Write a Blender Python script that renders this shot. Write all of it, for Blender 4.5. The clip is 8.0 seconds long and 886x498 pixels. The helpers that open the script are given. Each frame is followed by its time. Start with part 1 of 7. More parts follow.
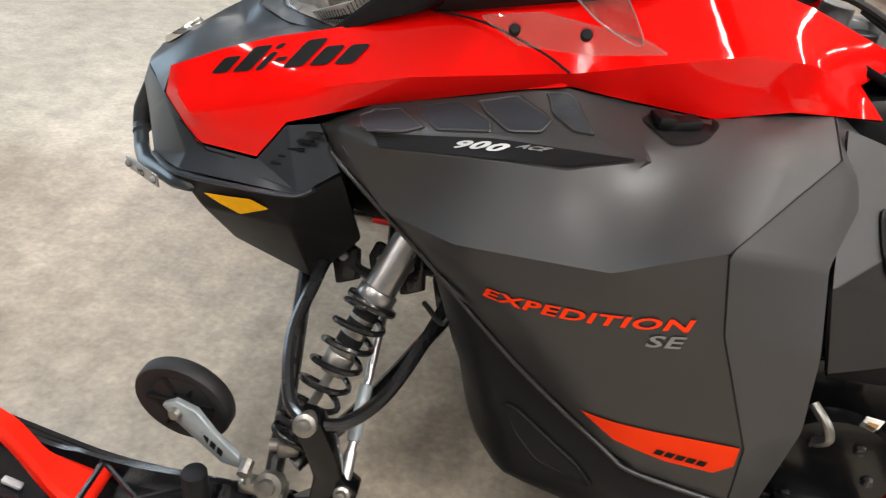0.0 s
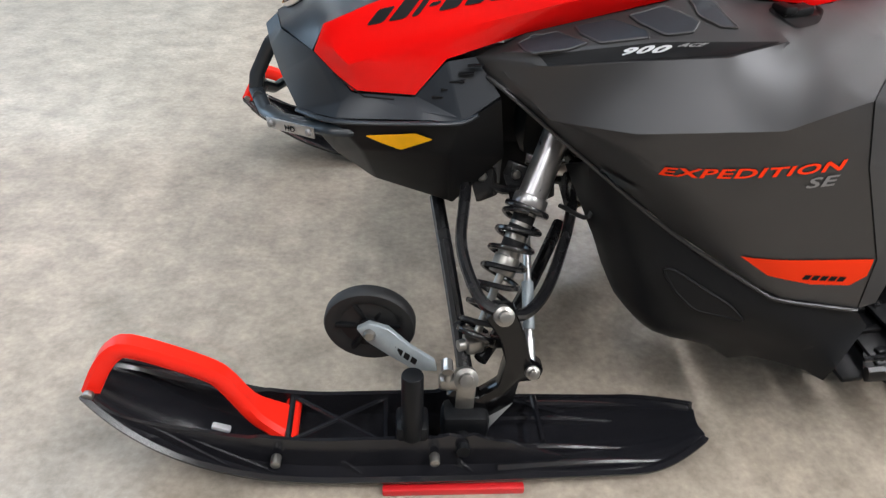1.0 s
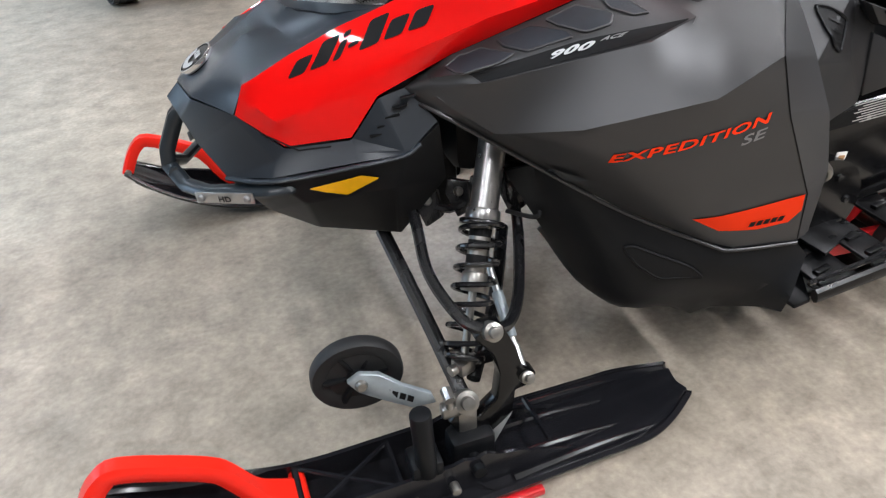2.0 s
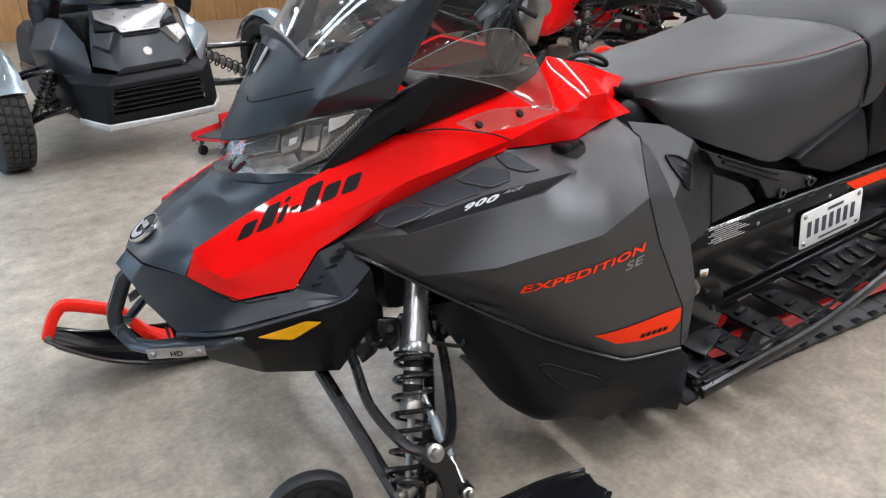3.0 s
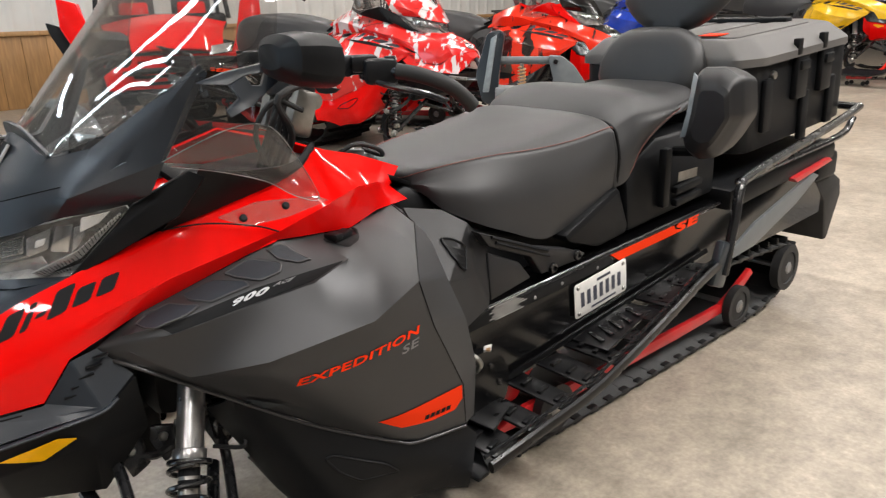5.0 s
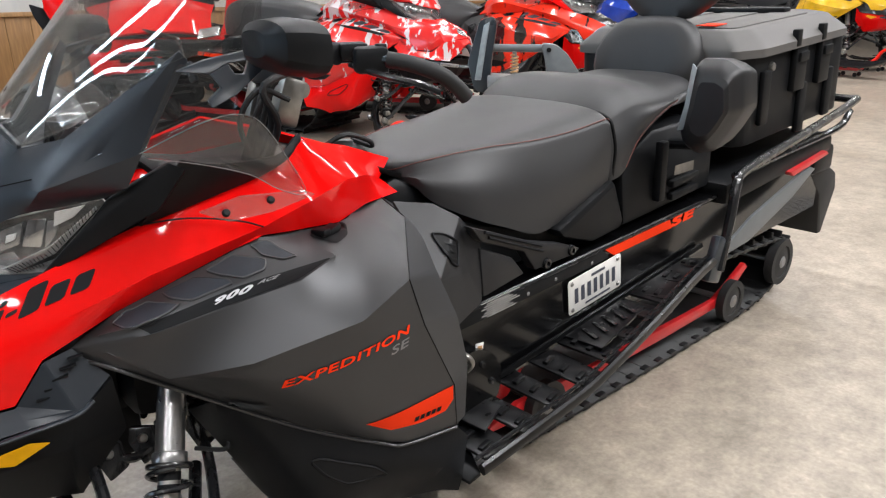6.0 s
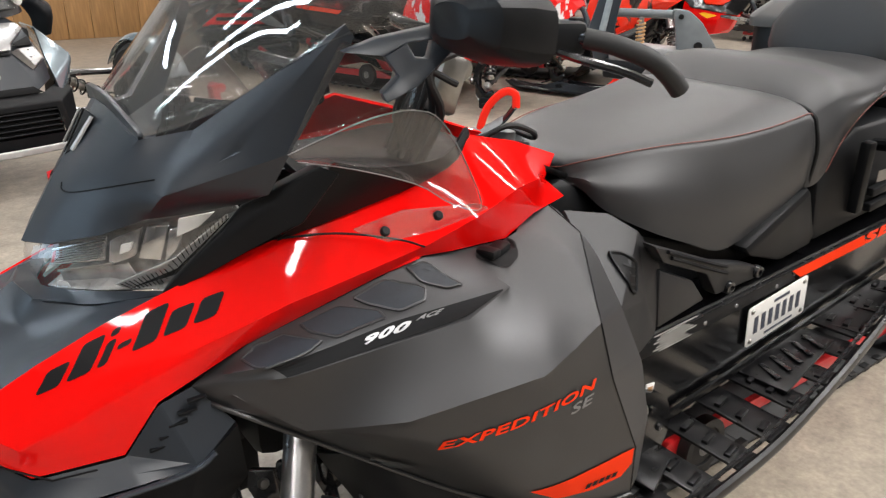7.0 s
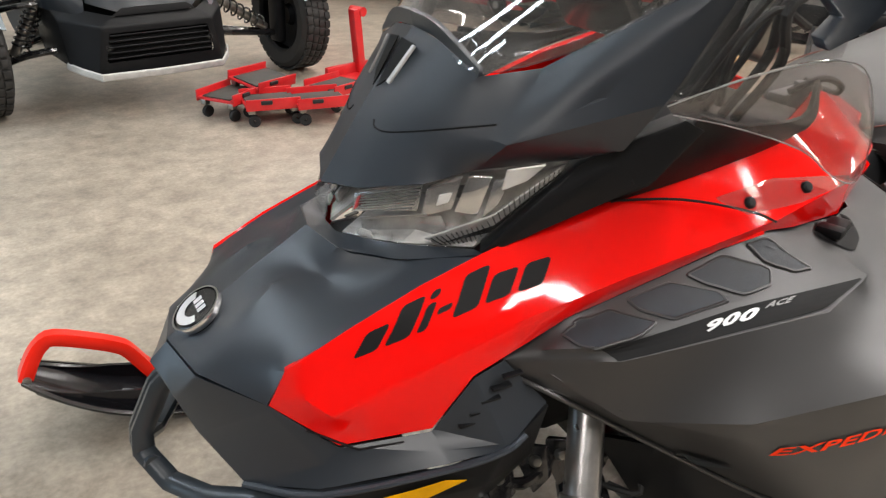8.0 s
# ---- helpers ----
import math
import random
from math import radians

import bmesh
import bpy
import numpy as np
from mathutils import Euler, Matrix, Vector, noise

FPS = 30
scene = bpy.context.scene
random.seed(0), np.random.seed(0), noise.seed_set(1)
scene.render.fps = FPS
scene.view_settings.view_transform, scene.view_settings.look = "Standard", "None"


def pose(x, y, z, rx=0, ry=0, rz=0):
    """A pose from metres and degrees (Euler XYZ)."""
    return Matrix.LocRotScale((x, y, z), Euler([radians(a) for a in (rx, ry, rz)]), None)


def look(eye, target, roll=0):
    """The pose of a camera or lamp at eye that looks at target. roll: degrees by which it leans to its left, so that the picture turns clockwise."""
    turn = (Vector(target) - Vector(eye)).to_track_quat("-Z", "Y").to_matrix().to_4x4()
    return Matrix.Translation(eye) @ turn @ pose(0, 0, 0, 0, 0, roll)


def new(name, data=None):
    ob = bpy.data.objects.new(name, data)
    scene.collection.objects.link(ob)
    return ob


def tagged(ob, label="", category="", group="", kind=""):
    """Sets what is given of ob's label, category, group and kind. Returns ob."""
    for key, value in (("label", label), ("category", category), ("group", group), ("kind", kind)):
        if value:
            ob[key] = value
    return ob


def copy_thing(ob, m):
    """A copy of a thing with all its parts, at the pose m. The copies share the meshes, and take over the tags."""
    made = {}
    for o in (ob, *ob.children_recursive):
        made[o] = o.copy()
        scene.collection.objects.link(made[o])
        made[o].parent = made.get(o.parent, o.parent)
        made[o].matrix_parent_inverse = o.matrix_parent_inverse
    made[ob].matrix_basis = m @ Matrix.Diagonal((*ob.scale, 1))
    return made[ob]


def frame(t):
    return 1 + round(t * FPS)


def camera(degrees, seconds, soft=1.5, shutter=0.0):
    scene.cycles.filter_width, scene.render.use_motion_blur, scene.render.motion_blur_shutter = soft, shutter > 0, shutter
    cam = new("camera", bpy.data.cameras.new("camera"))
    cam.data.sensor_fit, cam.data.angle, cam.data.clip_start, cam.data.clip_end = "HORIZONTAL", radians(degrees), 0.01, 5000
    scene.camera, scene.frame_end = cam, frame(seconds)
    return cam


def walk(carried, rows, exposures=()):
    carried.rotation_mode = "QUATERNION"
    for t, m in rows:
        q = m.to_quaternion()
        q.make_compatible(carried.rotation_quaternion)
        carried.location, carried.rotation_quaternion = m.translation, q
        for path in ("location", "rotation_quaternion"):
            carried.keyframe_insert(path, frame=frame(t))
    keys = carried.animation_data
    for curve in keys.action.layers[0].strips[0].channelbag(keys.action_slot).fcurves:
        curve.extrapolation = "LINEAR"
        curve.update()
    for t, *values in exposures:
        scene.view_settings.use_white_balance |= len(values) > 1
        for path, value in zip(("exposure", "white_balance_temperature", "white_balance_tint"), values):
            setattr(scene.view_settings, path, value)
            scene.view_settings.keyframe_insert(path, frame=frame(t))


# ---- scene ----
cam = camera(62.3, 8.0, soft=1.2, shutter=0.15)
PATH = [
    (0, (0.207, -1.02, 0.965), (0.061, 0.663, -0.105), 7.6),
    (0.5, (0.026, -1.111, 0.968), (-0.014, 0.567, -0.12), 5.3),
    (1, (-0.147, -1.208, 0.952), (-0.013, 0.438, -0.177), 3.6),
    (1.2, (-0.181, -1.19, 0.935), (0.015, 0.423, -0.231), 2.3),
    (2.3, (-0.328, -1.155, 1.011), (0.281, 0.435, -0.039), -4.4),
    (2.5, (-0.355, -1.192, 1.028), (0.335, 0.415, 0.057), -4.3),
    (3, (-0.392, -1.249, 1.056), (0.449, 0.374, 0.244), -3.2),
    (3.5, (-0.403, -1.277, 1.074), (0.525, 0.351, 0.374), -2.4),
    (4, (-0.399, -1.288, 1.08), (0.608, 0.319, 0.444), -2.1),
    (4.5, (-0.373, -1.29, 1.077), (0.751, 0.245, 0.462), -2.0),
    (5, (-0.309, -1.306, 1.063), (0.949, 0.12, 0.442), -1.7),
    (5.2, (-0.286, -1.317, 1.059), (1.005, 0.077, 0.435), -1.6),
    (6.3, (-0.273, -1.189, 1.065), (0.966, 0.23, 0.393), -0.5),
    (6.5, (-0.254, -1.114, 1.065), (0.945, 0.33, 0.374), -0.3),
    (7, (-0.233, -0.969, 1.071), (0.86, 0.526, 0.314), 0.4),
    (7.5, (-0.319, -0.823, 1.055), (0.652, 0.714, 0.22), 1.1),
    (8, (-0.408, -0.715, 1.048), (0.47, 0.829, 0.128), 2.1),
]
walk(cam, [(t, look(eye, target, roll)) for t, eye, target, roll in PATH], [(0, 0.12, 6600, 10), (0.5, 0.06, 6250, 10), (1.0, 0.04, 6050, 10), (2.5, 0.08, 5900, 10), (3.0, 0.06, 5850, 10), (4.0, 0.02, 6100, 10), (4.5, -0.02, 6400, 10), (5.0, -0.04, 6450, 10), (6.5, 0.06, 5950, 10), (7.0, 0.14, 6350, 10), (7.5, 0.12, 6600, 10), (8.0, 0.1, 6550, 10)])

# exposure and light
world = bpy.data.worlds.new("world")
scene.world = world
world.use_nodes = True
world.node_tree.nodes["Background"].inputs[0].default_value = (0.75, 0.82, 0.9, 1)
world.node_tree.nodes["Background"].inputs[1].default_value = 0.8


def area_lamp(name, where, target, sx, sy, watts, colour):
    d = bpy.data.lights.new(name, "AREA")
    d.shape, d.size, d.size_y, d.energy, d.color = "RECTANGLE", sx, sy, watts, colour
    ob = new(name, d)
    ob.matrix_world = look(where, target)
    return ob


CEIL = 4.3
STRIPS = [(x, y, 0, 0.16) for x in (2.1, 5.4, 9.5) for y in (-2.9, -0.2, 3.0, 6.4)] + [(-4.5, -2.9, 0, 0.16), (-1.2, -2.9, 0, 0.16), (-4.5, 6.4, 0, 0.16)]
# unseen bare tubes, added slantwise by the door to give the windshield streak reflections
STRIPS += [(-2.05, 1.5, 32, 0.05), (-2.5, 1.35, 32, 0.05), (-3.3, 2.0, 32, 0.05), (-2.5, 5.5, -28, 0.05)]
for sx, sy, turn, wide in STRIPS:
    d = bpy.data.lights.new("strip_light", "AREA")
    d.shape, d.size, d.size_y = "RECTANGLE", wide, 2.3
    d.energy = (190 if sx > 2 else 88) if sy < -1 else 72 if wide > 0.1 else 27
    d.color = (1.0, 0.965, 0.93) if wide > 0.1 else (0.74, 0.88, 1.0)
    new("strip_light", d).matrix_world = pose(sx, sy, CEIL - 0.14, 0, 0, turn)
# daylight through the open overhead door in the west wall
area_lamp("daylight", (-7.0, 3.4, 1.5), (-2.5, 3.0, 0), 4.8, 2.6, 115, (0.58, 0.80, 1.0))
sd = bpy.data.lights.new("sun", "SUN")
sd.energy, sd.angle, sd.color = 5.0, radians(2.6), (0.66, 0.86, 1.0)
new("sun", sd).matrix_world = look((-10, 3.4, 4.43), (0, 3.0, 0))


# ---- materials ----
def mat(name, col, rough=0.5, metal=0.0, coat=0.0, var=0.12, scale=18.0, bump=0.05, bscale=260.0, rvar=0.08, spec=0.5, rand=0.0, glass=0.0):
    m = bpy.data.materials.new(name)
    m.use_nodes = True
    n, l = m.node_tree.nodes, m.node_tree.links
    b = n["Principled BSDF"]
    tc = n.new("ShaderNodeTexCoord")
    big = n.new("ShaderNodeTexNoise")
    big.inputs["Scale"].default_value, big.inputs["Detail"].default_value = scale, 6
    fine = n.new("ShaderNodeTexNoise")
    fine.inputs["Scale"].default_value, fine.inputs["Detail"].default_value = bscale, 3
    l.new(tc.outputs["Object"], big.inputs["Vector"])
    l.new(tc.outputs["Object"], fine.inputs["Vector"])
    ramp = n.new("ShaderNodeMapRange")
    ramp.inputs["From Min"].default_value, ramp.inputs["From Max"].default_value = 0.3, 0.7
    ramp.inputs["To Min"].default_value, ramp.inputs["To Max"].default_value = 1 - var, 1 + var
    l.new(big.outputs["Fac"], ramp.inputs["Value"])
    mul = n.new("ShaderNodeMix")
    mul.data_type, mul.blend_type = "RGBA", "MULTIPLY"
    mul.inputs["Factor"].default_value = 1.0
    mul.inputs["A"].default_value = (*col, 1)
    last = ramp.outputs["Result"]
    if rand:
        info = n.new("ShaderNodeObjectInfo")
        rr = n.new("ShaderNodeMapRange")
        rr.inputs["To Min"].default_value, rr.inputs["To Max"].default_value = 1 - rand, 1 + rand
        l.new(info.outputs["Random"], rr.inputs["Value"])
        mm = n.new("ShaderNodeMath")
        mm.operation = "MULTIPLY"
        l.new(last, mm.inputs[0])
        l.new(rr.outputs["Result"], mm.inputs[1])
        last = mm.outputs[0]
    l.new(last, mul.inputs["B"])
    l.new(mul.outputs["Result"], b.inputs["Base Color"])
    rm = n.new("ShaderNodeMapRange")
    rm.inputs["To Min"].default_value, rm.inputs["To Max"].default_value = max(0.02, rough - rvar), min(1, rough + rvar)
    l.new(big.outputs["Fac"], rm.inputs["Value"])
    l.new(rm.outputs["Result"], b.inputs["Roughness"])
    b.inputs["Metallic"].default_value = metal
    b.inputs["Coat Weight"].default_value = coat
    b.inputs["Coat Roughness"].default_value = 0.04
    b.inputs["Specular IOR Level"].default_value = spec
    b.inputs["Transmission Weight"].default_value = glass
    if bump:
        bp = n.new("ShaderNodeBump")
        bp.inputs["Strength"].default_value, bp.inputs["Distance"].default_value = bump, 0.0005
        l.new(fine.outputs["Fac"], bp.inputs["Height"])
        l.new(bp.outputs["Normal"], b.inputs["Normal"])
    return m


def glass_mat(name, tint, rough=0.01, body=0.06):
    """Clear sheet: light passes straight through, tinted, with a glossy surface."""
    m = bpy.data.materials.new(name)
    m.use_nodes = True
    n, l = m.node_tree.nodes, m.node_tree.links
    n.remove(n["Principled BSDF"])
    tr, gl, df = n.new("ShaderNodeBsdfTransparent"), n.new("ShaderNodeBsdfGlossy"), n.new("ShaderNodeBsdfDiffuse")
    tr.inputs["Color"].default_value = (*tint, 1)
    gl.inputs["Roughness"].default_value = rough
    df.inputs["Color"].default_value = (0.45, 0.44, 0.42, 1)
    lw = n.new("ShaderNodeLayerWeight")
    lw.inputs["Blend"].default_value = 0.5
    pw, fr = n.new("ShaderNodeMath"), n.new("ShaderNodeMath")
    pw.operation, fr.operation = "POWER", "MULTIPLY_ADD"
    pw.inputs[1].default_value = 4.0
    l.new(lw.outputs["Facing"], pw.inputs[0])
    l.new(pw.outputs[0], fr.inputs[0])
    fr.inputs[1].default_value, fr.inputs[2].default_value = 0.8, 0.06
    m1, m2 = n.new("ShaderNodeMixShader"), n.new("ShaderNodeMixShader")
    m1.inputs[0].default_value = body
    l.new(tr.outputs[0], m1.inputs[1])
    l.new(df.outputs[0], m1.inputs[2])
    l.new(fr.outputs[0], m2.inputs[0])
    l.new(m1.outputs[0], m2.inputs[1])
    l.new(gl.outputs[0], m2.inputs[2])
    l.new(m2.outputs[0], n["Material Output"].inputs[0])
    return m


def floor_mat():
    m = mat("sealed_concrete", (0.37, 0.318, 0.256), 0.36, var=0.15, scale=2.3, bump=0.12, bscale=90, rvar=0.14)
    n, l = m.node_tree.nodes, m.node_tree.links
    b = n["Principled BSDF"]
    mul = [x for x in n if x.type == "MIX"][0]
    tc = [x for x in n if x.type == "TEX_COORD"][0]
    sp = n.new("ShaderNodeTexNoise")
    sp.inputs["Scale"].default_value, sp.inputs["Detail"].default_value, sp.inputs["Roughness"].default_value = 11, 14, 0.72
    l.new(tc.outputs["Object"], sp.inputs["Vector"])
    mr = n.new("ShaderNodeMapRange")
    mr.inputs["From Min"].default_value, mr.inputs["From Max"].default_value = 0.3, 0.75
    mr.inputs["To Min"].default_value, mr.inputs["To Max"].default_value = 0.60, 1.34
    l.new(sp.outputs["Fac"], mr.inputs["Value"])
    st = n.new("ShaderNodeTexVoronoi")
    st.inputs["Scale"].default_value = 5.0
    st.feature = "DISTANCE_TO_EDGE"
    warp = n.new("ShaderNodeVectorMath")
    warp.operation = "MULTIPLY_ADD"
    warp.inputs[1].default_value = (0.9, 0.9, 0.9)
    l.new(sp.outputs["Color"], warp.inputs[0])
    l.new(tc.outputs["Object"], warp.inputs[2])
    l.new(warp.outputs[0], st.inputs["Vector"])
    cr = n.new("ShaderNodeMapRange")
    cr.inputs["From Max"].default_value = 0.03
    cr.inputs["To Min"].default_value, cr.inputs["To Max"].default_value = 0.93, 1.0
    l.new(st.outputs["Distance"], cr.inputs["Value"])
    a, c = n.new("ShaderNodeMath"), n.new("ShaderNodeMix")
    a.operation = "MULTIPLY"
    gr, gm, ga = n.new("ShaderNodeTexNoise"), n.new("ShaderNodeMapRange"), n.new("ShaderNodeMath")
    gr.inputs["Scale"].default_value, gr.inputs["Detail"].default_value = 75, 6
    gm.inputs["From Min"].default_value, gm.inputs["From Max"].default_value = 0.3, 0.7
    gm.inputs["To Min"].default_value, gm.inputs["To Max"].default_value = 0.86, 1.12
    ga.operation = "MULTIPLY"
    l.new(tc.outputs["Object"], gr.inputs["Vector"])
    l.new(gr.outputs["Fac"], gm.inputs["Value"])
    l.new(mr.outputs[0], ga.inputs[0])
    l.new(gm.outputs[0], ga.inputs[1])
    l.new(ga.outputs[0], a.inputs[0])
    l.new(cr.outputs[0], a.inputs[1])
    c.data_type, c.blend_type = "RGBA", "MULTIPLY"
    c.inputs["Factor"].default_value = 1
    l.new(mul.outputs["Result"], c.inputs["A"])
    l.new(a.outputs[0], c.inputs["B"])
    l.new(c.outputs["Result"], b.inputs["Base Color"])
    return m


def wood_mat(name, col, rand=0.12):
    m = mat(name, col, 0.5, var=0.18, scale=5, bump=0.08, bscale=60, rand=rand)
    n, l = m.node_tree.nodes, m.node_tree.links
    tc = [x for x in n if x.type == "TEX_COORD"][0]
    mp = n.new("ShaderNodeMapping")
    mp.inputs["Scale"].default_value = (9, 9, 0.8)
    l.new(tc.outputs["Object"], mp.inputs["Vector"])
    for x in n:
        if x.type == "TEX_NOISE":
            l.new(mp.outputs[0], x.inputs["Vector"])
    return m


M = dict(
    floor=floor_mat(),
    hood=mat("dark_grey_plastic", (0.018, 0.0225, 0.029), 0.36, spec=0.48, var=0.1, scale=9, bump=0.07, bscale=900),
    red=mat("glossy_red_plastic", (0.80, 0.004, 0.003), 0.05, spec=0.26, coat=0.0, var=0.03, scale=5, bump=0.0, rvar=0.015),
    side=mat("metallic_charcoal_plastic", (0.074, 0.074, 0.076), 0.46, metal=0.8, spec=0.6, var=0.05, scale=5, bump=0.06, bscale=1400, rvar=0.04),
    black=mat("matt_black_plastic", (0.006, 0.0065, 0.0075), 0.46, spec=0.2, var=0.15, scale=14, bump=0.06, bscale=700),
    gloss=mat("gloss_black_paint", (0.003, 0.003, 0.0034), 0.22, spec=0.35, coat=0.15, var=0.1, bump=0.03, rvar=0.06),
    steel_blk=mat("black_painted_tube", (0.009, 0.009, 0.010), 0.26, coat=0.3, var=0.15, bump=0.05),
    board=mat("black_anodised_board", (0.0035, 0.0035, 0.004), 0.3, spec=0.25, var=0.3, scale=40, bump=0.05),
    bumper=mat("blue_grey_tube", (0.022, 0.028, 0.034), 0.3, var=0.1, bump=0.06),
    rubber=mat("black_rubber", (0.010, 0.010, 0.0105), 0.62, var=0.25, scale=30, bump=0.3, bscale=300),
    seat=mat("charcoal_vinyl", (0.026, 0.026, 0.027), 0.46, spec=0.52, var=0.12, scale=7, bump=0.16, bscale=900),
    seat2=mat("charcoal_textured_vinyl", (0.022, 0.022, 0.023), 0.5, spec=0.5, var=0.12, scale=9, bump=0.22, bscale=1000),
    stitch=mat("red_thread", (0.16, 0.045, 0.035), 0.6, var=0.2, scale=300),
    flank_grey=mat("dark_moulded_panel", (0.014, 0.014, 0.015), 0.42, spec=0.4, var=0.1, scale=12, bump=0.08, bscale=800),
    grille=mat("blue_grey_mesh", (0.013, 0.018, 0.025), 0.55, var=0.2, scale=60, bump=0.7, bscale=1500),
    lid=mat("grey_moulded_lid", (0.085, 0.080, 0.076), 0.55, var=0.08, scale=12, bump=0.3, bscale=600),
    alloy=mat("brushed_aluminium", (0.42, 0.42, 0.42), 0.3, metal=0.9, var=0.1, scale=60, bump=0.08),
    zinc=mat("zinc_plated_steel", (0.30, 0.29, 0.27), 0.34, metal=0.9, var=0.15, scale=40, bump=0.1),
    grey_arm=mat("grey_painted_steel", (0.30, 0.34, 0.36), 0.4, metal=0.3, var=0.15, scale=30),
    white=mat("white_decal", (0.78, 0.77, 0.74), 0.4, var=0.06, scale=30, bump=0),
    silver_ink=mat("silver_decal", (0.55, 0.56, 0.57), 0.35, metal=0.4, var=0.05, bump=0),
    grey_text=mat("pale_print", (0.42, 0.41, 0.39), 0.5, var=0.25, scale=260, bump=0),
    plate_ink=mat("slate_ink", (0.05, 0.055, 0.075), 0.5, var=0.05, bump=0),
    grey_ink=mat("grey_decal", (0.20, 0.20, 0.20), 0.4, var=0.05, bump=0),
    ink=mat("black_decal", (0.007, 0.007, 0.0075), 0.55, spec=0.15, var=0.05, bump=0),
    orange=mat("orange_red_decal", (0.92, 0.045, 0.006), 0.6, spec=0.08, var=0.03, scale=8, bump=0),
    yellow=mat("amber_reflector", (0.93, 0.48, 0.003), 0.22, spec=0.3, coat=0.2, var=0.05, scale=70, bump=0.3, bscale=500),
    ski_red=mat("red_orange_plastic", (0.85, 0.02, 0.008), 0.3, spec=0.25, var=0.06, scale=12, bump=0.08),
    ski=mat("black_ski_plastic", (0.010, 0.010, 0.012), 0.2, var=0.2, scale=12, bump=0.07, bscale=220, rvar=0.1),
    track=mat("track_rubber", (0.007, 0.007, 0.0073), 0.55, var=0.3, scale=25, bump=0.3),
    rail_red=mat("red_painted_steel", (0.55, 0.015, 0.018), 0.35, coat=0.2, var=0.1, scale=20, bump=0.05),
    satin=mat("satin_silver", (0.5, 0.5, 0.49), 0.5, metal=0.3, var=0.15, scale=30, bump=0.1),
    chrome=mat("chrome", (0.75, 0.76, 0.78), 0.08, metal=1.0, var=0.03, bump=0),
    reflector=mat("headlight_reflector", (0.55, 0.55, 0.55), 0.24, metal=0.8, var=0.25, scale=50, bump=0.25, bscale=120),
    lamp_body=mat("grey_lamp_plastic", (0.36, 0.355, 0.345), 0.3, var=0.3, scale=60, bump=0.1),
    wind=glass_mat("tinted_windshield", (0.86, 0.855, 0.845), 0.015, 0.012),
    lens=glass_mat("clear_lens", (0.97, 0.97, 0.97), 0.02, 0.02),
    defl=glass_mat("smoked_deflector", (0.80, 0.775, 0.77), 0.02, 0.07),
    wall=mat("grey_wall_paint", (0.16, 0.155, 0.15), 0.6, var=0.06, scale=2, bump=0.1),
    metal_wall=mat("white_ribbed_sheet", (0.68, 0.67, 0.64), 0.42, var=0.05, scale=3, bump=0.03),
    wood=wood_mat("golden_pine", (0.42, 0.225, 0.085)),
    wood_cap=wood_mat("honey_pine_trim", (0.46, 0.26, 0.11), 0.05),
    block=wood_mat("raw_timber", (0.62, 0.40, 0.18), 0.05),
    ceil=mat("white_ceiling", (0.72, 0.71, 0.68), 0.6, var=0.05, scale=2),
    tyre=mat("tyre_rubber", (0.022, 0.021, 0.020), 0.7, var=0.25, scale=30, bump=0.35),
    tgloss=mat("black_metallic_paint", (0.014, 0.015, 0.018), 0.34, metal=0.2, coat=0.12, var=0.05, bump=0),
    tsilver=mat("silver_blue_paint", (0.27, 0.33, 0.37), 0.22, metal=0.55, coat=0.5, var=0.05, bump=0),
    dolly_top=mat("grey_rubber_mat", (0.05, 0.048, 0.043), 0.7, var=0.2, scale=40, bump=0.3),
    greycast=mat("grey_cast_plastic", (0.12, 0.13, 0.135), 0.42, var=0.1, scale=20, bump=0.15),
    steelgrey=mat("worn_grey_steel", (0.25, 0.25, 0.25), 0.42, metal=0.5, var=0.2, scale=20),
)


M["wrap_rw"] = mat("red_white_wrap", (0.74, 0.014, 0.012), 0.2, coat=0.6, var=0.05, bump=0)
M["wrap_or"] = mat("orange_black_wrap", (0.80, 0.03, 0.008), 0.2, coat=0.6, var=0.03, bump=0)


def patched(m, ink, scale, edge):
    """Irregular printed flecks over a paint."""
    n, l = m.node_tree.nodes, m.node_tree.links
    tc = [x for x in n if x.type == "TEX_COORD"][0]
    b = n["Principled BSDF"]
    mp, nz, mr, mx = n.new("ShaderNodeMapping"), n.new("ShaderNodeTexNoise"), n.new("ShaderNodeMapRange"), n.new("ShaderNodeMix")
    mp.inputs["Scale"].default_value = (2.2, 1.0, 0.7)
    nz.inputs["Scale"].default_value, nz.inputs["Detail"].default_value = scale, 5
    mr.inputs["From Min"].default_value, mr.inputs["From Max"].default_value = edge, edge + 0.02
    mx.data_type = "RGBA"
    l.new(tc.outputs["Object"], mp.inputs["Vector"])
    l.new(mp.outputs[0], nz.inputs["Vector"])
    l.new(nz.outputs["Fac"], mr.inputs["Value"])
    l.new(mr.outputs[0], mx.inputs["Factor"])
    l.new(b.inputs["Base Color"].links[0].from_socket, mx.inputs["A"])
    mx.inputs["B"].default_value = (*ink, 1)
    l.new(mx.outputs["Result"], b.inputs["Base Color"])


patched(M["wrap_rw"], (0.68, 0.62, 0.62), 11.0, 0.545)
patched(M["wrap_or"], (0.012, 0.008, 0.008), 6.0, 0.535)
M["paint_yel"] = mat("yellow_paint", (0.75, 0.45, 0.01), 0.2, coat=0.7, bump=0)
M["paint_blue"] = mat("blue_paint", (0.012, 0.05, 0.42), 0.2, coat=0.7, bump=0)


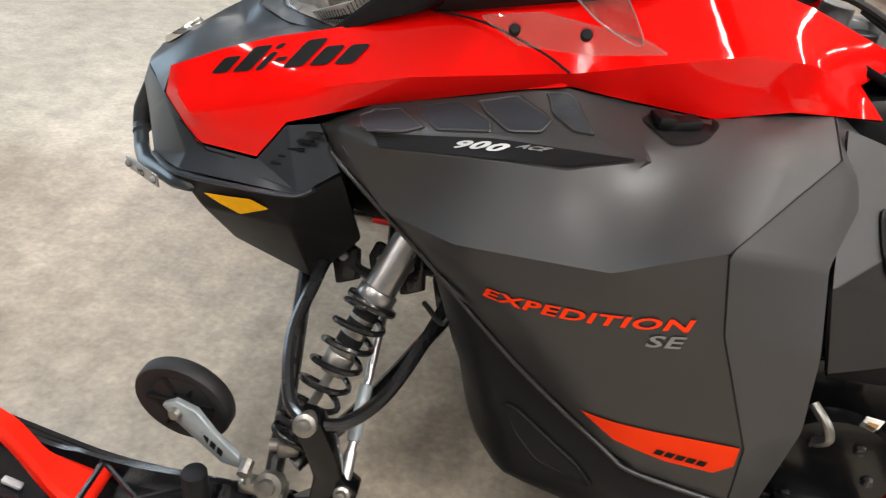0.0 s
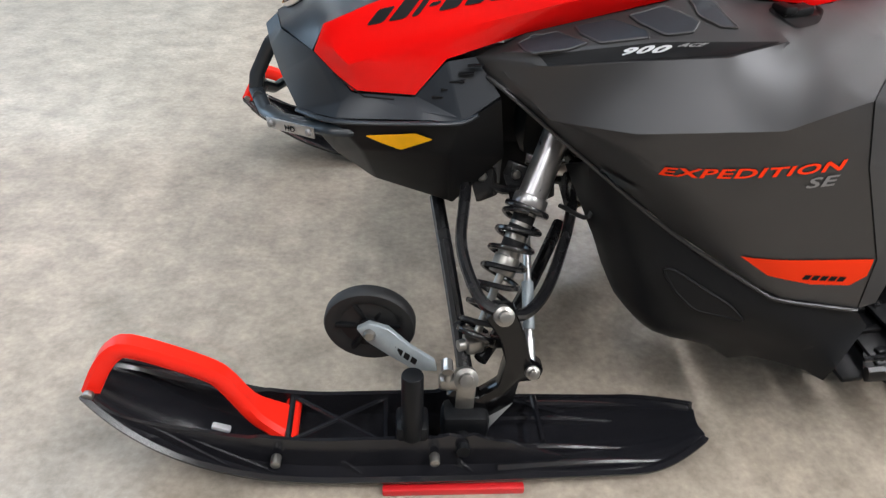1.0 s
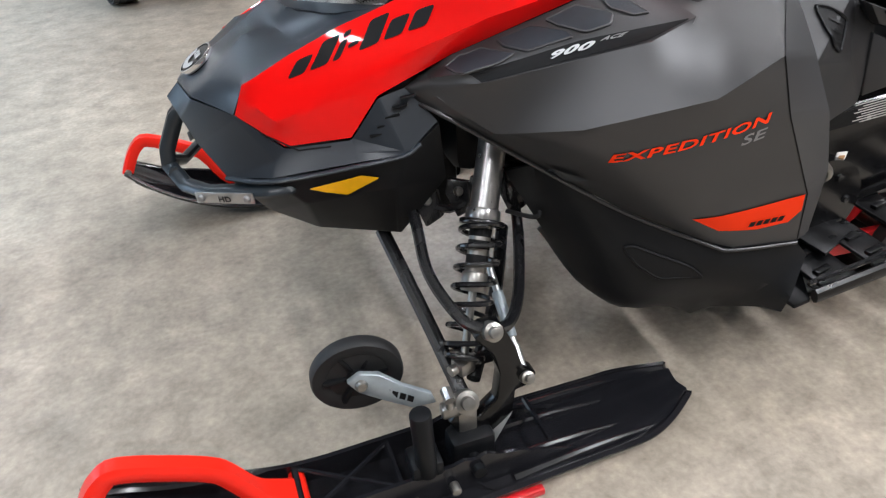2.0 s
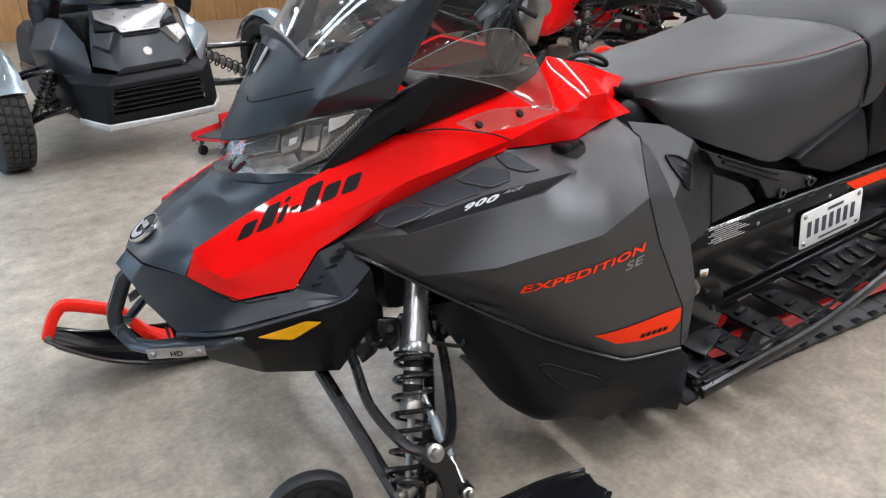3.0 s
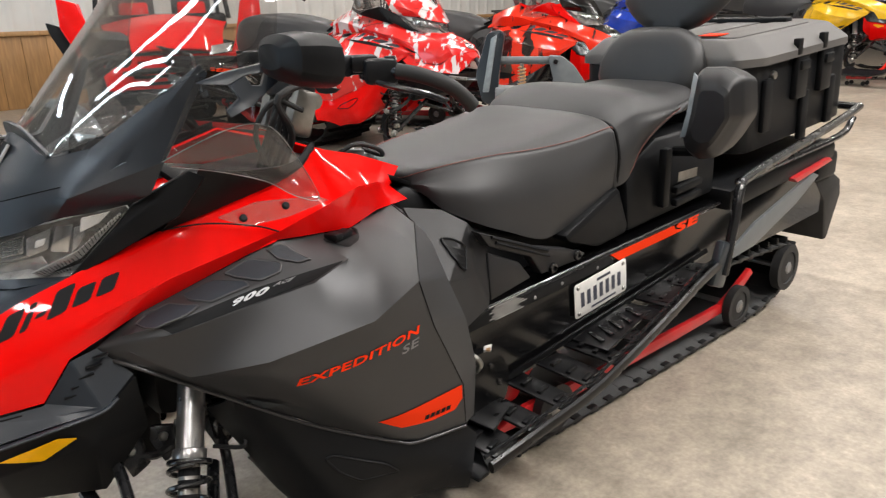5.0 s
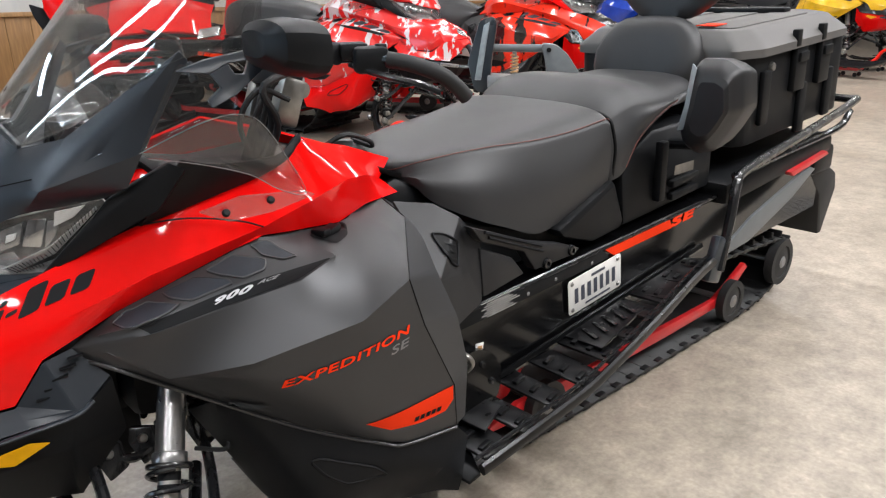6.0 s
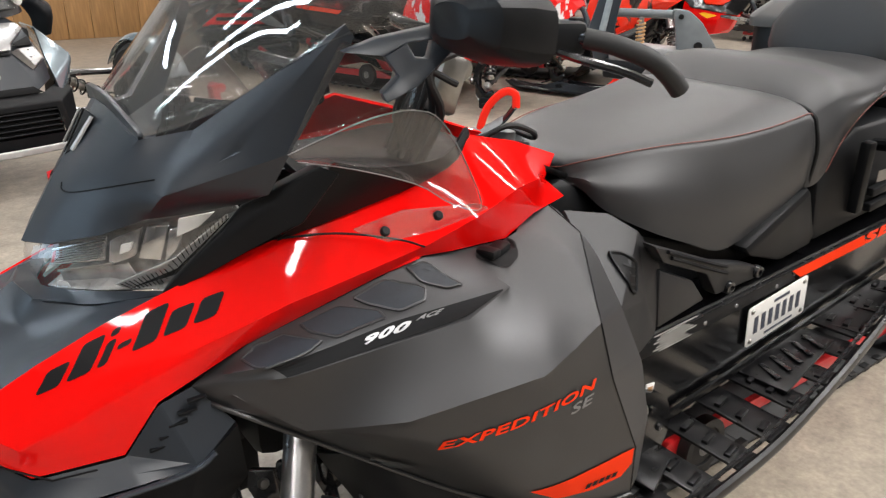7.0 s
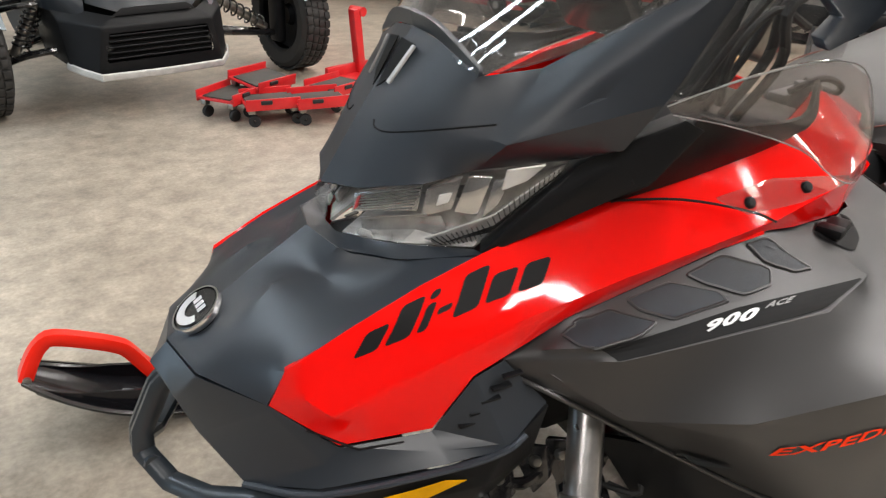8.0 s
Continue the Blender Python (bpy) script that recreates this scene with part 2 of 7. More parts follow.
# ---- mesh helpers ----
def cr(p0, p1, p2, p3, t):
    return 0.5 * (2 * p1 + (p2 - p0) * t + (2 * p0 - 5 * p1 + 4 * p2 - p3) * t * t + (3 * p1 - p0 - 3 * p2 + p3) * t ** 3)


def smooth_line(pts, n, straight=False):
    pts = [Vector(p) for p in pts]
    out = []
    for i in range(len(pts) - 1):
        a, b = pts[i], pts[i + 1]
        p0 = pts[i - 1] if i else a * 2 - b
        p3 = pts[i + 2] if i + 2 < len(pts) else b * 2 - a
        for k in range(n):
            t = k / n
            out.append(a.lerp(b, t) if straight else cr(p0, a, b, p3, t))
    out.append(pts[-1])
    return out


def grid(rows, bm=None, closed=False):
    bm = bm or bmesh.new()
    vs = [[bm.verts.new(p) for p in r] for r in rows]
    for r0, r1 in zip(vs, vs[1:]):
        m = len(r0)
        for j in range(m if closed else m - 1):
            k = (j + 1) % m
            bm.faces.new((r0[j], r0[k], r1[k], r1[j]))
    return bm


def loft(rows, nu=5, nv=4, su=False, sv=False):
    """A sheet through rows of points. nu: steps along a row, nv: steps from row to row; su, sv: straight instead of curved."""
    fine = [smooth_line(r, nu, su) for r in rows]
    cols = [smooth_line(c, nv, sv) for c in zip(*fine)]
    return grid([list(r) for r in zip(*cols)])


def thick(bm, d, inside=None):
    """Gives a sheet the thickness d, towards the inside of the body that it covers."""
    bmesh.ops.recalc_face_normals(bm, faces=bm.faces)
    if inside is None:
        n = len(bm.verts)
        inside = Vector((sum(v.co.x for v in bm.verts) / n + 0.05, 0, sum(v.co.z for v in bm.verts) / n - 0.05))
    inside = Vector(inside)
    if sum((f.calc_center_median() - inside).dot(f.normal) * f.calc_area() for f in bm.faces) < 0:
        bmesh.ops.reverse_faces(bm, faces=bm.faces)
    bm.normal_update()
    warped = []
    for f in bm.faces:
        if len(f.verts) == 4:
            a, b, c, e = [v.co for v in f.verts]
            n = (b - a).cross(c - a)
            if n.length > 1e-9 and abs((e - a).dot(n.normalized())) > 0.0006:
                warped.append(f)
    if warped:
        bmesh.ops.triangulate(bm, faces=warped)
        bm.normal_update()
    d = abs(d)
    outer, edges, faces = bm.verts[:], [e for e in bm.edges if len(e.link_faces) == 1], bm.faces[:]
    rim = [(e.verts[0], e.verts[1]) if e.link_loops[0].vert == e.verts[0] else (e.verts[1], e.verts[0]) for e in edges]
    inner = {v: bm.verts.new(v.co - v.normal * d) for v in outer}
    for f in faces:
        bm.faces.new([inner[v] for v in reversed(f.verts)])
    for a, b in rim:
        bm.faces.new((b, a, inner[a], inner[b]))
    return bm


def cage(pts, faces, bev=0.004, seg=2, least=4):
    """A shell of flat facets with eased edges: corners by name, and the facets as strings of names."""
    bm = bmesh.new()
    vs = {k: bm.verts.new(p) for k, p in pts.items()}
    for f in faces:
        bm.faces.new([vs[k] for k in f.split()])
    for v in [v for v in bm.verts if not v.link_faces]:
        bm.verts.remove(v)
    bmesh.ops.recalc_face_normals(bm, faces=bm.faces)
    bmesh.ops.triangulate(bm, faces=[f for f in bm.faces if len(f.verts) > 4])
    ed = [e for e in bm.edges if len(e.link_faces) == 2 and e.calc_face_angle(0) > radians(least)]
    if bev:
        bmesh.ops.bevel(bm, geom=ed, offset=bev, segments=seg, affect="EDGES", profile=0.5, clamp_overlap=True)
    return bm


def soft(pts, faces, keep, cuts=4, rounds=9):
    """A shell like cage, but with its facets flowing into one another; keep: chains of corners that stay as creases."""
    bm = cage(pts, faces, 0)
    segs = [(Vector(pts[a]), Vector(pts[b])) for ch in keep for a, b in zip(ch.split(), ch.split()[1:])]
    bmesh.ops.subdivide_edges(bm, edges=bm.edges[:], cuts=cuts, use_grid_fill=True)
    bm.verts.index_update()

    def on(p):
        for a, b in segs:
            d = b - a
            t = max(0, min(1, (p - a).dot(d) / d.length_squared))
            if (p - a - d * t).length < 2e-4:
                return True
        return False
    rim = {v for v in bm.verts if v.is_boundary}
    held = {v for v in bm.verts if v not in rim and on(v.co)}
    for k in range(rounds):
        move = {}
        for v in bm.verts:
            if v in rim or (v in held and k < rounds - 1):
                continue
            c = sum((e.other_vert(v).co for e in v.link_edges), Vector()) / len(v.link_edges)
            move[v] = v.co.lerp(c, 0.12 if v in held else 0.5)
        for v, c in move.items():
            v.co = c
    bmesh.ops.recalc_face_normals(bm, faces=bm.faces)
    return bm


def slab(poly, off, bev=0.0):
    """A flat outline pushed along off into a solid."""
    bm = bmesh.new()
    off = Vector(off)
    a = [bm.verts.new(Vector(p)) for p in poly]
    b = [bm.verts.new(Vector(p) + off) for p in poly]
    bm.faces.new(a)
    bm.faces.new(list(reversed(b)))
    for i in range(len(a)):
        j = (i + 1) % len(a)
        bm.faces.new((a[j], a[i], b[i], b[j]))
    bmesh.ops.recalc_face_normals(bm, faces=bm.faces)
    if bev:
        bmesh.ops.bevel(bm, geom=bm.edges[:], offset=bev, segments=2, affect="EDGES", profile=0.5)
    return bm


def box(c, s, bev=0.0, rz=0.0, rx=0.0, ry=0.0):
    bm = bmesh.new()
    bmesh.ops.create_cube(bm, size=1)
    bmesh.ops.scale(bm, vec=s, verts=bm.verts)
    if bev:
        bmesh.ops.bevel(bm, geom=bm.edges[:], offset=bev, segments=2, affect="EDGES", profile=0.5)
    bmesh.ops.transform(bm, matrix=pose(*c, rx, ry, rz), verts=bm.verts)
    return bm


def frames(pts):
    out, up = [], Vector((0, 0, 1))
    n = len(pts)
    for i, p in enumerate(pts):
        d = (pts[min(i + 1, n - 1)] - pts[max(i - 1, 0)]).normalized()
        if not out:
            side = d.cross(up if abs(d.z) < 0.9 else Vector((1, 0, 0))).normalized()
        else:
            side = (side - d * side.dot(d)).normalized()
        out.append((p, side, d.cross(side).normalized()))
    return out


def tube(pts, r, seg=10, n=6, straight=False, closed=False, r2=None, bm=None, flat=1.0):
    """A round bar along a line; flat squeezes it across."""
    line = smooth_line(list(pts) + ([pts[0]] if closed else []), n, straight)
    rows = []
    for i, (p, a, b) in enumerate(frames(line)):
        rr = r if r2 is None else r + (r2 - r) * i / (len(line) - 1)
        rows.append([p + rr * (math.cos(t) * a + flat * math.sin(t) * b) for t in (2 * math.pi * k / seg for k in range(seg))])
    bm = bm or bmesh.new()
    start = len(bm.verts)
    grid(rows, bm, closed=True)
    bm.verts.ensure_lookup_table()
    if not closed:
        bm.faces.new([bm.verts[start + k] for k in range(seg)][::-1])
        bm.faces.new([bm.verts[start + (len(rows) - 1) * seg + k] for k in range(seg)])
    bmesh.ops.recalc_face_normals(bm, faces=bm.faces)
    return bm


def cyl(p0, p1, r, r2=None, seg=20, bev=0.0):
    bm = tube([p0, p1], r, seg, 1, True, r2=r2)
    if bev:
        ends = [e for e in bm.edges if len(e.link_faces) == 2 and any(len(f.verts) > 4 for f in e.link_faces)]
        bmesh.ops.bevel(bm, geom=ends, offset=bev, segments=2, affect="EDGES", profile=0.5)
    return bm


def spin(profile, c, axis, seg=32):
    """A turned body: profile of (radius, along) round axis through c."""
    ax = Vector(axis).normalized()
    a = ax.cross(Vector((0, 0, 1)) if abs(ax.z) < 0.9 else Vector((1, 0, 0))).normalized()
    b = ax.cross(a)
    c = Vector(c)
    bm = grid([[c + ax * h + r * (math.cos(t) * a + math.sin(t) * b) for t in (2 * math.pi * k / seg for k in range(seg))] for r, h in profile], closed=True)
    bmesh.ops.remove_doubles(bm, verts=bm.verts, dist=1e-5)
    bmesh.ops.recalc_face_normals(bm, faces=bm.faces)
    return bm


def coil(p0, p1, r, wire, turns, seg=7):
    p0, p1 = Vector(p0), Vector(p1)
    ax = (p1 - p0).normalized()
    a = ax.cross(Vector((1, 0, 0))).normalized()
    b = ax.cross(a)
    steps = int(turns * 18)
    pts = [p0.lerp(p1, i / steps) + r * (math.cos(2 * math.pi * turns * i / steps) * a + math.sin(2 * math.pi * turns * i / steps) * b) for i in range(steps + 1)]
    return tube(pts, wire, seg, 1, True)


def mirrored(bm):
    o = bm.copy()
    bmesh.ops.scale(o, vec=(1, -1, 1), verts=o.verts)
    bmesh.ops.reverse_faces(o, faces=o.faces)
    return o


def join(*bms):
    out = bmesh.new()
    for b in bms:
        me = bpy.data.meshes.new("tmp")
        b.to_mesh(me)
        out.from_mesh(me)
        bpy.data.meshes.remove(me)
        b.free()
    return out


def part(name, bm, material, parent=None, label="", sharp=32):
    """Links a bmesh as one mesh object under a thing or a part."""
    for f in bm.faces:
        f.smooth = True
    for e in bm.edges:
        if len(e.link_faces) == 2 and e.calc_face_angle(0) > radians(sharp):
            e.smooth = False
    me = bpy.data.meshes.new(name)
    bm.to_mesh(me)
    bm.free()
    me.materials.append(material)
    ob = new(name, me)
    if parent:
        ob.parent = parent
    if label:
        ob["label"] = label
    return ob


def pair(name, bm, material, parent, label="", sharp=32):
    """The part and its mirror image on the other flank."""
    o = mirrored(bm)
    return part(name, bm, material, parent, label, sharp), part(name, o, material, parent, label, sharp)


def thing(name, label, category, group="", kind="", m=None):
    ob = new(name)
    ob.empty_display_size = 0.1
    if m is not None:
        ob.matrix_world = m
    return tagged(ob, label, category, group, kind)


def rounded(poly, r, n=4):
    """Rounds the corners of a 2D outline."""
    out = []
    m = len(poly)
    for i, p in enumerate(poly):
        p, a, b = Vector(p), Vector(poly[i - 1]), Vector(poly[(i + 1) % m])
        da, db = (a - p), (b - p)
        k = min(r, da.length * 0.45, db.length * 0.45)
        s, e = p + da.normalized() * k, p + db.normalized() * k
        out += [(s * (1 - t) ** 2 + p * 2 * t * (1 - t) + e * t * t) for t in (j / n for j in range(n + 1))]
    return out


def onto(bm, target, way, lift=0.0012):
    """Lays a flat sheet onto a surface along way."""
    from mathutils.bvhtree import BVHTree
    target.data.calc_loop_triangles()
    tree = BVHTree.FromPolygons([v.co.copy() for v in target.data.vertices], [tuple(p.vertices) for p in target.data.loop_triangles])
    w = Vector(way).normalized()
    lead = sum(v.co.dot(w) for v in target.data.vertices) / len(target.data.vertices)
    for v in bm.verts:
        hit, nor, _, _ = tree.ray_cast(v.co - w * 0.25, w, 1.3)
        if hit is not None:
            nor = nor if nor.dot(w) < 0 else -nor
            v.co = hit + nor * lift
        else:
            near, nor, _, _ = tree.find_nearest(v.co - w * (v.co.dot(w) - lead))
            v.co = near + (nor if nor.dot(w) < 0 else -nor) * lift
    return bm


def cling(bm, target, hint, lift=0.002):
    """Lays a sheet onto the nearest spots of a surface that faces hint."""
    from mathutils.bvhtree import BVHTree
    target.data.calc_loop_triangles()
    tree = BVHTree.FromPolygons([v.co.copy() for v in target.data.vertices], [tuple(p.vertices) for p in target.data.loop_triangles])
    h = Vector(hint).normalized()
    for v in bm.verts:
        near, nor, _, _ = tree.find_nearest(v.co + h * 0.012)
        v.co = near + (nor if nor.dot(h) > 0 else -nor) * lift
    return bm


def sheet2d(poly, place, cuts=0.012):
    """A flat outline (2D) laid through place((u, v)) and cut fine enough to follow a curved surface."""
    bm = bmesh.new()
    us, vs = [p[0] for p in poly], [p[1] for p in poly]
    bm.faces.new([bm.verts.new((p[0], p[1], 0)) for p in poly])
    for ax, lo, hi in ((0, min(us), max(us)), (1, min(vs), max(vs))):
        k = lo + cuts
        while k < hi:
            co, no = ((k, 0, 0), (1, 0, 0)) if ax == 0 else ((0, k, 0), (0, 1, 0))
            bmesh.ops.bisect_plane(bm, geom=bm.verts[:] + bm.edges[:] + bm.faces[:], plane_co=co, plane_no=no)
            k += cuts
    bmesh.ops.triangulate(bm, faces=bm.faces)
    for v in bm.verts:
        v.co = place(v.co.x, v.co.y)
    return bm


def lettering(text, size, place, shear=0.0, stretch=1.0, bold=0.0):
    """Words in the built-in font as a flat mesh, laid through place((u, v)) with the baseline's start at (0, 0) and width 1 = size."""
    cu = bpy.data.curves.new("words", "FONT")
    cu.body, cu.size, cu.shear, cu.offset, cu.resolution_u, cu.space_character = text, 1.0, shear, bold, 3, 1.0 + 3 * bold
    ob = bpy.data.objects.new("words", cu)
    me = bpy.data.meshes.new_from_object(ob)
    bm = bmesh.new()
    bm.from_mesh(me)
    bpy.data.objects.remove(ob)
    bpy.data.curves.remove(cu)
    bpy.data.meshes.remove(me)
    w = max(v.co.x for v in bm.verts)
    bmesh.ops.triangulate(bm, faces=bm.faces)
    for k in range(1, 24):
        bmesh.ops.bisect_plane(bm, geom=bm.verts[:] + bm.edges[:] + bm.faces[:], plane_co=(w * k / 24, 0, 0), plane_no=(1, 0, 0))
    for v in bm.verts:
        v.co = place(v.co.x / w * size, v.co.y * size / w * stretch)
    return bm


# ---- the hall ----
def hall():
    fl = part("floor", box((5, 1.5, -0.1), (26, 17, 0.2)), M["floor"])
    tagged(fl, "beige-grey sealed concrete floor with stains and scuffs", "floor", kind="structure")
    ce = part("ceiling", box((5, 1.5, CEIL + 0.1), (26, 17, 0.2)), M["ceil"])
    tagged(ce, "plain white ceiling with rows of strip lights", "ceiling", kind="structure")
    # north wall: ribbed sheet over a boarded wainscot
    xs = np.arange(-8, 18.01, 0.03)
    prof = [(float(x), 9.44 - (0.018 if (k % 8) in (0, 1) else 0.0)) for k, x in enumerate(xs)]
    ribs = grid([[(x, y, 0.93) for x, y in prof], [(x, y, CEIL) for x, y in prof]])
    back = box((5, 9.58, CEIL / 2), (26, 0.2, CEIL))
    wn = part("wall_north", join(ribs, back), M["metal_wall"])
    tagged(wn, "white ribbed metal wall above a pine wainscot", "wall", kind="structure")
    plank = slab(rounded([(0, 0), (0.286, 0), (0.286, 0.9), (0, 0.9)], 0.006, 2) and [(0, 9.405, 0), (0.286, 9.405, 0), (0.286, 9.405, 0.9), (0, 9.405, 0.9)], (0, 0.035, 0), 0.004)
    first = part("board", plank, M["wood"], wn)
    for k in range(1, 60):
        o = bpy.data.objects.new("board", first.data)
        scene.collection.objects.link(o)
        o.parent = wn
        o.location = (-8 + 0.29 * k, 0, 0)
    first.location = (-8, 0, 0)
    cap = part("trim", box((3, 9.39, 0.925), (22, 0.05, 0.055), 0.006), M["wood_cap"])
    tagged(cap, "honey pine cap rail along the wainscot", "trim", kind="structure")
    # unseen closing walls, kept dark grey to reduce fill light and reflections
    for nm, c, s in (("wall_south", (5, -7.05, CEIL / 2), (26, 0.2, CEIL)), ("wall_east", (18.05, 1.5, CEIL / 2), (0.2, 17.2, CEIL))):
        tagged(part(nm, box(c, s), M["wall"]), "plain unseen wall, dark grey to cut the fill light", "wall", kind="structure")
    # west wall with the overhead door
    y0, y1, z0, z1 = 0.9, 6.2, 0.02, 2.9
    w = join(box((-7.15, (-7 + y0) / 2, CEIL / 2), (0.2, y0 + 7, CEIL)), box((-7.15, (y1 + 9.6) / 2, CEIL / 2), (0.2, 9.6 - y1, CEIL)),
             box((-7.15, (y0 + y1) / 2, z0 / 2), (0.2, y1 - y0, z0)), box((-7.15, (y0 + y1) / 2, (z1 + CEIL) / 2), (0.2, y1 - y0, CEIL - z1)))
    tagged(part("wall_west", w, M["wall"]), "grey wall with a wide open overhead door", "wall", kind="structure")
    for sx, sy, turn, wide in STRIPS:
        lamp = thing("strip_fixture", "long white fluorescent strip light on the ceiling", "ceiling light", "strip lights", m=pose(sx, sy, CEIL, 0, 0, turn))
        part("housing", box((0, 0, -0.06), (wide + 0.06, 2.4, 0.1), 0.01), M["ceil"], lamp)
    g = thing("floor_grate", "dark metal drain grate set in the concrete floor", "floor drain", m=pose(3.72, -0.55, 0, 0, 0, 35))
    part("grate_frame", join(box((0, -0.2, 0.004), (0.9, 0.02, 0.012)), box((0, 0.2, 0.004), (0.9, 0.02, 0.012)), box((-0.45, 0, 0.004), (0.02, 0.42, 0.012)), box((0.45, 0, 0.004), (0.02, 0.42, 0.012))), M["steelgrey"], g)
    for k in range(17):
        part("bar", box((-0.4 + 0.05 * k, 0, 0.004), (0.03, 0.38, 0.01)), M["steelgrey"], g)


hall()


# ---- snowmobile ----
def ski(parent, y0, toe, side, x0=-0.03):
    """One ski with its grab loop and the wheel dolly clamp's ribs. side: -1 for the ski whose outer flank faces -y."""
    m = pose(x0, y0, 0, 0, 0, toe)

    def T(bm):
        bmesh.ops.transform(bm, matrix=m, verts=bm.verts)
        return bm

    def zc(x):
        return 0.016 + (max(0, -0.20 - x) ** 2) * 1.06 + (max(0, x - 0.25) ** 2) * 1.3

    def hw(x):
        if x < -0.3:
            return 0.092 - 0.048 * min(1, (-0.3 - x) / 0.26) ** 3.2
        return 0.092 - 0.007 * max(0, x / 0.28) if x < 0.28 else 0.085 - 0.042 * min(1, (x - 0.28) / 0.112) ** 1.7
    st = [-0.56, -0.55, -0.535, -0.515, -0.49, -0.45, -0.4, -0.34, -0.28, -0.2, -0.1, 0, 0.1, 0.2, 0.27, 0.3, 0.325, 0.345, 0.362, 0.376, 0.386, 0.392]
    rows = []
    for x in st:
        w, z = hw(x), zc(x)
        rows.append([(x, -w, z + 0.012), (x, -w * 0.96, z + 0.004), (x, -w * 0.72, z - 0.002), (x, -w * 0.5, z), (x, 0, z - 0.006), (x, w * 0.5, z), (x, w * 0.72, z - 0.002), (x, w * 0.96, z + 0.004), (x, w, z + 0.012)])
    rows.append([(0.395, y * 0.9, z + 0.001) for x, y, z in rows[-1]])
    body = part("ski_body", T(thick(loft(rows, 2, 2), 0.009)), M["ski"], parent)
    for s in (-1, 1):
        top, bot = [], []
        for x in np.linspace(-0.54, 0.2, 40):
            h = 0.05 + 0.012 * math.sin((x + 0.5) * 3) if x > -0.33 else 0.05 + (x + 0.33) * 0.12
            h = h * min(1, 0.45 + (x + 0.54) * 4) + (0.006 if -0.06 < x < 0.12 and int((x + 0.5) / 0.022) % 2 else 0)
            h = h if x < 0.02 else h * max(0.06, 1 - (x - 0.02) / 0.185)
            yy = s * min(0.052, hw(x) * 0.78)
            top.append((x, yy, zc(x) + h))
            bot.append((x, yy * 1.12, zc(x) - 0.002))
        part("rib", T(thick(grid([top, bot]), 0.007)), M["ski"], parent)
    for s in (-1, 1):
        for x0, x1 in ((-0.47, -0.36), (-0.43, -0.29), (-0.2, -0.16), (-0.02, 0.01)):
            part("gusset", T(thick(grid([[(x0, s * 0.052, zc(x0) + 0.022), (x1, s * 0.078, zc(x1) + 0.012)], [(x0, s * 0.054, zc(x0)), (x1, s * 0.08, zc(x1))]]), 0.004)), M["ski"], parent)
    for s in (-1, 1):
        for x0, x1, yy in ((-0.02, 0.28, 0.032), (0.05, 0.33, 0.066)):
            part("keel_ridge", T(tube([(x0, s * yy, zc(x0) + 0.004), ((x0 + x1) / 2, s * yy * 0.95, zc(0.1) + 0.012), (x1, s * yy * 0.9, zc(x1) + 0.001)], 0.011, 8, 6, r2=0.003)), M["ski"], parent)
    br = [tube([(a, -0.045, zc(a) + 0.048), (b, 0.045, zc(b) + 0.048)], 0.004, 6, 1, True) for a, b in ((-0.27, -0.13), (-0.13, -0.27))]
    br += [tube([(x, -0.048, zc(x) + 0.048), (x, 0.048, zc(x) + 0.048)], 0.005, 6, 1, True) for x in (-0.275, -0.125, 0.12)]
    for b in br:
        part("cross_brace", T(b), M["ski"], parent)
    # grab loop
    line = smooth_line([(-0.555, 0, 0.15), (-0.535, 0, 0.19), (-0.515, 0, 0.215), (-0.492, 0, 0.223), (-0.43, 0, 0.198), (-0.385, 0, 0.174), (-0.366, 0, 0.155), (-0.338, 0, 0.108), (-0.316, 0, 0.084), (-0.28, 0, 0.058)], 3)
    rows = []
    n = len(line)
    for i, p in enumerate(line):
        d = (line[min(i + 1, n - 1)] - line[max(i - 1, 0)]).normalized()
        up = Vector((-d.z, 0, d.x))
        wid = 0.015 + 0.012 * max(0, 1 - 5 * i / (n - 1)) + 0.02 * max(0, 4 * i / (n - 1) - 3)
        h = 0.013
        rows.append([p + up * a + Vector((0, b, 0)) for a, b in ((-h, -wid * 0.8), (-h * 0.4, -wid), (h * 0.5, -wid), (h, -wid * 0.75), (h, wid * 0.75), (h * 0.5, wid), (-h * 0.4, wid), (-h, wid * 0.8))])
    lp = grid(rows, closed=True)
    for r in (0, -1):
        lp.verts.ensure_lookup_table()
        k = 0 if r == 0 else (n - 1) * 8
        lp.faces.new([lp.verts[k + j] for j in range(8)])
    bmesh.ops.recalc_face_normals(lp, faces=lp.faces)
    part("grab_loop", T(lp), M["ski_red"], parent, "red-orange moulded grab loop")
    part("grab_foot", T(cyl((-0.274, -0.046, 0.056), (-0.274, 0.046, 0.056), 0.013, seg=14)), M["ski_red"], parent)
    for x, yy, z in ((-0.55, -0.036, 0.162), (-0.55, 0.036, 0.162), (-0.29, -0.066, zc(-0.29) + 0.028), (-0.05, -0.066, 0.05)):
        part("bolt", T(cyl((x, yy * 0.9, z), (x, yy * 1.18, z), 0.008, seg=10, bev=0.002)), M["zinc"], parent)
    part("slot_pin", T(box((-0.38, -0.01, zc(-0.38) + 0.012), (0.03, 0.012, 0.008), 0.003, ry=20)), M["silver_ink"], parent)
    part("wear_bar", T(box((-0.02, -0.09, 0.006), (0.22, 0.014, 0.014), 0.003)), M["rail_red"], parent)
    return body


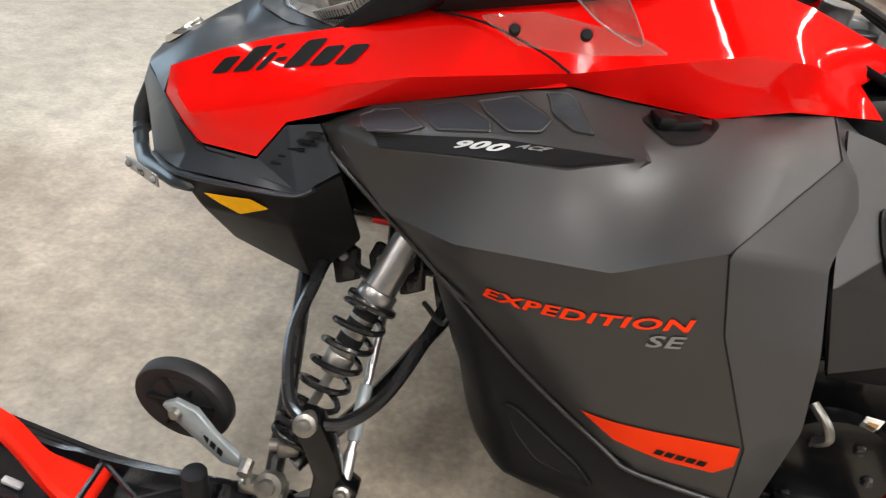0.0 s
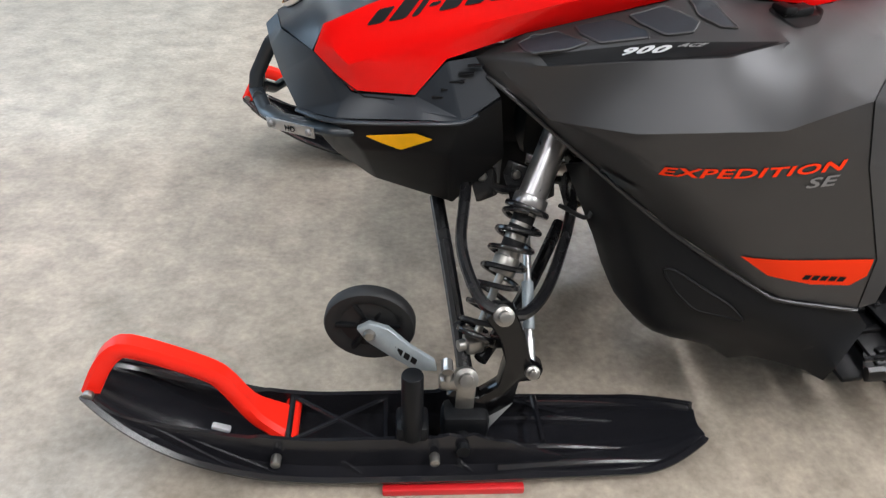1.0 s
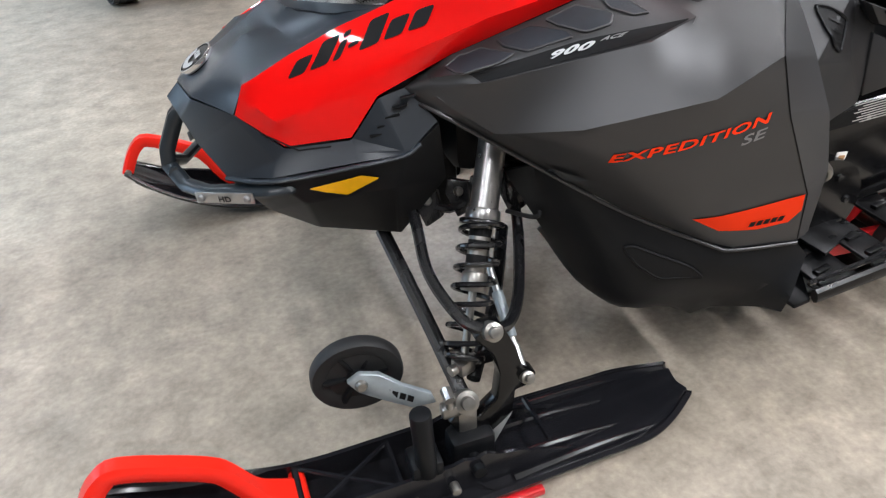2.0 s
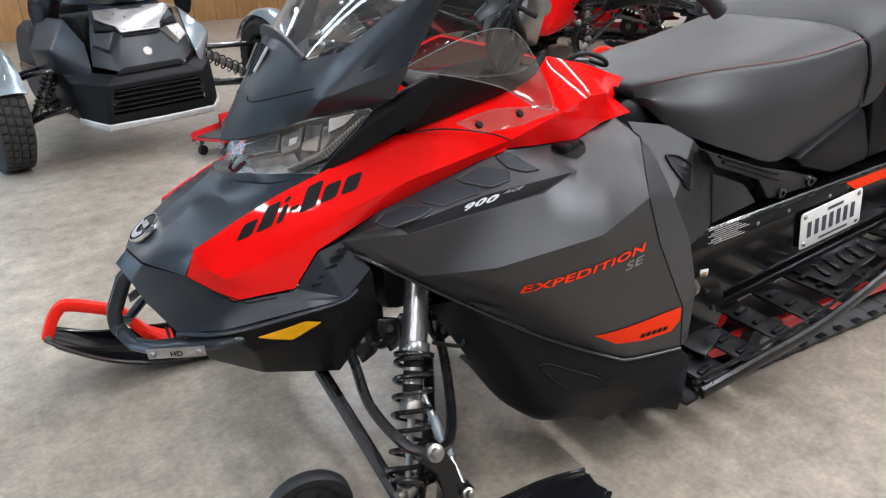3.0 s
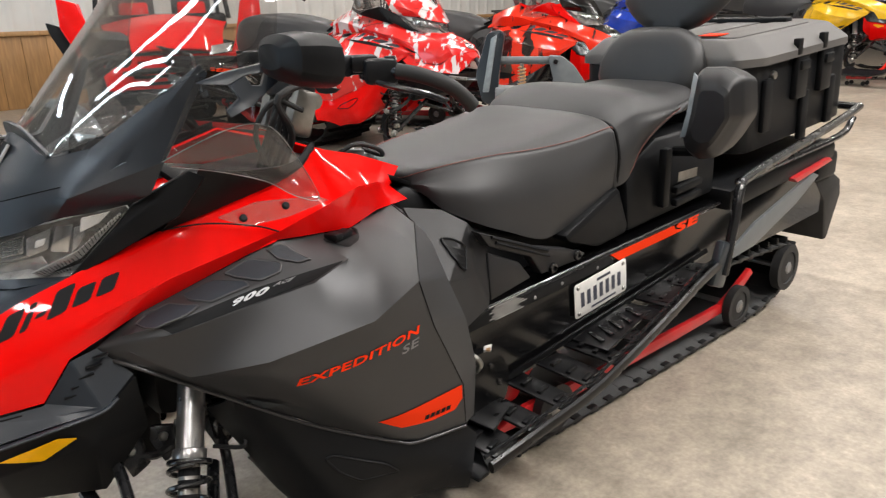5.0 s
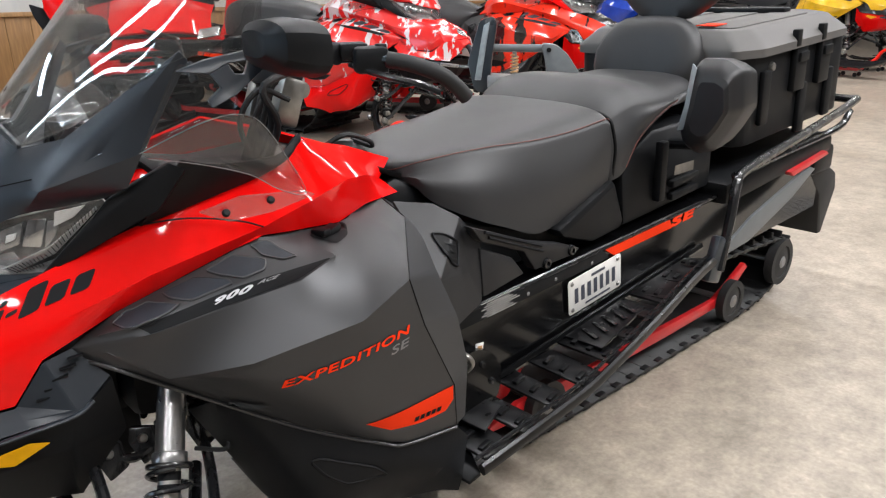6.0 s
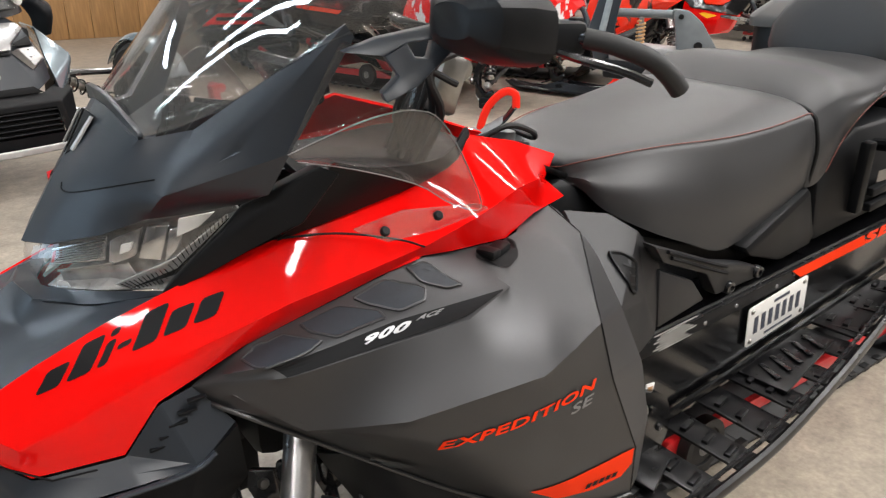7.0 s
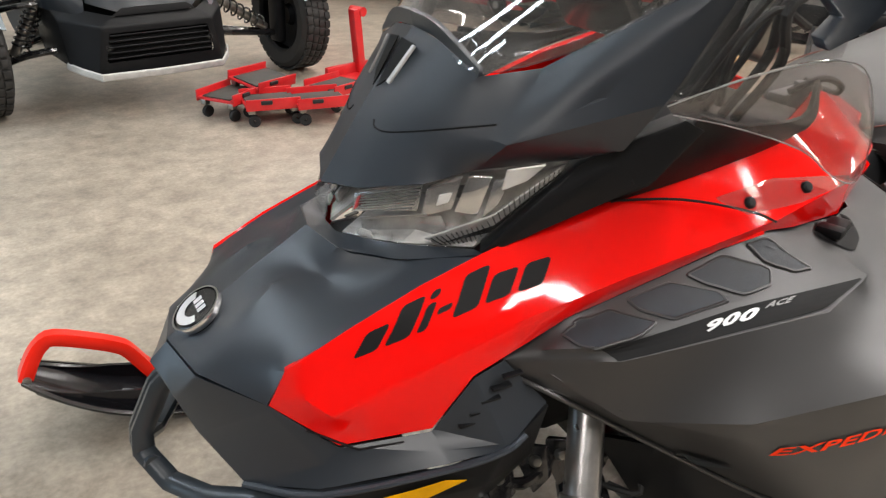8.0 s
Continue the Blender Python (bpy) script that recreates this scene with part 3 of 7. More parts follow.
def suspension(parent, far=0.4):
    """Arms, shock, spindle and tie rod of the left flank and its mirror image; far: how far out the other ski stands."""
    def pair(name, bm, material, parent, label="", sharp=32):
        o = mirrored(bm)
        for v in o.verts:
            if v.co.y > 0.13:
                v.co.y = 0.13 + (v.co.y - 0.13) * (far - 0.13) / 0.27
        return part(name, bm, material, parent, label, sharp), part(name, o, material, parent, label, sharp)
    B, Z = M["steel_blk"], M["zinc"]
    K = (0.013, -0.393, 0.278)
    pair("upper_arm", join(tube([(-0.028, -0.13, 0.385), (-0.035, -0.2, 0.36), (-0.043, -0.28, 0.32), (-0.02, -0.36, 0.285), K], 0.0095, 10),
                           tube([(0.156, -0.13, 0.355), (0.14, -0.2, 0.32), (0.098, -0.3, 0.268), (0.055, -0.365, 0.262), K], 0.0095, 10)), B, parent)
    pair("lower_arm", join(tube([(-0.075, -0.12, 0.315), (-0.05, -0.27, 0.225), (-0.034, -0.385, 0.16)], 0.0125, 10),
                           tube([(0.145, -0.12, 0.265), (0.07, -0.26, 0.215), (-0.01, -0.37, 0.17)], 0.0115, 10),
                           box((0.0, -0.335, 0.18), (0.075, 0.05, 0.02), 0.006, rx=-30)), B, parent)
    s0, s1 = Vector((0.112, -0.175, 0.5)), Vector((-0.022, -0.36, 0.196))
    at = lambda t: s0.lerp(s1, t)
    pair("shock_body", join(cyl(at(0), at(0.36), 0.0225, seg=24), cyl(at(0.36), at(0.41), 0.027, seg=24, bev=0.003)), M["alloy"], parent, "silver shock absorber body")
    pair("shock_shaft", join(cyl(at(0.41), at(0.66), 0.017, seg=18), cyl(at(0.62), at(0.70), 0.0205, seg=18, bev=0.003), cyl(at(0.70), at(0.98), 0.0065, seg=12)), M["zinc"], parent)
    pair("spring", coil(at(0.43), at(0.95), 0.032, 0.0044, 6.6), B, parent, "black coil spring")
    pair("shock_decal", join(*[cyl(at(t), at(t + 0.035), 0.0176, seg=18) for t in (0.44, 0.49, 0.55)]), M["ink"], parent)
    pair("shock_mount", join(box(at(1.0), (0.03, 0.03, 0.026), 0.006, rz=20), cyl(at(1.0) - Vector((0.024, 0.008, 0)), at(1.0) + Vector((0.024, 0.008, 0)), 0.009, seg=14)), Z, parent)
    sp = [(0.0, -0.39, 0.285), (0.03, -0.395, 0.285), (0.05, -0.4, 0.24), (0.062, -0.4, 0.195), (0.085, -0.4, 0.175), (0.08, -0.4, 0.155), (0.05, -0.4, 0.15), (0.045, -0.4, 0.105), (0.015, -0.4, 0.072), (-0.045, -0.4, 0.085), (-0.062, -0.4, 0.12), (-0.05, -0.4, 0.135), (-0.01, -0.4, 0.115), (0.018, -0.4, 0.14), (0.024, -0.4, 0.19), (0.01, -0.4, 0.24), (-0.012, -0.39, 0.265)]
    pair("spindle", slab(sp, (0, 0.028, 0), 0.004), M["gloss"], parent, "gloss black spindle plate")
    pair("spindle_blade", slab([(0.045, -0.4, 0.105), (0.0, -0.415, 0.05), (-0.012, -0.412, 0.045), (0.012, -0.4, 0.08)], (0, 0.02, 0), 0.002), M["steelgrey"], parent)
    for p, r in ((K, 0.015), ((-0.034, -0.398, 0.157), 0.019), ((0.066, -0.4, 0.174), 0.011)):
        pair("ball_joint", spin([(0, -0.024), (r * 0.55, -0.022), (r * 0.62, -0.014), (r, -0.012), (r, 0.012), (0, 0.014)], p, (0, 0.85, -0.5), 18), Z, parent)
    pair("tie_rod", join(cyl((0.064, -0.395, 0.178), (0.064, -0.36, 0.207), 0.0085, seg=12), cyl((0.064, -0.36, 0.207), (0.066, -0.2, 0.335), 0.0062, seg=12)), M["alloy"], parent)
    pair("saddle", join(box((-0.03, -0.4, 0.065), (0.075, 0.05, 0.06), 0.012), cyl((-0.035, -0.46, 0.06), (-0.035, -0.34, 0.06), 0.011, seg=12)), M["black"], parent)
    pair("mount_bracket", join(tube([(-0.028, -0.14, 0.385), (0.03, -0.17, 0.36), (0.10, -0.15, 0.37), (0.156, -0.14, 0.36)], 0.008, 8), box((0.155, -0.16, 0.375), (0.04, 0.05, 0.07), 0.01, rx=20), box((-0.02, -0.15, 0.39), (0.05, 0.03, 0.05), 0.008)), B, parent)
    part("bulkhead", join(box((0.07, 0, 0.46), (0.2, 0.16, 0.14), 0.03), box((0.06, 0, 0.37), (0.05, 0.14, 0.14), 0.015)), M["black"], parent)
    part("gearbox", box((0.24, 0, 0.4), (0.14, 0.3, 0.2), 0.03), M["black"], parent)
    for x, z in ((-0.02, 0.40), (0.035, 0.405), (0.075, 0.40), (0.13, 0.385)):
        pair("gusset_plate", slab([(x, -0.15, z), (x + 0.03, -0.165, z - 0.005), (x + 0.034, -0.175, z - 0.05), (x + 0.006, -0.18, z - 0.06), (x - 0.008, -0.16, z - 0.02)], (0.008, 0.004, 0), 0.002), B, parent)
        pair("gusset_bolt", spin([(0, 0.006), (0.006, 0.005), (0.008, 0.001), (0.008, -0.004)], (x + 0.014, -0.168, z - 0.018), (0, -0.9, 0.4), 10), Z, parent)
    pair("spring_seat", cyl(at(0.405), at(0.43), 0.036, seg=24, bev=0.003), B, parent)
    pair("spring_seat", cyl(at(0.95), at(0.975), 0.033, seg=24, bev=0.003), B, parent)
    pair("tie_rod_sleeve", cyl((0.064, -0.35, 0.215), (0.0645, -0.29, 0.263), 0.0095, seg=12, bev=0.002), M["grey_arm"], parent)
    pair("brake_line", tube([(0.13, -0.13, 0.42), (0.16, -0.2, 0.39), (0.155, -0.25, 0.36), (0.12, -0.2, 0.35)], 0.004, 8, 5), M["rubber"], parent)
    part("engine_block", box((0.3, 0, 0.5), (0.5, 0.3, 0.2), 0.03), M["black"], parent)


def track_and_skid(parent):
    R, yh = 0.02, 0.254
    path = [(0.72, 0.028), (1.0, 0.018), (1.4, 0.016), (1.84, 0.018), (2.02, 0.022), (2.15, 0.035), (2.27, 0.066), (2.345, 0.11), (2.36, 0.16), (2.33, 0.205), (2.25, 0.228), (2.1, 0.24), (1.8, 0.258), (1.4, 0.262), (1.0, 0.275), (0.75, 0.3), (0.62, 0.29), (0.56, 0.23), (0.585, 0.15), (0.64, 0.075)]
    line = smooth_line([(x, 0, z) for x, z in path + path[:1]], 5)[:-1]
    n = len(line)
    rows = []
    for i, p in enumerate(line):
        d = (line[(i + 1) % n] - line[i - 1]).normalized()
        nn = Vector((d.z, 0, -d.x))
        rows.append([p + nn * a + Vector((0, b, 0)) for a, b in ((-0.004, -yh), (0.004, -yh), (0.004, yh), (-0.004, yh))])
    belt = part("track_belt", grid(rows + rows[:1], closed=True), M["track"], parent, "black rubber drive track")
    # lugs, evenly spaced along the belt
    cum = [0.0]
    for i in range(n):
        cum.append(cum[-1] + (line[(i + 1) % n] - line[i]).length)
    lug = join(box((0, -0.17, 0.012), (0.012, 0.15, 0.032), 0.004), box((0, 0.17, 0.012), (0.012, 0.15, 0.032), 0.004), box((0.018, 0, 0.012), (0.012, 0.16, 0.032), 0.004), box((0, -0.245, 0.0), (0.03, 0.02, 0.016), 0.003), box((0, 0.245, 0.0), (0.03, 0.02, 0.016), 0.003))
    me = None
    count = int(cum[-1] / 0.072)
    for k in range(count):
        s = cum[-1] * k / count
        i = max(j for j in range(n) if cum[j] <= s)
        a, b = line[i], line[(i + 1) % n]
        p = a.lerp(b, (s - cum[i]) / max(1e-6, cum[i + 1] - cum[i]))
        d = (b - a).normalized()
        nn = Vector((d.z, 0, -d.x))
        if me is None:
            o = part("lug", lug, M["track"], belt)
            me = o.data
        else:
            o = new("lug", me)
            o.parent = belt
        o.matrix_local = Matrix(((d.x, 0, nn.x, p.x), (d.y, 1, nn.y, 0), (d.z, 0, nn.z, p.z), (0, 0, 0, 1)))
    for s in (-1, 1):
        y = 0.235 * s
        rail = [(0.8, y, 0.085), (0.9, y, 0.078), (1.6, y, 0.074), (1.88, y, 0.078), (1.95, y, 0.105), (2.06, y, 0.17), (2.04, y, 0.19), (1.93, y, 0.14), (1.85, y, 0.11), (1.2, y, 0.112), (0.9, y, 0.125), (0.8, y, 0.1)]
        part("slide_rail", slab(rail, (0, -0.018 * s, 0), 0.003), M["rail_red"], parent, "red painted slide rail")
        for c, r, w in (((2.265, 0.253 * s, 0.142), 0.083, 0.03), ((1.925, 0.25 * s, 0.092), 0.07, 0.026), ((0.98, 0.25 * s, 0.095), 0.065, 0.026)):
            wheel = part("idler_wheel", spin([(0.02, -w / 2), (r * 0.7, -w / 2 + 0.005), (r * 0.72, -w / 2), (r, -w / 2), (r, w / 2), (r * 0.72, w / 2), (r * 0.7, w / 2 - 0.005), (0.02, w / 2)], c, (0, 1, 0), 28), M["rubber"], parent)
            part("hub", spin([(0, -w / 2 - 0.004), (0.016, -w / 2 - 0.004), (0.022, -w / 2), (0.022, w / 2), (0.016, w / 2 + 0.004), (0, w / 2 + 0.004)], c, (0, 1, 0), 14), M["steelgrey"], wheel)
            for q in range(5):
                t = 2 * math.pi * q / 5
                part("spoke", box((c[0] + r * 0.45 * math.cos(t), c[1] - 0.006 * s, c[2] + r * 0.45 * math.sin(t)), (r * 0.5, w * 0.7, 0.012), 0.003, ry=-math.degrees(t)), M["black"], wheel)
    part("front_arm", join(slab([(0.82, -0.2, 0.12), (0.9, -0.2, 0.13), (1.04, -0.2, 0.27), (0.96, -0.2, 0.28)], (0, 0.4, 0), 0.008), cyl((1.0, -0.26, 0.275), (1.0, 0.26, 0.275), 0.016)), M["rail_red"], parent)
    part("rear_arm", join(slab([(1.25, -0.19, 0.12), (1.33, -0.19, 0.12), (1.55, -0.19, 0.26), (1.47, -0.19, 0.27)], (0, 0.38, 0), 0.008), cyl((1.5, -0.26, 0.265), (1.5, 0.26, 0.265), 0.016)), M["rail_red"], parent)
    part("skid_shock", join(cyl((1.05, 0, 0.12), (1.4, 0, 0.24), 0.025), coil((1.06, 0, 0.123), (1.3, 0, 0.206), 0.04, 0.006, 8)), M["black"], parent)
    for x, z in ((2.265, 0.142), (1.925, 0.092), (0.98, 0.095)):
        part("skid_axle", cyl((x, -0.268, z), (x, 0.268, z), 0.0095), M["zinc"], parent)


def drive_parts(parent):
    """The few engine parts that show behind the flank panel."""
    for s in (-1, 1):
        part("exhaust_elbow", tube([(0.596, 0.335 * s, 0.412), (0.61, 0.356 * s, 0.4), (0.616, 0.36 * s, 0.384), (0.61, 0.35 * s, 0.368)], 0.006, 10, 5), M["zinc"], parent, "bare metal elbow")
        pulley = part("pulley", spin([(0.0, -0.03), (0.03, -0.03), (0.035, -0.02), (0.075, -0.018), (0.085, -0.005), (0.085, 0.02), (0, 0.02)], (0.645, 0.312 * s, 0.305), (0, s, 0), 28), M["gloss"], parent, "gloss black pulley")
        for q in range(6):
            a = math.pi * q / 3
            part("pulley_bolt", spin([(0, -0.006), (0.006, -0.005), (0.008, 0.0)], (0.645 + 0.055 * math.cos(a), 0.332 * s, 0.305 + 0.055 * math.sin(a)), (0, -s, 0), 8), M["steel_blk"], pulley)
        part("sticker_base", slab([(0.662, 0.318 * s, 0.352), (0.684, 0.318 * s, 0.36), (0.69, 0.318 * s, 0.392), (0.668, 0.318 * s, 0.395)], (0, 0.002 * s, 0), 0.0006), M["white"], parent)
        part("sticker_print", slab([(0.667, 0.3206 * s, 0.358), (0.681, 0.3206 * s, 0.364), (0.685, 0.3206 * s, 0.387), (0.672, 0.3206 * s, 0.389)], (0, 0.0006 * s, 0)), M["wood_cap"], parent)


def tunnel(parent):
    tz = lambda x: 0.452 + (x - 0.63) * 0.050
    bz = lambda x: 0.272 + (x - 0.68) * 0.03
    rows = [[(x, -0.286, bz(x)), (x, -0.286, tz(x) - 0.012), (x, -0.276, tz(x)), (x, 0.276, tz(x)), (x, 0.286, tz(x) - 0.012), (x, 0.286, bz(x))] for x in (0.58, 0.9, 1.3, 1.7, 2.1, 2.42)]
    part("tunnel", thick(loft(rows, 1, 2, True, True), -0.004), M["gloss"], parent, "gloss black sheet-metal tunnel")
    lip = [tube([(x, s * 0.288, tz(x) - 0.002) for x in (0.6, 1.2, 1.8, 2.4)], 0.004, 6, 2) for s in (-1, 1)]
    part("tunnel_lip", join(*lip), M["steel_blk"], parent)
    for s in (-1, 1):
        edge = [(0.545, 0.458, 0.228), (0.68, 0.462, 0.248), (0.86, 0.458, 0.266), (1.01, 0.448, 0.294), (1.21, 0.425, 0.328), (1.41, 0.395, 0.357), (1.56, 0.375, 0.37)]
        part("board_rail", tube([(x, y * s, z) for x, y, z in edge], 0.0085, 8, 6, flat=1.6), M["board"], parent)
        part("board_ridge", tube([(x, (y - 0.016) * s, z + 0.015) for x, y, z in edge], 0.0045, 6, 6), M["steel_blk"], parent)
        part("inner_rail", tube([(0.56, 0.298 * s, 0.252), (1.0, 0.298 * s, 0.303), (1.6, 0.298 * s, 0.372)], 0.007, 6, 4, flat=1.6), M["gloss"], parent)
        for k in range(34):
            x = 0.565 + 0.0295 * k
            j = max(i for i in range(len(edge) - 1) if edge[i][0] <= x)
            t = (x - edge[j][0]) / (edge[j + 1][0] - edge[j][0])
            part("grip_tooth", box((x, (edge[j][1] + t * (edge[j + 1][1] - edge[j][1]) - 0.014) * s, edge[j][2] + t * (edge[j + 1][2] - edge[j][2]) + 0.016), (0.016, 0.004, 0.007), 0.0), M["steel_blk"], parent)
        for k in range(10):
            x = 0.55 + 0.1 * k
            j = max(i for i in range(len(edge)) if edge[i][0] <= x) if x < 1.56 else len(edge) - 2
            j = min(j, len(edge) - 2)
            t = (x - edge[j][0]) / (edge[j + 1][0] - edge[j][0])
            yo, zo = edge[j][1] + t * (edge[j + 1][1] - edge[j][1]), edge[j][2] + t * (edge[j + 1][2] - edge[j][2])
            zi = 0.251 + (x - 0.56) * 0.118
            wide = 0.062 if k % 3 else 0.078
            part("tread", slab([(x, 0.29 * s, zi), (x + wide, 0.29 * s, zi), (x + wide + 0.02, (yo - 0.008) * s, zo + 0.004), (x + 0.02, (yo - 0.008) * s, zo + 0.004)], (0, 0, -0.006), 0.0015), M["board"], parent)
            for q in (0.25, 0.5, 0.75):
                part("tread_stud", box((x + 0.03 + 0.02 * q, (yo * q + 0.29 * (1 - q)) * s, zi * (1 - q) + zo * q + 0.004), (0.036, 0.012, 0.008), 0.002, rz=12), M["board"], parent)
        for x0, x1 in ((0.98, 1.2), (1.24, 1.5), (0.6, 0.68)):
            za, zb = 0.251 + (x0 - 0.56) * 0.118, 0.251 + (x1 - 0.56) * 0.118
            part("board_pan", slab([(x0, 0.3 * s, za + 0.002), (x1, 0.3 * s, zb + 0.002), (x1 + 0.01, 0.37 * s, zb + 0.001), (x0 + 0.012, 0.4 * s, za)], (0, 0, -0.006), 0.001), M["board"], parent)
        for q in range(5):
            part("board_slot", box((1.02 + 0.038 * q, 0.345 * s, 0.251 + (0.46 + 0.038 * q) * 0.118 + 0.003), (0.012, 0.055, 0.004), 0.001, rz=20 * s), M["steel_blk"], parent)
        part("toe_guard", slab([(0.5, 0.3 * s, 0.215), (0.53, 0.44 * s, 0.2), (0.56, 0.44 * s, 0.205), (0.62, 0.3 * s, 0.25)], (0, 0, -0.008), 0.002), M["black"], parent)
        # stripe, plate and rivets
        stripe = slab([(1.139, -0.2895 * 1, 0.474), (1.43, -0.2895, 0.488), (1.445, -0.2895, 0.461), (1.18, -0.2895, 0.449)], (0, 0.0025, 0))
        if s > 0:
            bmesh.ops.scale(stripe, vec=(1, -1, 1), verts=stripe.verts)
        part("stripe_decal", stripe, M["orange"], parent, "orange-red stripe decal")
        part("stripe_word", lettering("SE", 0.118, (lambda u, v: Vector((1.44 + u, -0.2898, 0.463 + 0.07 * u + v))) if s < 0 else (lambda u, v: Vector((1.558 - u, 0.2898, 0.471 - 0.07 * u + v))), 0.1, 0.32, 0.06), M["orange"], parent)
        part("tunnel_band", slab([(0.62, 0.287 * s, 0.418), (0.62, 0.287 * s, 0.446), (1.135, 0.287 * s, 0.472), (1.16, 0.287 * s, 0.448), (1.13, 0.287 * s, 0.444)], (0, 0.003 * s, 0), 0.001), M["black"], parent)
        for x, z in ((0.86, 0.44), (0.955, 0.448), (1.09, 0.452), (0.75, 0.43)):
            part("rivet", spin([(0, -0.003), (0.004, -0.002), (0.006, 0.001), (0.006, 0.004)], (x, 0.289 * s, z), (0, -s, 0) if s < 0 else (0, -s, 0), 10), M["steelgrey"], parent)
    part("snow_flap", slab([(2.38, -0.29, 0.52), (2.58, -0.29, 0.42), (2.60, -0.29, 0.36), (2.52, -0.29, 0.2), (2.49, -0.29, 0.2), (2.45, -0.29, 0.36), (2.33, -0.29, 0.47)], (0, 0.58, 0), 0.008), M["rubber"], parent, "black rubber snow flap")
    pair("side_guard", slab([(1.58, -0.345, 0.335), (1.8, -0.345, 0.425), (2.22, -0.33, 0.508), (2.27, -0.33, 0.492), (2.1, -0.335, 0.425), (1.8, -0.345, 0.35)], (0, 0.012, 0), 0.004), M["greycast"], parent, "grey moulded tunnel guard")
    pair("tail_light", slab([(2.06, -0.335, 0.515), (2.33, -0.335, 0.545), (2.36, -0.335, 0.53), (2.09, -0.335, 0.497)], (0, 0.03, 0), 0.004), M["rail_red"], parent, "red tail reflector")
    part("tail_body", join(box((2.05, 0, 0.535), (0.74, 0.64, 0.07), 0.02, ry=-4), box((2.4, 0, 0.5), (0.16, 0.62, 0.1), 0.02)), M["black"], parent)
    pair("rack_tube", tube([(1.545, -0.385, 0.335), (1.6, -0.375, 0.48), (1.635, -0.365, 0.56), (1.72, -0.35, 0.585), (2.1, -0.345, 0.635), (2.5, -0.335, 0.69), (2.54, -0.29, 0.694), (2.55, 0, 0.695)], 0.014, 10, 6), M["steel_blk"], parent)
    pair("rack_tube", tube([(1.66, -0.345, 0.575), (1.9, -0.34, 0.59), (2.4, -0.33, 0.61), (2.5, -0.33, 0.66)], 0.012, 10, 4), M["steel_blk"], parent)
    pair("rack_foot", box((1.545, -0.372, 0.365), (0.07, 0.03, 0.13), 0.01, ry=20), M["bumper"], parent)


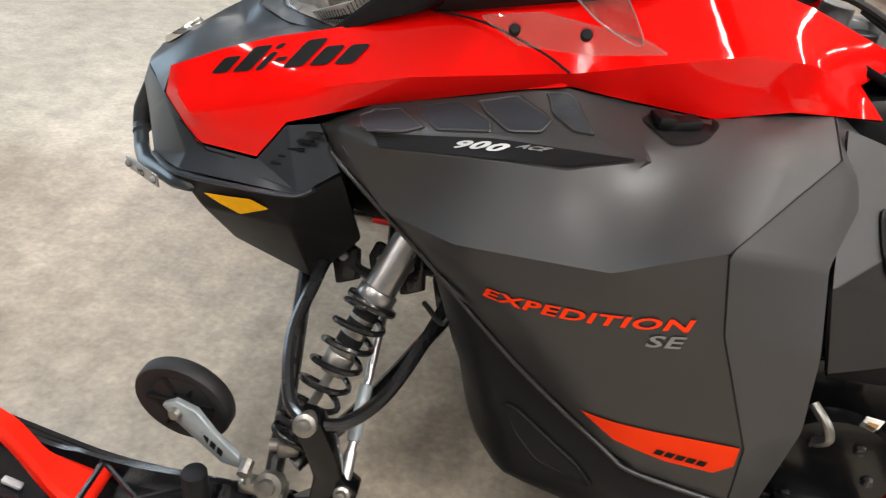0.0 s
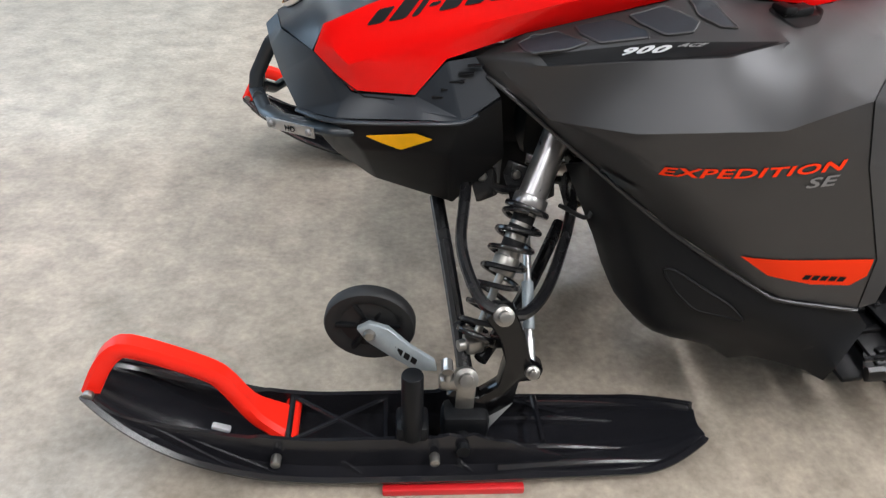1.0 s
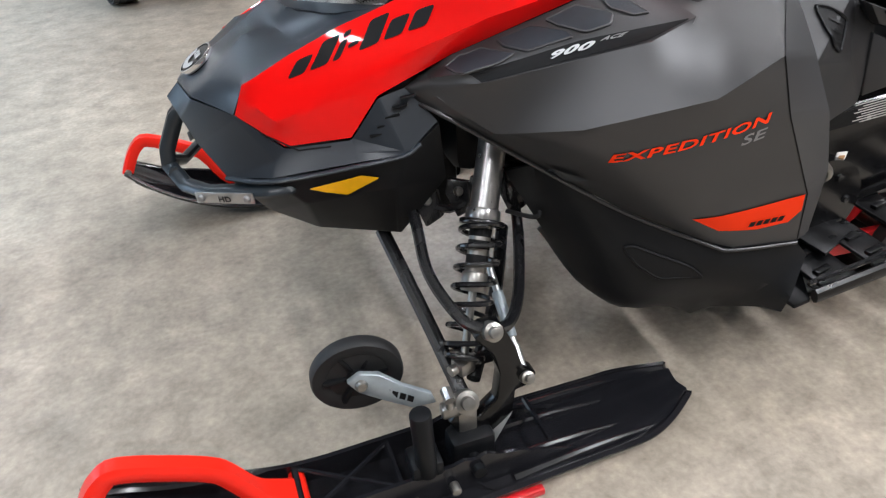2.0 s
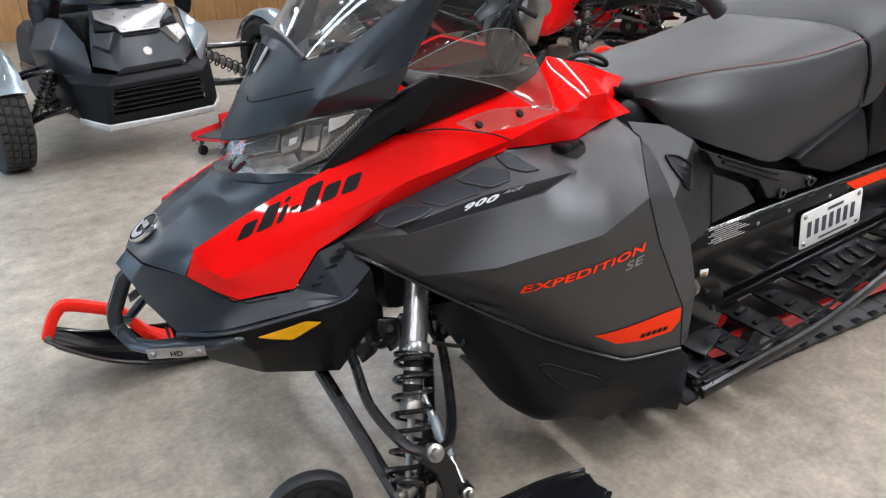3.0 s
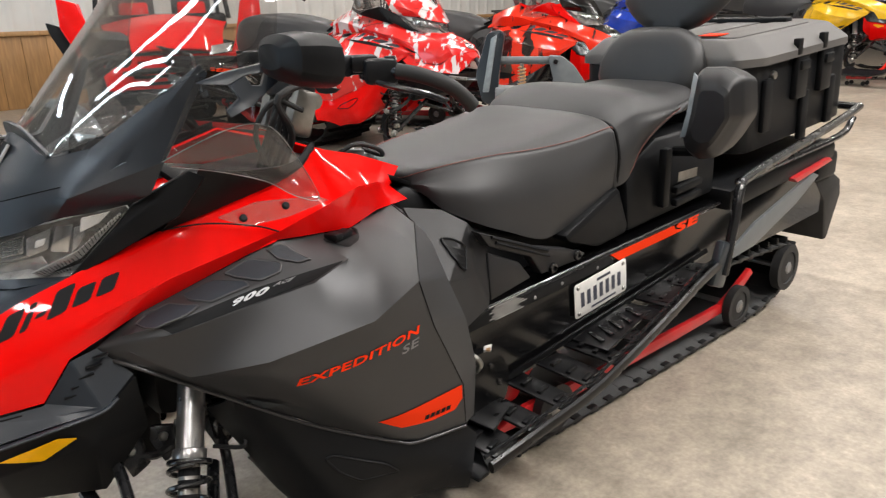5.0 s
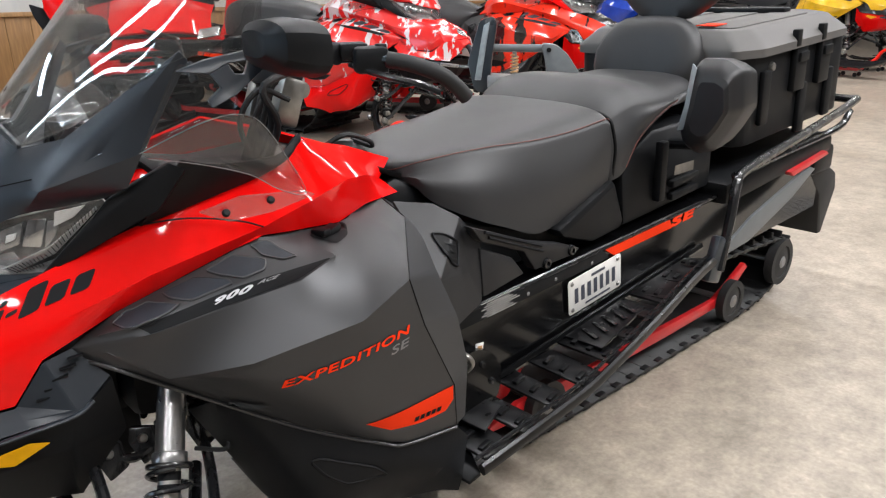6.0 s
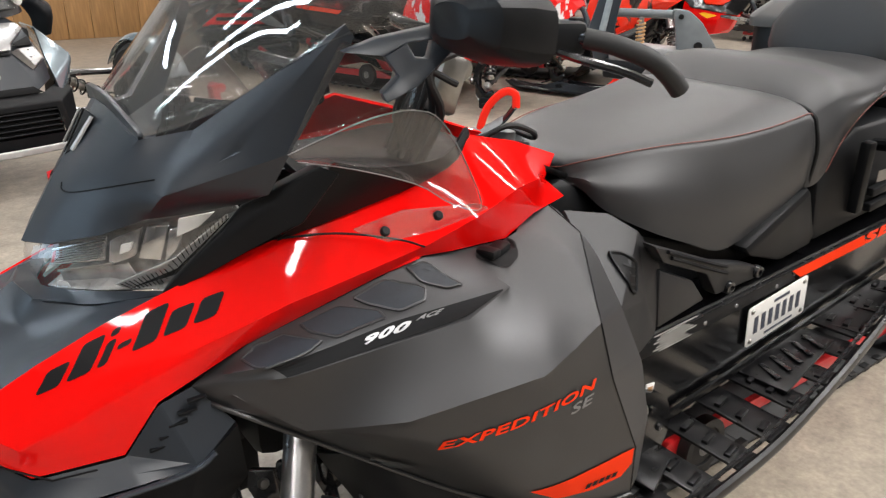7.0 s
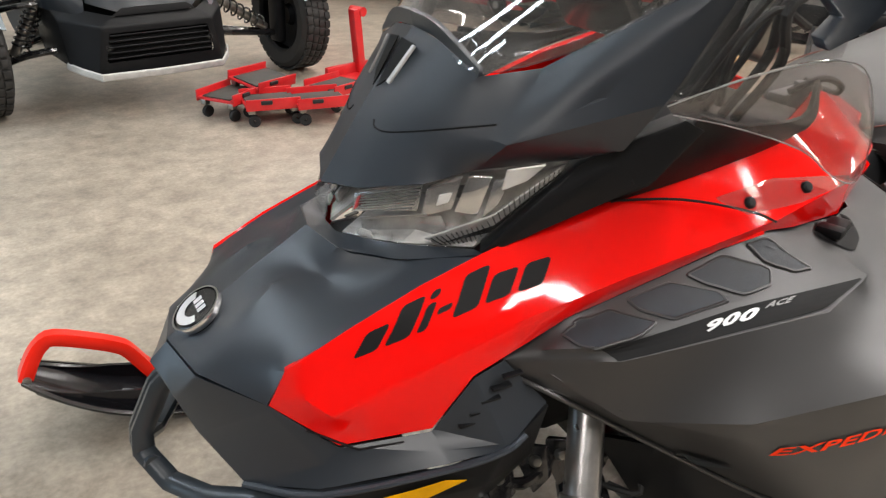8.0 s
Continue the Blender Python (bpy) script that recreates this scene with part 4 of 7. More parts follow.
def cowl(parent, P):
    """Hood, fascia, flank panels, visor and headlight. P names the paints."""
    V = dict(n0=(-0.341, 0, 0.588), rt=(-0.273, -0.136, 0.571), ra=(-0.254, -0.145, 0.612), rb=(-0.186, -0.149, 0.645), rc=(-0.112, -0.150, 0.674), rd=(-0.046, -0.150, 0.693),
             lm=(-0.326, -0.07, 0.584), q0=(-0.238, 0, 0.656), q1=(-0.234, -0.05, 0.656), g1=(-0.247, -0.102, 0.631), q3=(-0.165, -0.118, 0.652), h0=(-0.178, 0, 0.692), h1=(-0.165, -0.06, 0.688), h2=(-0.10, -0.105, 0.682), hm=(-0.188, -0.05, 0.662))
    pair("hood", thick(soft(V, ["n0 lm q1 q0", "lm g1 q1", "lm rt ra g1", "ra rb q3 g1", "q1 g1 q3 hm", "q0 q1 hm h1 h0", "hm q3 h2 h1", "q3 rb rc h2", "h2 rc rd"], ("hm q3 h2", "lm q1 hm h1"), 3, 5), 0.006), P["hood"], parent, "", 25)
    F = dict(n0=(-0.363, 0, 0.564), k0=(-0.342, 0, 0.584), k1=(-0.3265, -0.071, 0.580), rt=(-0.272, -0.1365, 0.566), fm=(-0.349, -0.05, 0.546), fn=(-0.334, -0.072, 0.511), f0=(-0.29, 0, 0.5), b0=(-0.213, -0.1725, 0.521), b1=(-0.12, -0.199, 0.5275), b2=(-0.077, -0.2065, 0.586), b3=(-0.036, -0.2, 0.592),
             f1=(-0.303, -0.126, 0.474), s1=(-0.238, -0.182, 0.484), s2=(-0.115, -0.229, 0.506), s3=(-0.055, -0.238, 0.512), k=(0.0, -0.233, 0.548), m1=(-0.23, -0.172, 0.505), m2=(-0.118, -0.217, 0.515))
    pair("fascia", thick(cage(F, ["k0 k1 fm n0", "k1 rt fn fm", "rt m1 f1 fn", "n0 fm f0", "fm fn f0", "fn f1 f0", "rt b0 m1", "b0 b1 m2 m1", "m1 m2 s2 s1", "f1 m1 s1", "b1 b2 s3 m2", "m2 s3 s2", "b2 b3 k s3"], 0.003, 2), 0.005), P["hood"], parent, "", 25)
    pair("fascia_seam", tube([(-0.2415, -0.159, 0.545), (-0.195, -0.182, 0.5195), (-0.15, -0.195, 0.522)], 0.0012, 6, 3, True), M["ink"], parent)
    G = dict(a0=(-0.302, 0, 0.470), a1=(-0.299, -0.122, 0.466), a2=(-0.236, -0.186, 0.476), a3=(-0.115, -0.231, 0.498), a4=(-0.055, -0.24, 0.505), a5=(0.002, -0.234, 0.543),
             c0=(-0.265, 0, 0.378), c1=(-0.25, -0.08, 0.377), c2=(-0.18, -0.136, 0.357), c3=(-0.056, -0.163, 0.331), e=(-0.066, -0.226, 0.452), k=(0.022, -0.19, 0.43), z0=(-0.24, 0, 0.352), z1=(-0.05, 0, 0.316), y=(-0.2, -0.196, 0.44))
    pan_l, pan_r = pair("belly_pan", thick(cage(G, ["a0 a1 c1 c0", "a1 a2 y c2 c1", "a2 a3 e y", "a3 a4 e", "y e c3 c2", "a4 a5 k e", "e k c3", "c0 c1 c2 z0", "c2 c3 z1 z0"], 0.005, 3), 0.006), P["lower"], parent, "", 25)
    pair("shelf_lip", tube([(-0.302, -0.126, 0.471), (-0.238, -0.186, 0.480), (-0.115, -0.233, 0.502), (-0.055, -0.242, 0.509), (-0.03, -0.242, 0.522)], 0.005, 8, 4, flat=0.7), P["hood"], parent)
    R = dict(rt=(-0.271, -0.135, 0.569), ra=(-0.254, -0.146, 0.614), rb=(-0.186, -0.150, 0.647), rc=(-0.112, -0.151, 0.676), rd=(-0.046, -0.151, 0.695), re=(0.03, -0.164, 0.723), rf=(0.09, -0.186, 0.747), rg=(0.17, -0.206, 0.774), rh=(0.28, -0.222, 0.803), ri=(0.376, -0.192, 0.837), rj=(0.50, -0.145, 0.802), rk=(0.636, -0.100, 0.751),
             x0=(-0.240, -0.163, 0.583), x1=(-0.218, -0.176, 0.563), x2=(-0.045, -0.206, 0.638), x3=(0.077, -0.243, 0.685), x4=(0.255, -0.271, 0.728), x5=(0.336, -0.274, 0.752), x6=(0.43, -0.245, 0.767), x7=(0.50, -0.207, 0.757), x8=(0.588, -0.128, 0.722),
             l0=(-0.213, -0.1735, 0.5255), l1=(-0.12, -0.1995, 0.532), l2=(-0.077, -0.2065, 0.590), l3=(0.03, -0.213, 0.633), l4=(0.246, -0.258, 0.710), l5=(0.30, -0.26, 0.706), l6=(0.41, -0.24, 0.693), l7=(0.50, -0.2, 0.701), l8=(0.622, -0.142, 0.690))
    red = soft(R, ["rt ra x0", "rt x0 x1 l0", "ra rb x0", "x0 rb x2 x1", "rb rc rd x2", "rd re x3 x2", "re rf x3", "rf rg x4 x3", "rg rh x5 x4", "rh ri x6 x5", "ri rj x7 x6", "rj rk x8 x7", "x1 x2 l2 l1 l0", "x2 x3 l3 l2", "x3 x4 l4 l3", "x4 x5 x6 l6 l5 l4", "x6 x7 l7 l6", "x7 x8 l8 l7"], ("x0 x1 x2 x3 x4 x5 x6 x7 x8",))
    panel, other = pair("side_cowl", thick(red, 0.006), P["flank"], parent, P["flank_label"], 25)
    pair("cowl_seam", tube([(0.085, -0.187, 0.7475), (0.15, -0.228, 0.7535), (0.215, -0.262, 0.742), (0.248, -0.273, 0.728)], 0.0014, 6, 4), M["ink"], parent)
    vent = join(*[box((-0.085 + 0.012 * k, -0.2135 - 0.001 * k, 0.536 + 0.0125 * k), (0.022, 0.008, 0.003), 0.001, ry=-8, rz=-10) for k in range(5)])
    pair("cowl_vent", vent, M["black"], parent)
    W = dict(p0=(-0.159, 0, 0.741), p1=(-0.138, -0.058, 0.751), p2=(-0.09, -0.113, 0.768), p3=(-0.045, -0.136, 0.784), p4=(-0.003, -0.146, 0.785), p5=(0.055, -0.172, 0.793), p6=(0.075, -0.212, 0.812),
             m0=(-0.102, 0, 0.829), m1=(-0.093, -0.05, 0.826), m2=(-0.08, -0.092, 0.82), c0=(-0.03, -0.164, 0.816), c1=(0.045, -0.198, 0.862), t0=(-0.048, 0, 0.900), t1=(-0.044, -0.05, 0.894), t2=(-0.033, -0.112, 0.870), t3=(0.022, -0.140, 0.880), w=(0.152, -0.267, 0.998), w2=(0.162, -0.268, 0.985), r1=(0.094, -0.236, 0.862))
    visor = soft(W, ["t0 t1 m1 m0", "m0 m1 p1 p0", "t1 t2 m2 m1", "m1 m2 p2 p1", "t2 t3 c0 m2", "m2 c0 p3 p2", "t3 w c1 c0", "c0 c1 r1", "c0 r1 p6 p4 p3", "p4 p6 p5", "c1 w w2 r1"], ("t3 c0 p3", "c0 c1 w", "c0 r1", "t2 t3 w"), 3, 4)
    vis_l, vis_r = pair("visor", thick(visor, 0.006), P["hood"], parent, "", 25)
    for s, shell in ((1, vis_l), (-1, vis_r)):
        part("visor_seam", bead([(-0.5, s * y, z) for y, z in ((-0.0278, 0.812), (-0.035, 0.806), (-0.0508, 0.8055), (-0.0773, 0.8115), (-0.1443, 0.831))], shell, (1, 0, 0), 0.0011), M["ink"], shell)
    # dark of the slot is put in as a flat black piece
    pair("visor_slot", slab([(-0.092, -0.004, 0.839), (-0.062, -0.004, 0.889), (-0.059, -0.028, 0.886), (-0.082, -0.018, 0.852)], (-0.0015, 0, 0.0008)), M["ink"], parent, "narrow black slot")
    pair("slot_edge", slab([(-0.088, -0.022, 0.848), (-0.0615, -0.030, 0.886), (-0.0605, -0.034, 0.885), (-0.0865, -0.0255, 0.846)], (-0.0025, 0, 0.0014), 0.0008), M["satin"], parent)
    lip = loft([[W["t0"], W["t1"], W["t2"]], [(W[k][0] - 0.004, W[k][1], W[k][2] + 0.016) for k in ("t0", "t1")] + [(W["t2"][0], W["t2"][1], W["t2"][2] + 0.008)]], 4, 1)
    pair("visor_lip", thick(lip, 0.006), P["hood"], parent)
    pillar = slab([(0.056, -0.17, 0.79), (0.13, -0.232, 0.842), (0.152, -0.24, 0.83), (0.11, -0.222, 0.772), (0.05, -0.182, 0.735), (-0.03, -0.152, 0.692), (-0.044, -0.148, 0.694), (0.03, -0.165, 0.762)], (0.02, 0.03, 0), 0.004)
    pair("visor_pillar", pillar, P["lower"], parent)
    inner = loft([[(0.09, -0.19, 0.745), (0.12, -0.215, 0.79), (0.145, -0.238, 0.845)], [(0.19, -0.22, 0.775), (0.2, -0.238, 0.805), (0.2, -0.25, 0.832)], [(0.3, -0.232, 0.805), (0.31, -0.24, 0.815), (0.3, -0.24, 0.828)], [(0.372, -0.2, 0.836), (0.372, -0.2, 0.842), (0.37, -0.198, 0.85)]], 4, 4)
    pair("inner_cowl", thick(inner, 0.006), P["lower"], parent)
    pair("cowl_bolt", spin([(0, -0.004), (0.007, -0.003), (0.009, 0.002), (0.009, 0.008)], (0.098, -0.208, 0.778), (-0.2, 0.9, -0.3), 12), M["black"], parent)
    # headlight
    LENS = [[(-0.150, -0.026, 0.740), (-0.123, -0.062, 0.753), (-0.082, -0.1, 0.768), (-0.012, -0.14, 0.782), (0.052, -0.164, 0.790)],
                 [(-0.158, -0.024, 0.712), (-0.134, -0.06, 0.721), (-0.1, -0.1, 0.732), (-0.028, -0.138, 0.735), (0.048, -0.164, 0.782)],
                 [(-0.149, -0.02, 0.685), (-0.134, -0.052, 0.689), (-0.107, -0.088, 0.692), (-0.036, -0.124, 0.687), (0.043, -0.162, 0.774)]]
    lens = loft(LENS, 4, 4, su=True)
    a, b = pair("headlight_lens", thick(lens, 0.002), M["lens"], parent, "clear headlight lens")
    a.visible_shadow = b.visible_shadow = False
    bowl = loft([[(-0.13, -0.02, 0.742), (-0.1, -0.052, 0.752), (-0.062, -0.085, 0.765), (0.0, -0.118, 0.778), (0.055, -0.154, 0.788)],
                 [(-0.085, -0.015, 0.72), (-0.06, -0.045, 0.725), (-0.03, -0.07, 0.73), (0.02, -0.098, 0.745), (0.06, -0.15, 0.78)],
                 [(-0.143, -0.018, 0.684), (-0.128, -0.049, 0.687), (-0.1, -0.082, 0.690), (-0.03, -0.117, 0.686), (0.048, -0.156, 0.772)]], 4, 4, su=True, sv=True)
    pair("headlight_bowl", thick(bowl, 0.004), M["lamp_body"], parent, "", 10)
    cols = [[Vector(p) for p in r] for r in LENS]

    def inlens(u, v, d):
        """A spot d behind the lens: u along it, v downwards."""
        k = min(3, int(u * 4))
        row = [r[k].lerp(r[k + 1], u * 4 - k) for r in cols]
        p = row[0].lerp(row[1], v * 2) if v < 0.5 else row[1].lerp(row[2], v * 2 - 1)
        return p + Vector((0.62, 0.76, 0.0)) * d

    def facet(name, uv, d, deep, material):
        pair(name, slab([inlens(u, v, d) for u, v in uv], (deep * 0.62, deep * 0.76, 0), 0.0012), material, parent)
    facet("light_pipe", [(0.12, 0.2), (0.5, 0.16), (0.52, 0.55), (0.14, 0.56)], 0.014, 0.006, M["reflector"])
    for k in range(7):
        pair("pipe_rib", tube([inlens(0.14, 0.24 + 0.047 * k, 0.012), inlens(0.32, 0.22 + 0.047 * k, 0.012), inlens(0.5, 0.2 + 0.047 * k, 0.012)], 0.0008, 5, 2), M["alloy"], parent)
    facet("pipe_tip", [(0.15, 0.26), (0.175, 0.22), (0.18, 0.46), (0.155, 0.5)], 0.010, 0.003, M["rail_red"])
    facet("lamp_module", [(0.52, 0.22), (0.62, 0.12), (0.63, 0.5), (0.54, 0.62)], 0.010, 0.014, M["reflector"])
    facet("lamp_module", [(0.64, 0.1), (0.72, 0.14), (0.72, 0.6), (0.64, 0.55)], 0.012, 0.01, M["chrome"])
    facet("lamp_module", [(0.73, 0.18), (0.79, 0.2), (0.78, 0.5), (0.74, 0.62)], 0.008, 0.01, M["reflector"])
    facet("lamp_module", [(0.76, 0.05), (0.91, 0.1), (0.86, 0.32), (0.77, 0.3)], 0.004, 0.006, M["white"])
    facet("lamp_module", [(0.57, 0.3), (0.61, 0.28), (0.61, 0.4), (0.575, 0.44)], 0.006, 0.006, M["white"])
    facet("lamp_strut", [(0.2, 0.64), (0.55, 0.56), (0.56, 0.6), (0.22, 0.69)], 0.008, 0.004, M["alloy"])
    facet("lamp_shelf", [(0.2, 0.72), (0.6, 0.62), (0.66, 0.94), (0.22, 0.92)], 0.014, 0.004, M["lamp_body"])
    # bright glint low in the lens, painted as a white facet
    facet("lamp_glint", [(0.19, 0.9), (0.24, 0.82), (0.3, 0.86), (0.33, 0.98), (0.2, 0.98)], 0.003, 0.002, M["white"])
    facet("rib_bed", [(0.575, 0.9), (0.78, 0.62), (0.97, 0.34), (0.985, 0.72), (0.8, 0.86), (0.63, 0.985)], 0.003, 0.003, M["satin"])
    facet("lamp_bezel", [(0.62, 0.992), (0.8, 0.87), (0.988, 0.73), (0.995, 0.92), (0.8, 0.975)], 0.0025, 0.003, M["gloss"])
    for k in range(26):
        f = k / 25
        pair("lens_rib", tube([inlens(0.6 + 0.37 * f, 0.88 - 0.5 * f, 0.0015), inlens(0.645 + 0.335 * f, 0.97 - 0.25 * f, 0.0015)], 0.0006, 5, 1, True), M["gloss"], parent)
    pair("headlight_sill", thick(loft([[(-0.150, 0, 0.686), (-0.1485, -0.02, 0.686), (-0.1335, -0.052, 0.690), (-0.1065, -0.088, 0.693), (-0.0355, -0.125, 0.688)], [(-0.176, 0, 0.690), (-0.166, -0.055, 0.687), (-0.135, -0.085, 0.685), (-0.105, -0.107, 0.683), (-0.035, -0.15, 0.694)]], 4, 3), 0.004), P["hood"], parent)
    part("bucket", box((0.03, 0, 0.76), (0.14, 0.17, 0.08), 0.02), M["black"], parent)
    # big flank panel
    S = dict(s1=(-0.036, -0.197, 0.591), t0=(-0.012, -0.198, 0.606), t1=(0.03, -0.213, 0.633), t2=(0.246, -0.257, 0.707), t3=(0.40, -0.245, 0.693), t4=(0.533, -0.136, 0.697), t5=(0.557, -0.156, 0.700),
             l0=(-0.004, -0.22, 0.608), l1=(0.045, -0.262, 0.622), lt=(0.338, -0.337, 0.674), b0=(-0.002, -0.226, 0.598), b1=(0.056, -0.275, 0.609), b2=(0.262, -0.349, 0.656), lm=(0.19, -0.301, 0.6575), bm=(0.159, -0.314, 0.634),
             c0=(0.0, -0.232, 0.585), c1=(0.065, -0.284, 0.535), c2=(0.16, -0.366, 0.556), cb=(0.316, -0.431, 0.596), c3=(0.365, -0.430, 0.619), pk=(0.413, -0.424, 0.635),
             n1=(0.378, -0.325, 0.656), h0=(0.435, -0.235, 0.696), h1=(0.497, -0.298, 0.685), ra=(0.548, -0.252, 0.675),
             e0=(-0.024, -0.204, 0.573), e1=(0.003, -0.234, 0.562), e2=(0.13, -0.282, 0.474), e3=(0.252, -0.340, 0.396), e4=(0.37, -0.395, 0.340), e5=(0.405, -0.413, 0.332), e6=(0.505, -0.432, 0.331),
             d2=(0.2, -0.389, 0.514), d3=(0.33, -0.426, 0.52), d4=(0.432, -0.436, 0.553), o1=(0.327, -0.421, 0.40), o2=(0.493, -0.440, 0.42))
    flank = soft(S, ["s1 t0 l0 b0", "t0 t1 l1 l0", "t1 t2 lm l1", "t2 lt lm", "l0 l1 b1 b0", "l1 lm bm b1", "lm lt b2 bm", "s1 b0 c0 e0", "b0 b1 c1 c0", "b1 bm b2 cb c2 c1", "b2 lt n1 cb", "cb n1 c3", "n1 pk c3", "t2 t3 lt", "t3 h0 n1 lt", "n1 h0 h1 pk", "h0 t4 t5 ra h1", "h1 ra pk", "c0 c1 e1", "c0 e1 e0", "c1 c2 d2", "c2 cb d3 d2", "cb c3 pk d4 d3", "c1 d2 e2 e1", "d2 o1 e3 e2", "d2 d3 o1", "d3 d4 o2 o1", "o1 o2 e6 e5 e4", "o1 e4 e3"], ("l0 l1 lm lt", "b0 b1 bm b2 lt", "c0 c1 c2 cb c3 pk", "s1 t0 t1 t2 t3"), 4, 18)
    fl, fr = pair("flank_panel", thick(flank, 0.007), P["side"], parent, "satin charcoal side panel", 25)
    Q = dict(t5=S["t5"], ra=S["ra"], pk=S["pk"], d4=S["d4"], o2=S["o2"], e6=S["e6"], r0=(0.60, -0.15, 0.672), r1=(0.592, -0.24, 0.64), r2=(0.535, -0.352, 0.6), r3=(0.545, -0.395, 0.52), r4=(0.555, -0.41, 0.43), r5=(0.545, -0.412, 0.325))
    ret = cage(Q, ["t5 ra r1 r0", "ra pk r2 r1", "pk d4 r3 r2", "d4 o2 r4 r3", "o2 e6 r5 r4"], 0.008, 3)
    bmesh.ops.translate(ret, vec=(0.002, 0.001, -0.001), verts=ret.verts)
    pair("flank_return", thick(ret, 0.005), P["side"], parent, "", 25)
    pair("flank_seam", tube([tuple(Vector(S[k]) + Vector((0.001, -0.0005, 0.0005))) for k in ("t5", "ra", "pk", "d4", "o2", "e6")], 0.0009, 6, 4, True), M["black"], parent)
    T = dict(e2=S["e2"], ef=(0.2, -0.316, 0.430), e3=S["e3"], e4=S["e4"], e5=S["e5"], e6=S["e6"], u1=(0.168, -0.236, 0.325), u2=(0.2, -0.29, 0.236), u3=(0.273, -0.32, 0.178), u4=(0.387, -0.362, 0.168), f2=(0.224, -0.352, 0.316), f3=(0.268, -0.368, 0.214), m1=(0.352, -0.403, 0.295), m2=(0.45, -0.438, 0.27), ta=(0.49, -0.463, 0.246), tb=(0.486, -0.456, 0.213), r5=(0.53, -0.435, 0.30),
             z1=(0.2, -0.15, 0.265), z2=(0.3, -0.18, 0.195), z3=(0.42, -0.2, 0.18), z4=(0.49, -0.25, 0.195), w1=(0.12, -0.19, 0.42))
    T = {k: tuple(Vector(v) + Vector((0, 0.0015, -0.003))) if k.startswith("e") else v for k, v in T.items()}
    low = soft(T, ["e2 ef f2 u1", "e2 u1 w1", "u1 f2 f3 u2", "u2 f3 u3", "ef e3 m1 f2", "e3 e4 m1", "f2 m1 f3", "f3 m1 u4 u3", "e4 e5 m2 m1", "e5 e6 r5 m2", "m1 m2 u4", "m2 r5 ta", "m2 ta tb u4", "u2 u3 z2 z1", "u3 u4 z3 z2", "u4 tb z4 z3", "u1 u2 z1"], ("m2 u4",), 3, 4)
    lw, lr = pair("lower_flank", thick(low, 0.006), P["lower_side"], parent, "", 25)
    pair("flank_crease", tube([tuple(Vector(S[k]) + Vector((0, -0.002, -0.003))) for k in ("e0", "e1", "e2", "e3", "e4", "e5", "e6")], 0.003, 8, 4), P["side"], parent)
    # decals laid onto the flank
    for s, ob, lo in ((-1, fl, lw), (1, fr, lr)):
        way = (0, -s, 0)
        put = lambda bm, nm, mt, lab="", tgt=ob, lift=0.0016: part(nm, onto(bm, tgt, way, lift), mt, tgt, lab)

        def line(a, b, up):
            a, b, up = Vector(a), Vector(b), Vector(up)
            if s > 0:
                a, b = b, a
            d = b - a
            return d.length, lambda u, v: Vector(((a + d.normalized() * u + up * v).x, 0.5 * s, (a + d.normalized() * u + up * v).z))
        if P.get("words"):
            w, pl = line((0.199, 0, 0.502), (0.404, 0, 0.550), (0.0, 0, 1))
            put(lettering("EXPEDITION", w, pl, 0.14, 0.56, 0.026), "name_decal", M["orange"], "orange-red lettering")
            w, pl = line((0.366, 0, 0.519), (0.402, 0, 0.528), (0, 0, 1))
            put(lettering("SE", w, pl, 0.14, 0.6, 0.02), "trim_decal", M["grey_ink"])
        flat = lambda u, v: Vector((u, 0.5 * s, v))
        put(sheet2d([(0.330, 0.396), (0.490, 0.421), (0.493, 0.392), (0.478, 0.372), (0.43, 0.366), (0.372, 0.371)], flat), "patch_decal", M["orange"] if P.get("words") else M["black"])
        if P.get("words"):
            for k in range(5):
                put(sheet2d([(0.414 + 0.011 * k, 0.374 + 0.0009 * k), (0.4225 + 0.011 * k, 0.3745 + 0.0009 * k), (0.4245 + 0.011 * k, 0.3835 + 0.0009 * k), (0.416 + 0.011 * k, 0.383 + 0.0009 * k)], flat), "mark_bar", M["ink"], lift=0.0028)
        fy = lambda p: Vector((p.x, p.y * -s, p.z))
        run = lambda a, m, b, u: Vector(S[a]).lerp(Vector(S[m]), u * 2) if u < 0.5 else Vector(S[m]).lerp(Vector(S[b]), u * 2 - 1)
        strip = lambda u, v: fy(run("l1", "lm", "lt", u).lerp(run("b1", "bm", "b2", u), v))
        put(sheet2d([(-0.02, 0.12), (0.965, 0.05), (0.985, 0.12), (0.97, 0.96), (0.1, 0.98), (-0.01, 0.98)], strip, 0.05), "band_decal", M["ink"], "matt black strip", ob, 0.0014)
        deck = lambda u, v: fy(Vector(S["t1"]).lerp(Vector(S["t2"]), u).lerp(run("l1", "lm", "lt", u), 0.1 + 0.85 * v))
        if P.get("words"):
            for word, u0, u1, v0, v1, mt in (("900", 0.37, 0.59, 0.66, 0.02, M["silver_ink"]), ("ACE", 0.61, 0.715, 0.36, -0.02, M["grey_ink"])):
                lay = (lambda u, v: strip(u0 + u * (u1 - u0), v0 + v * (v1 - v0))) if s < 0 else (lambda u, v: strip(u1 - u * (u1 - u0), v0 + v * (v1 - v0)))
                put(lettering(word, 1.0, lay, 0.08, 1.35 if word == "900" else 1.5, 0.04), "size_decal", mt, "silver number 900" if word == "900" else "", ob, 0.0026)
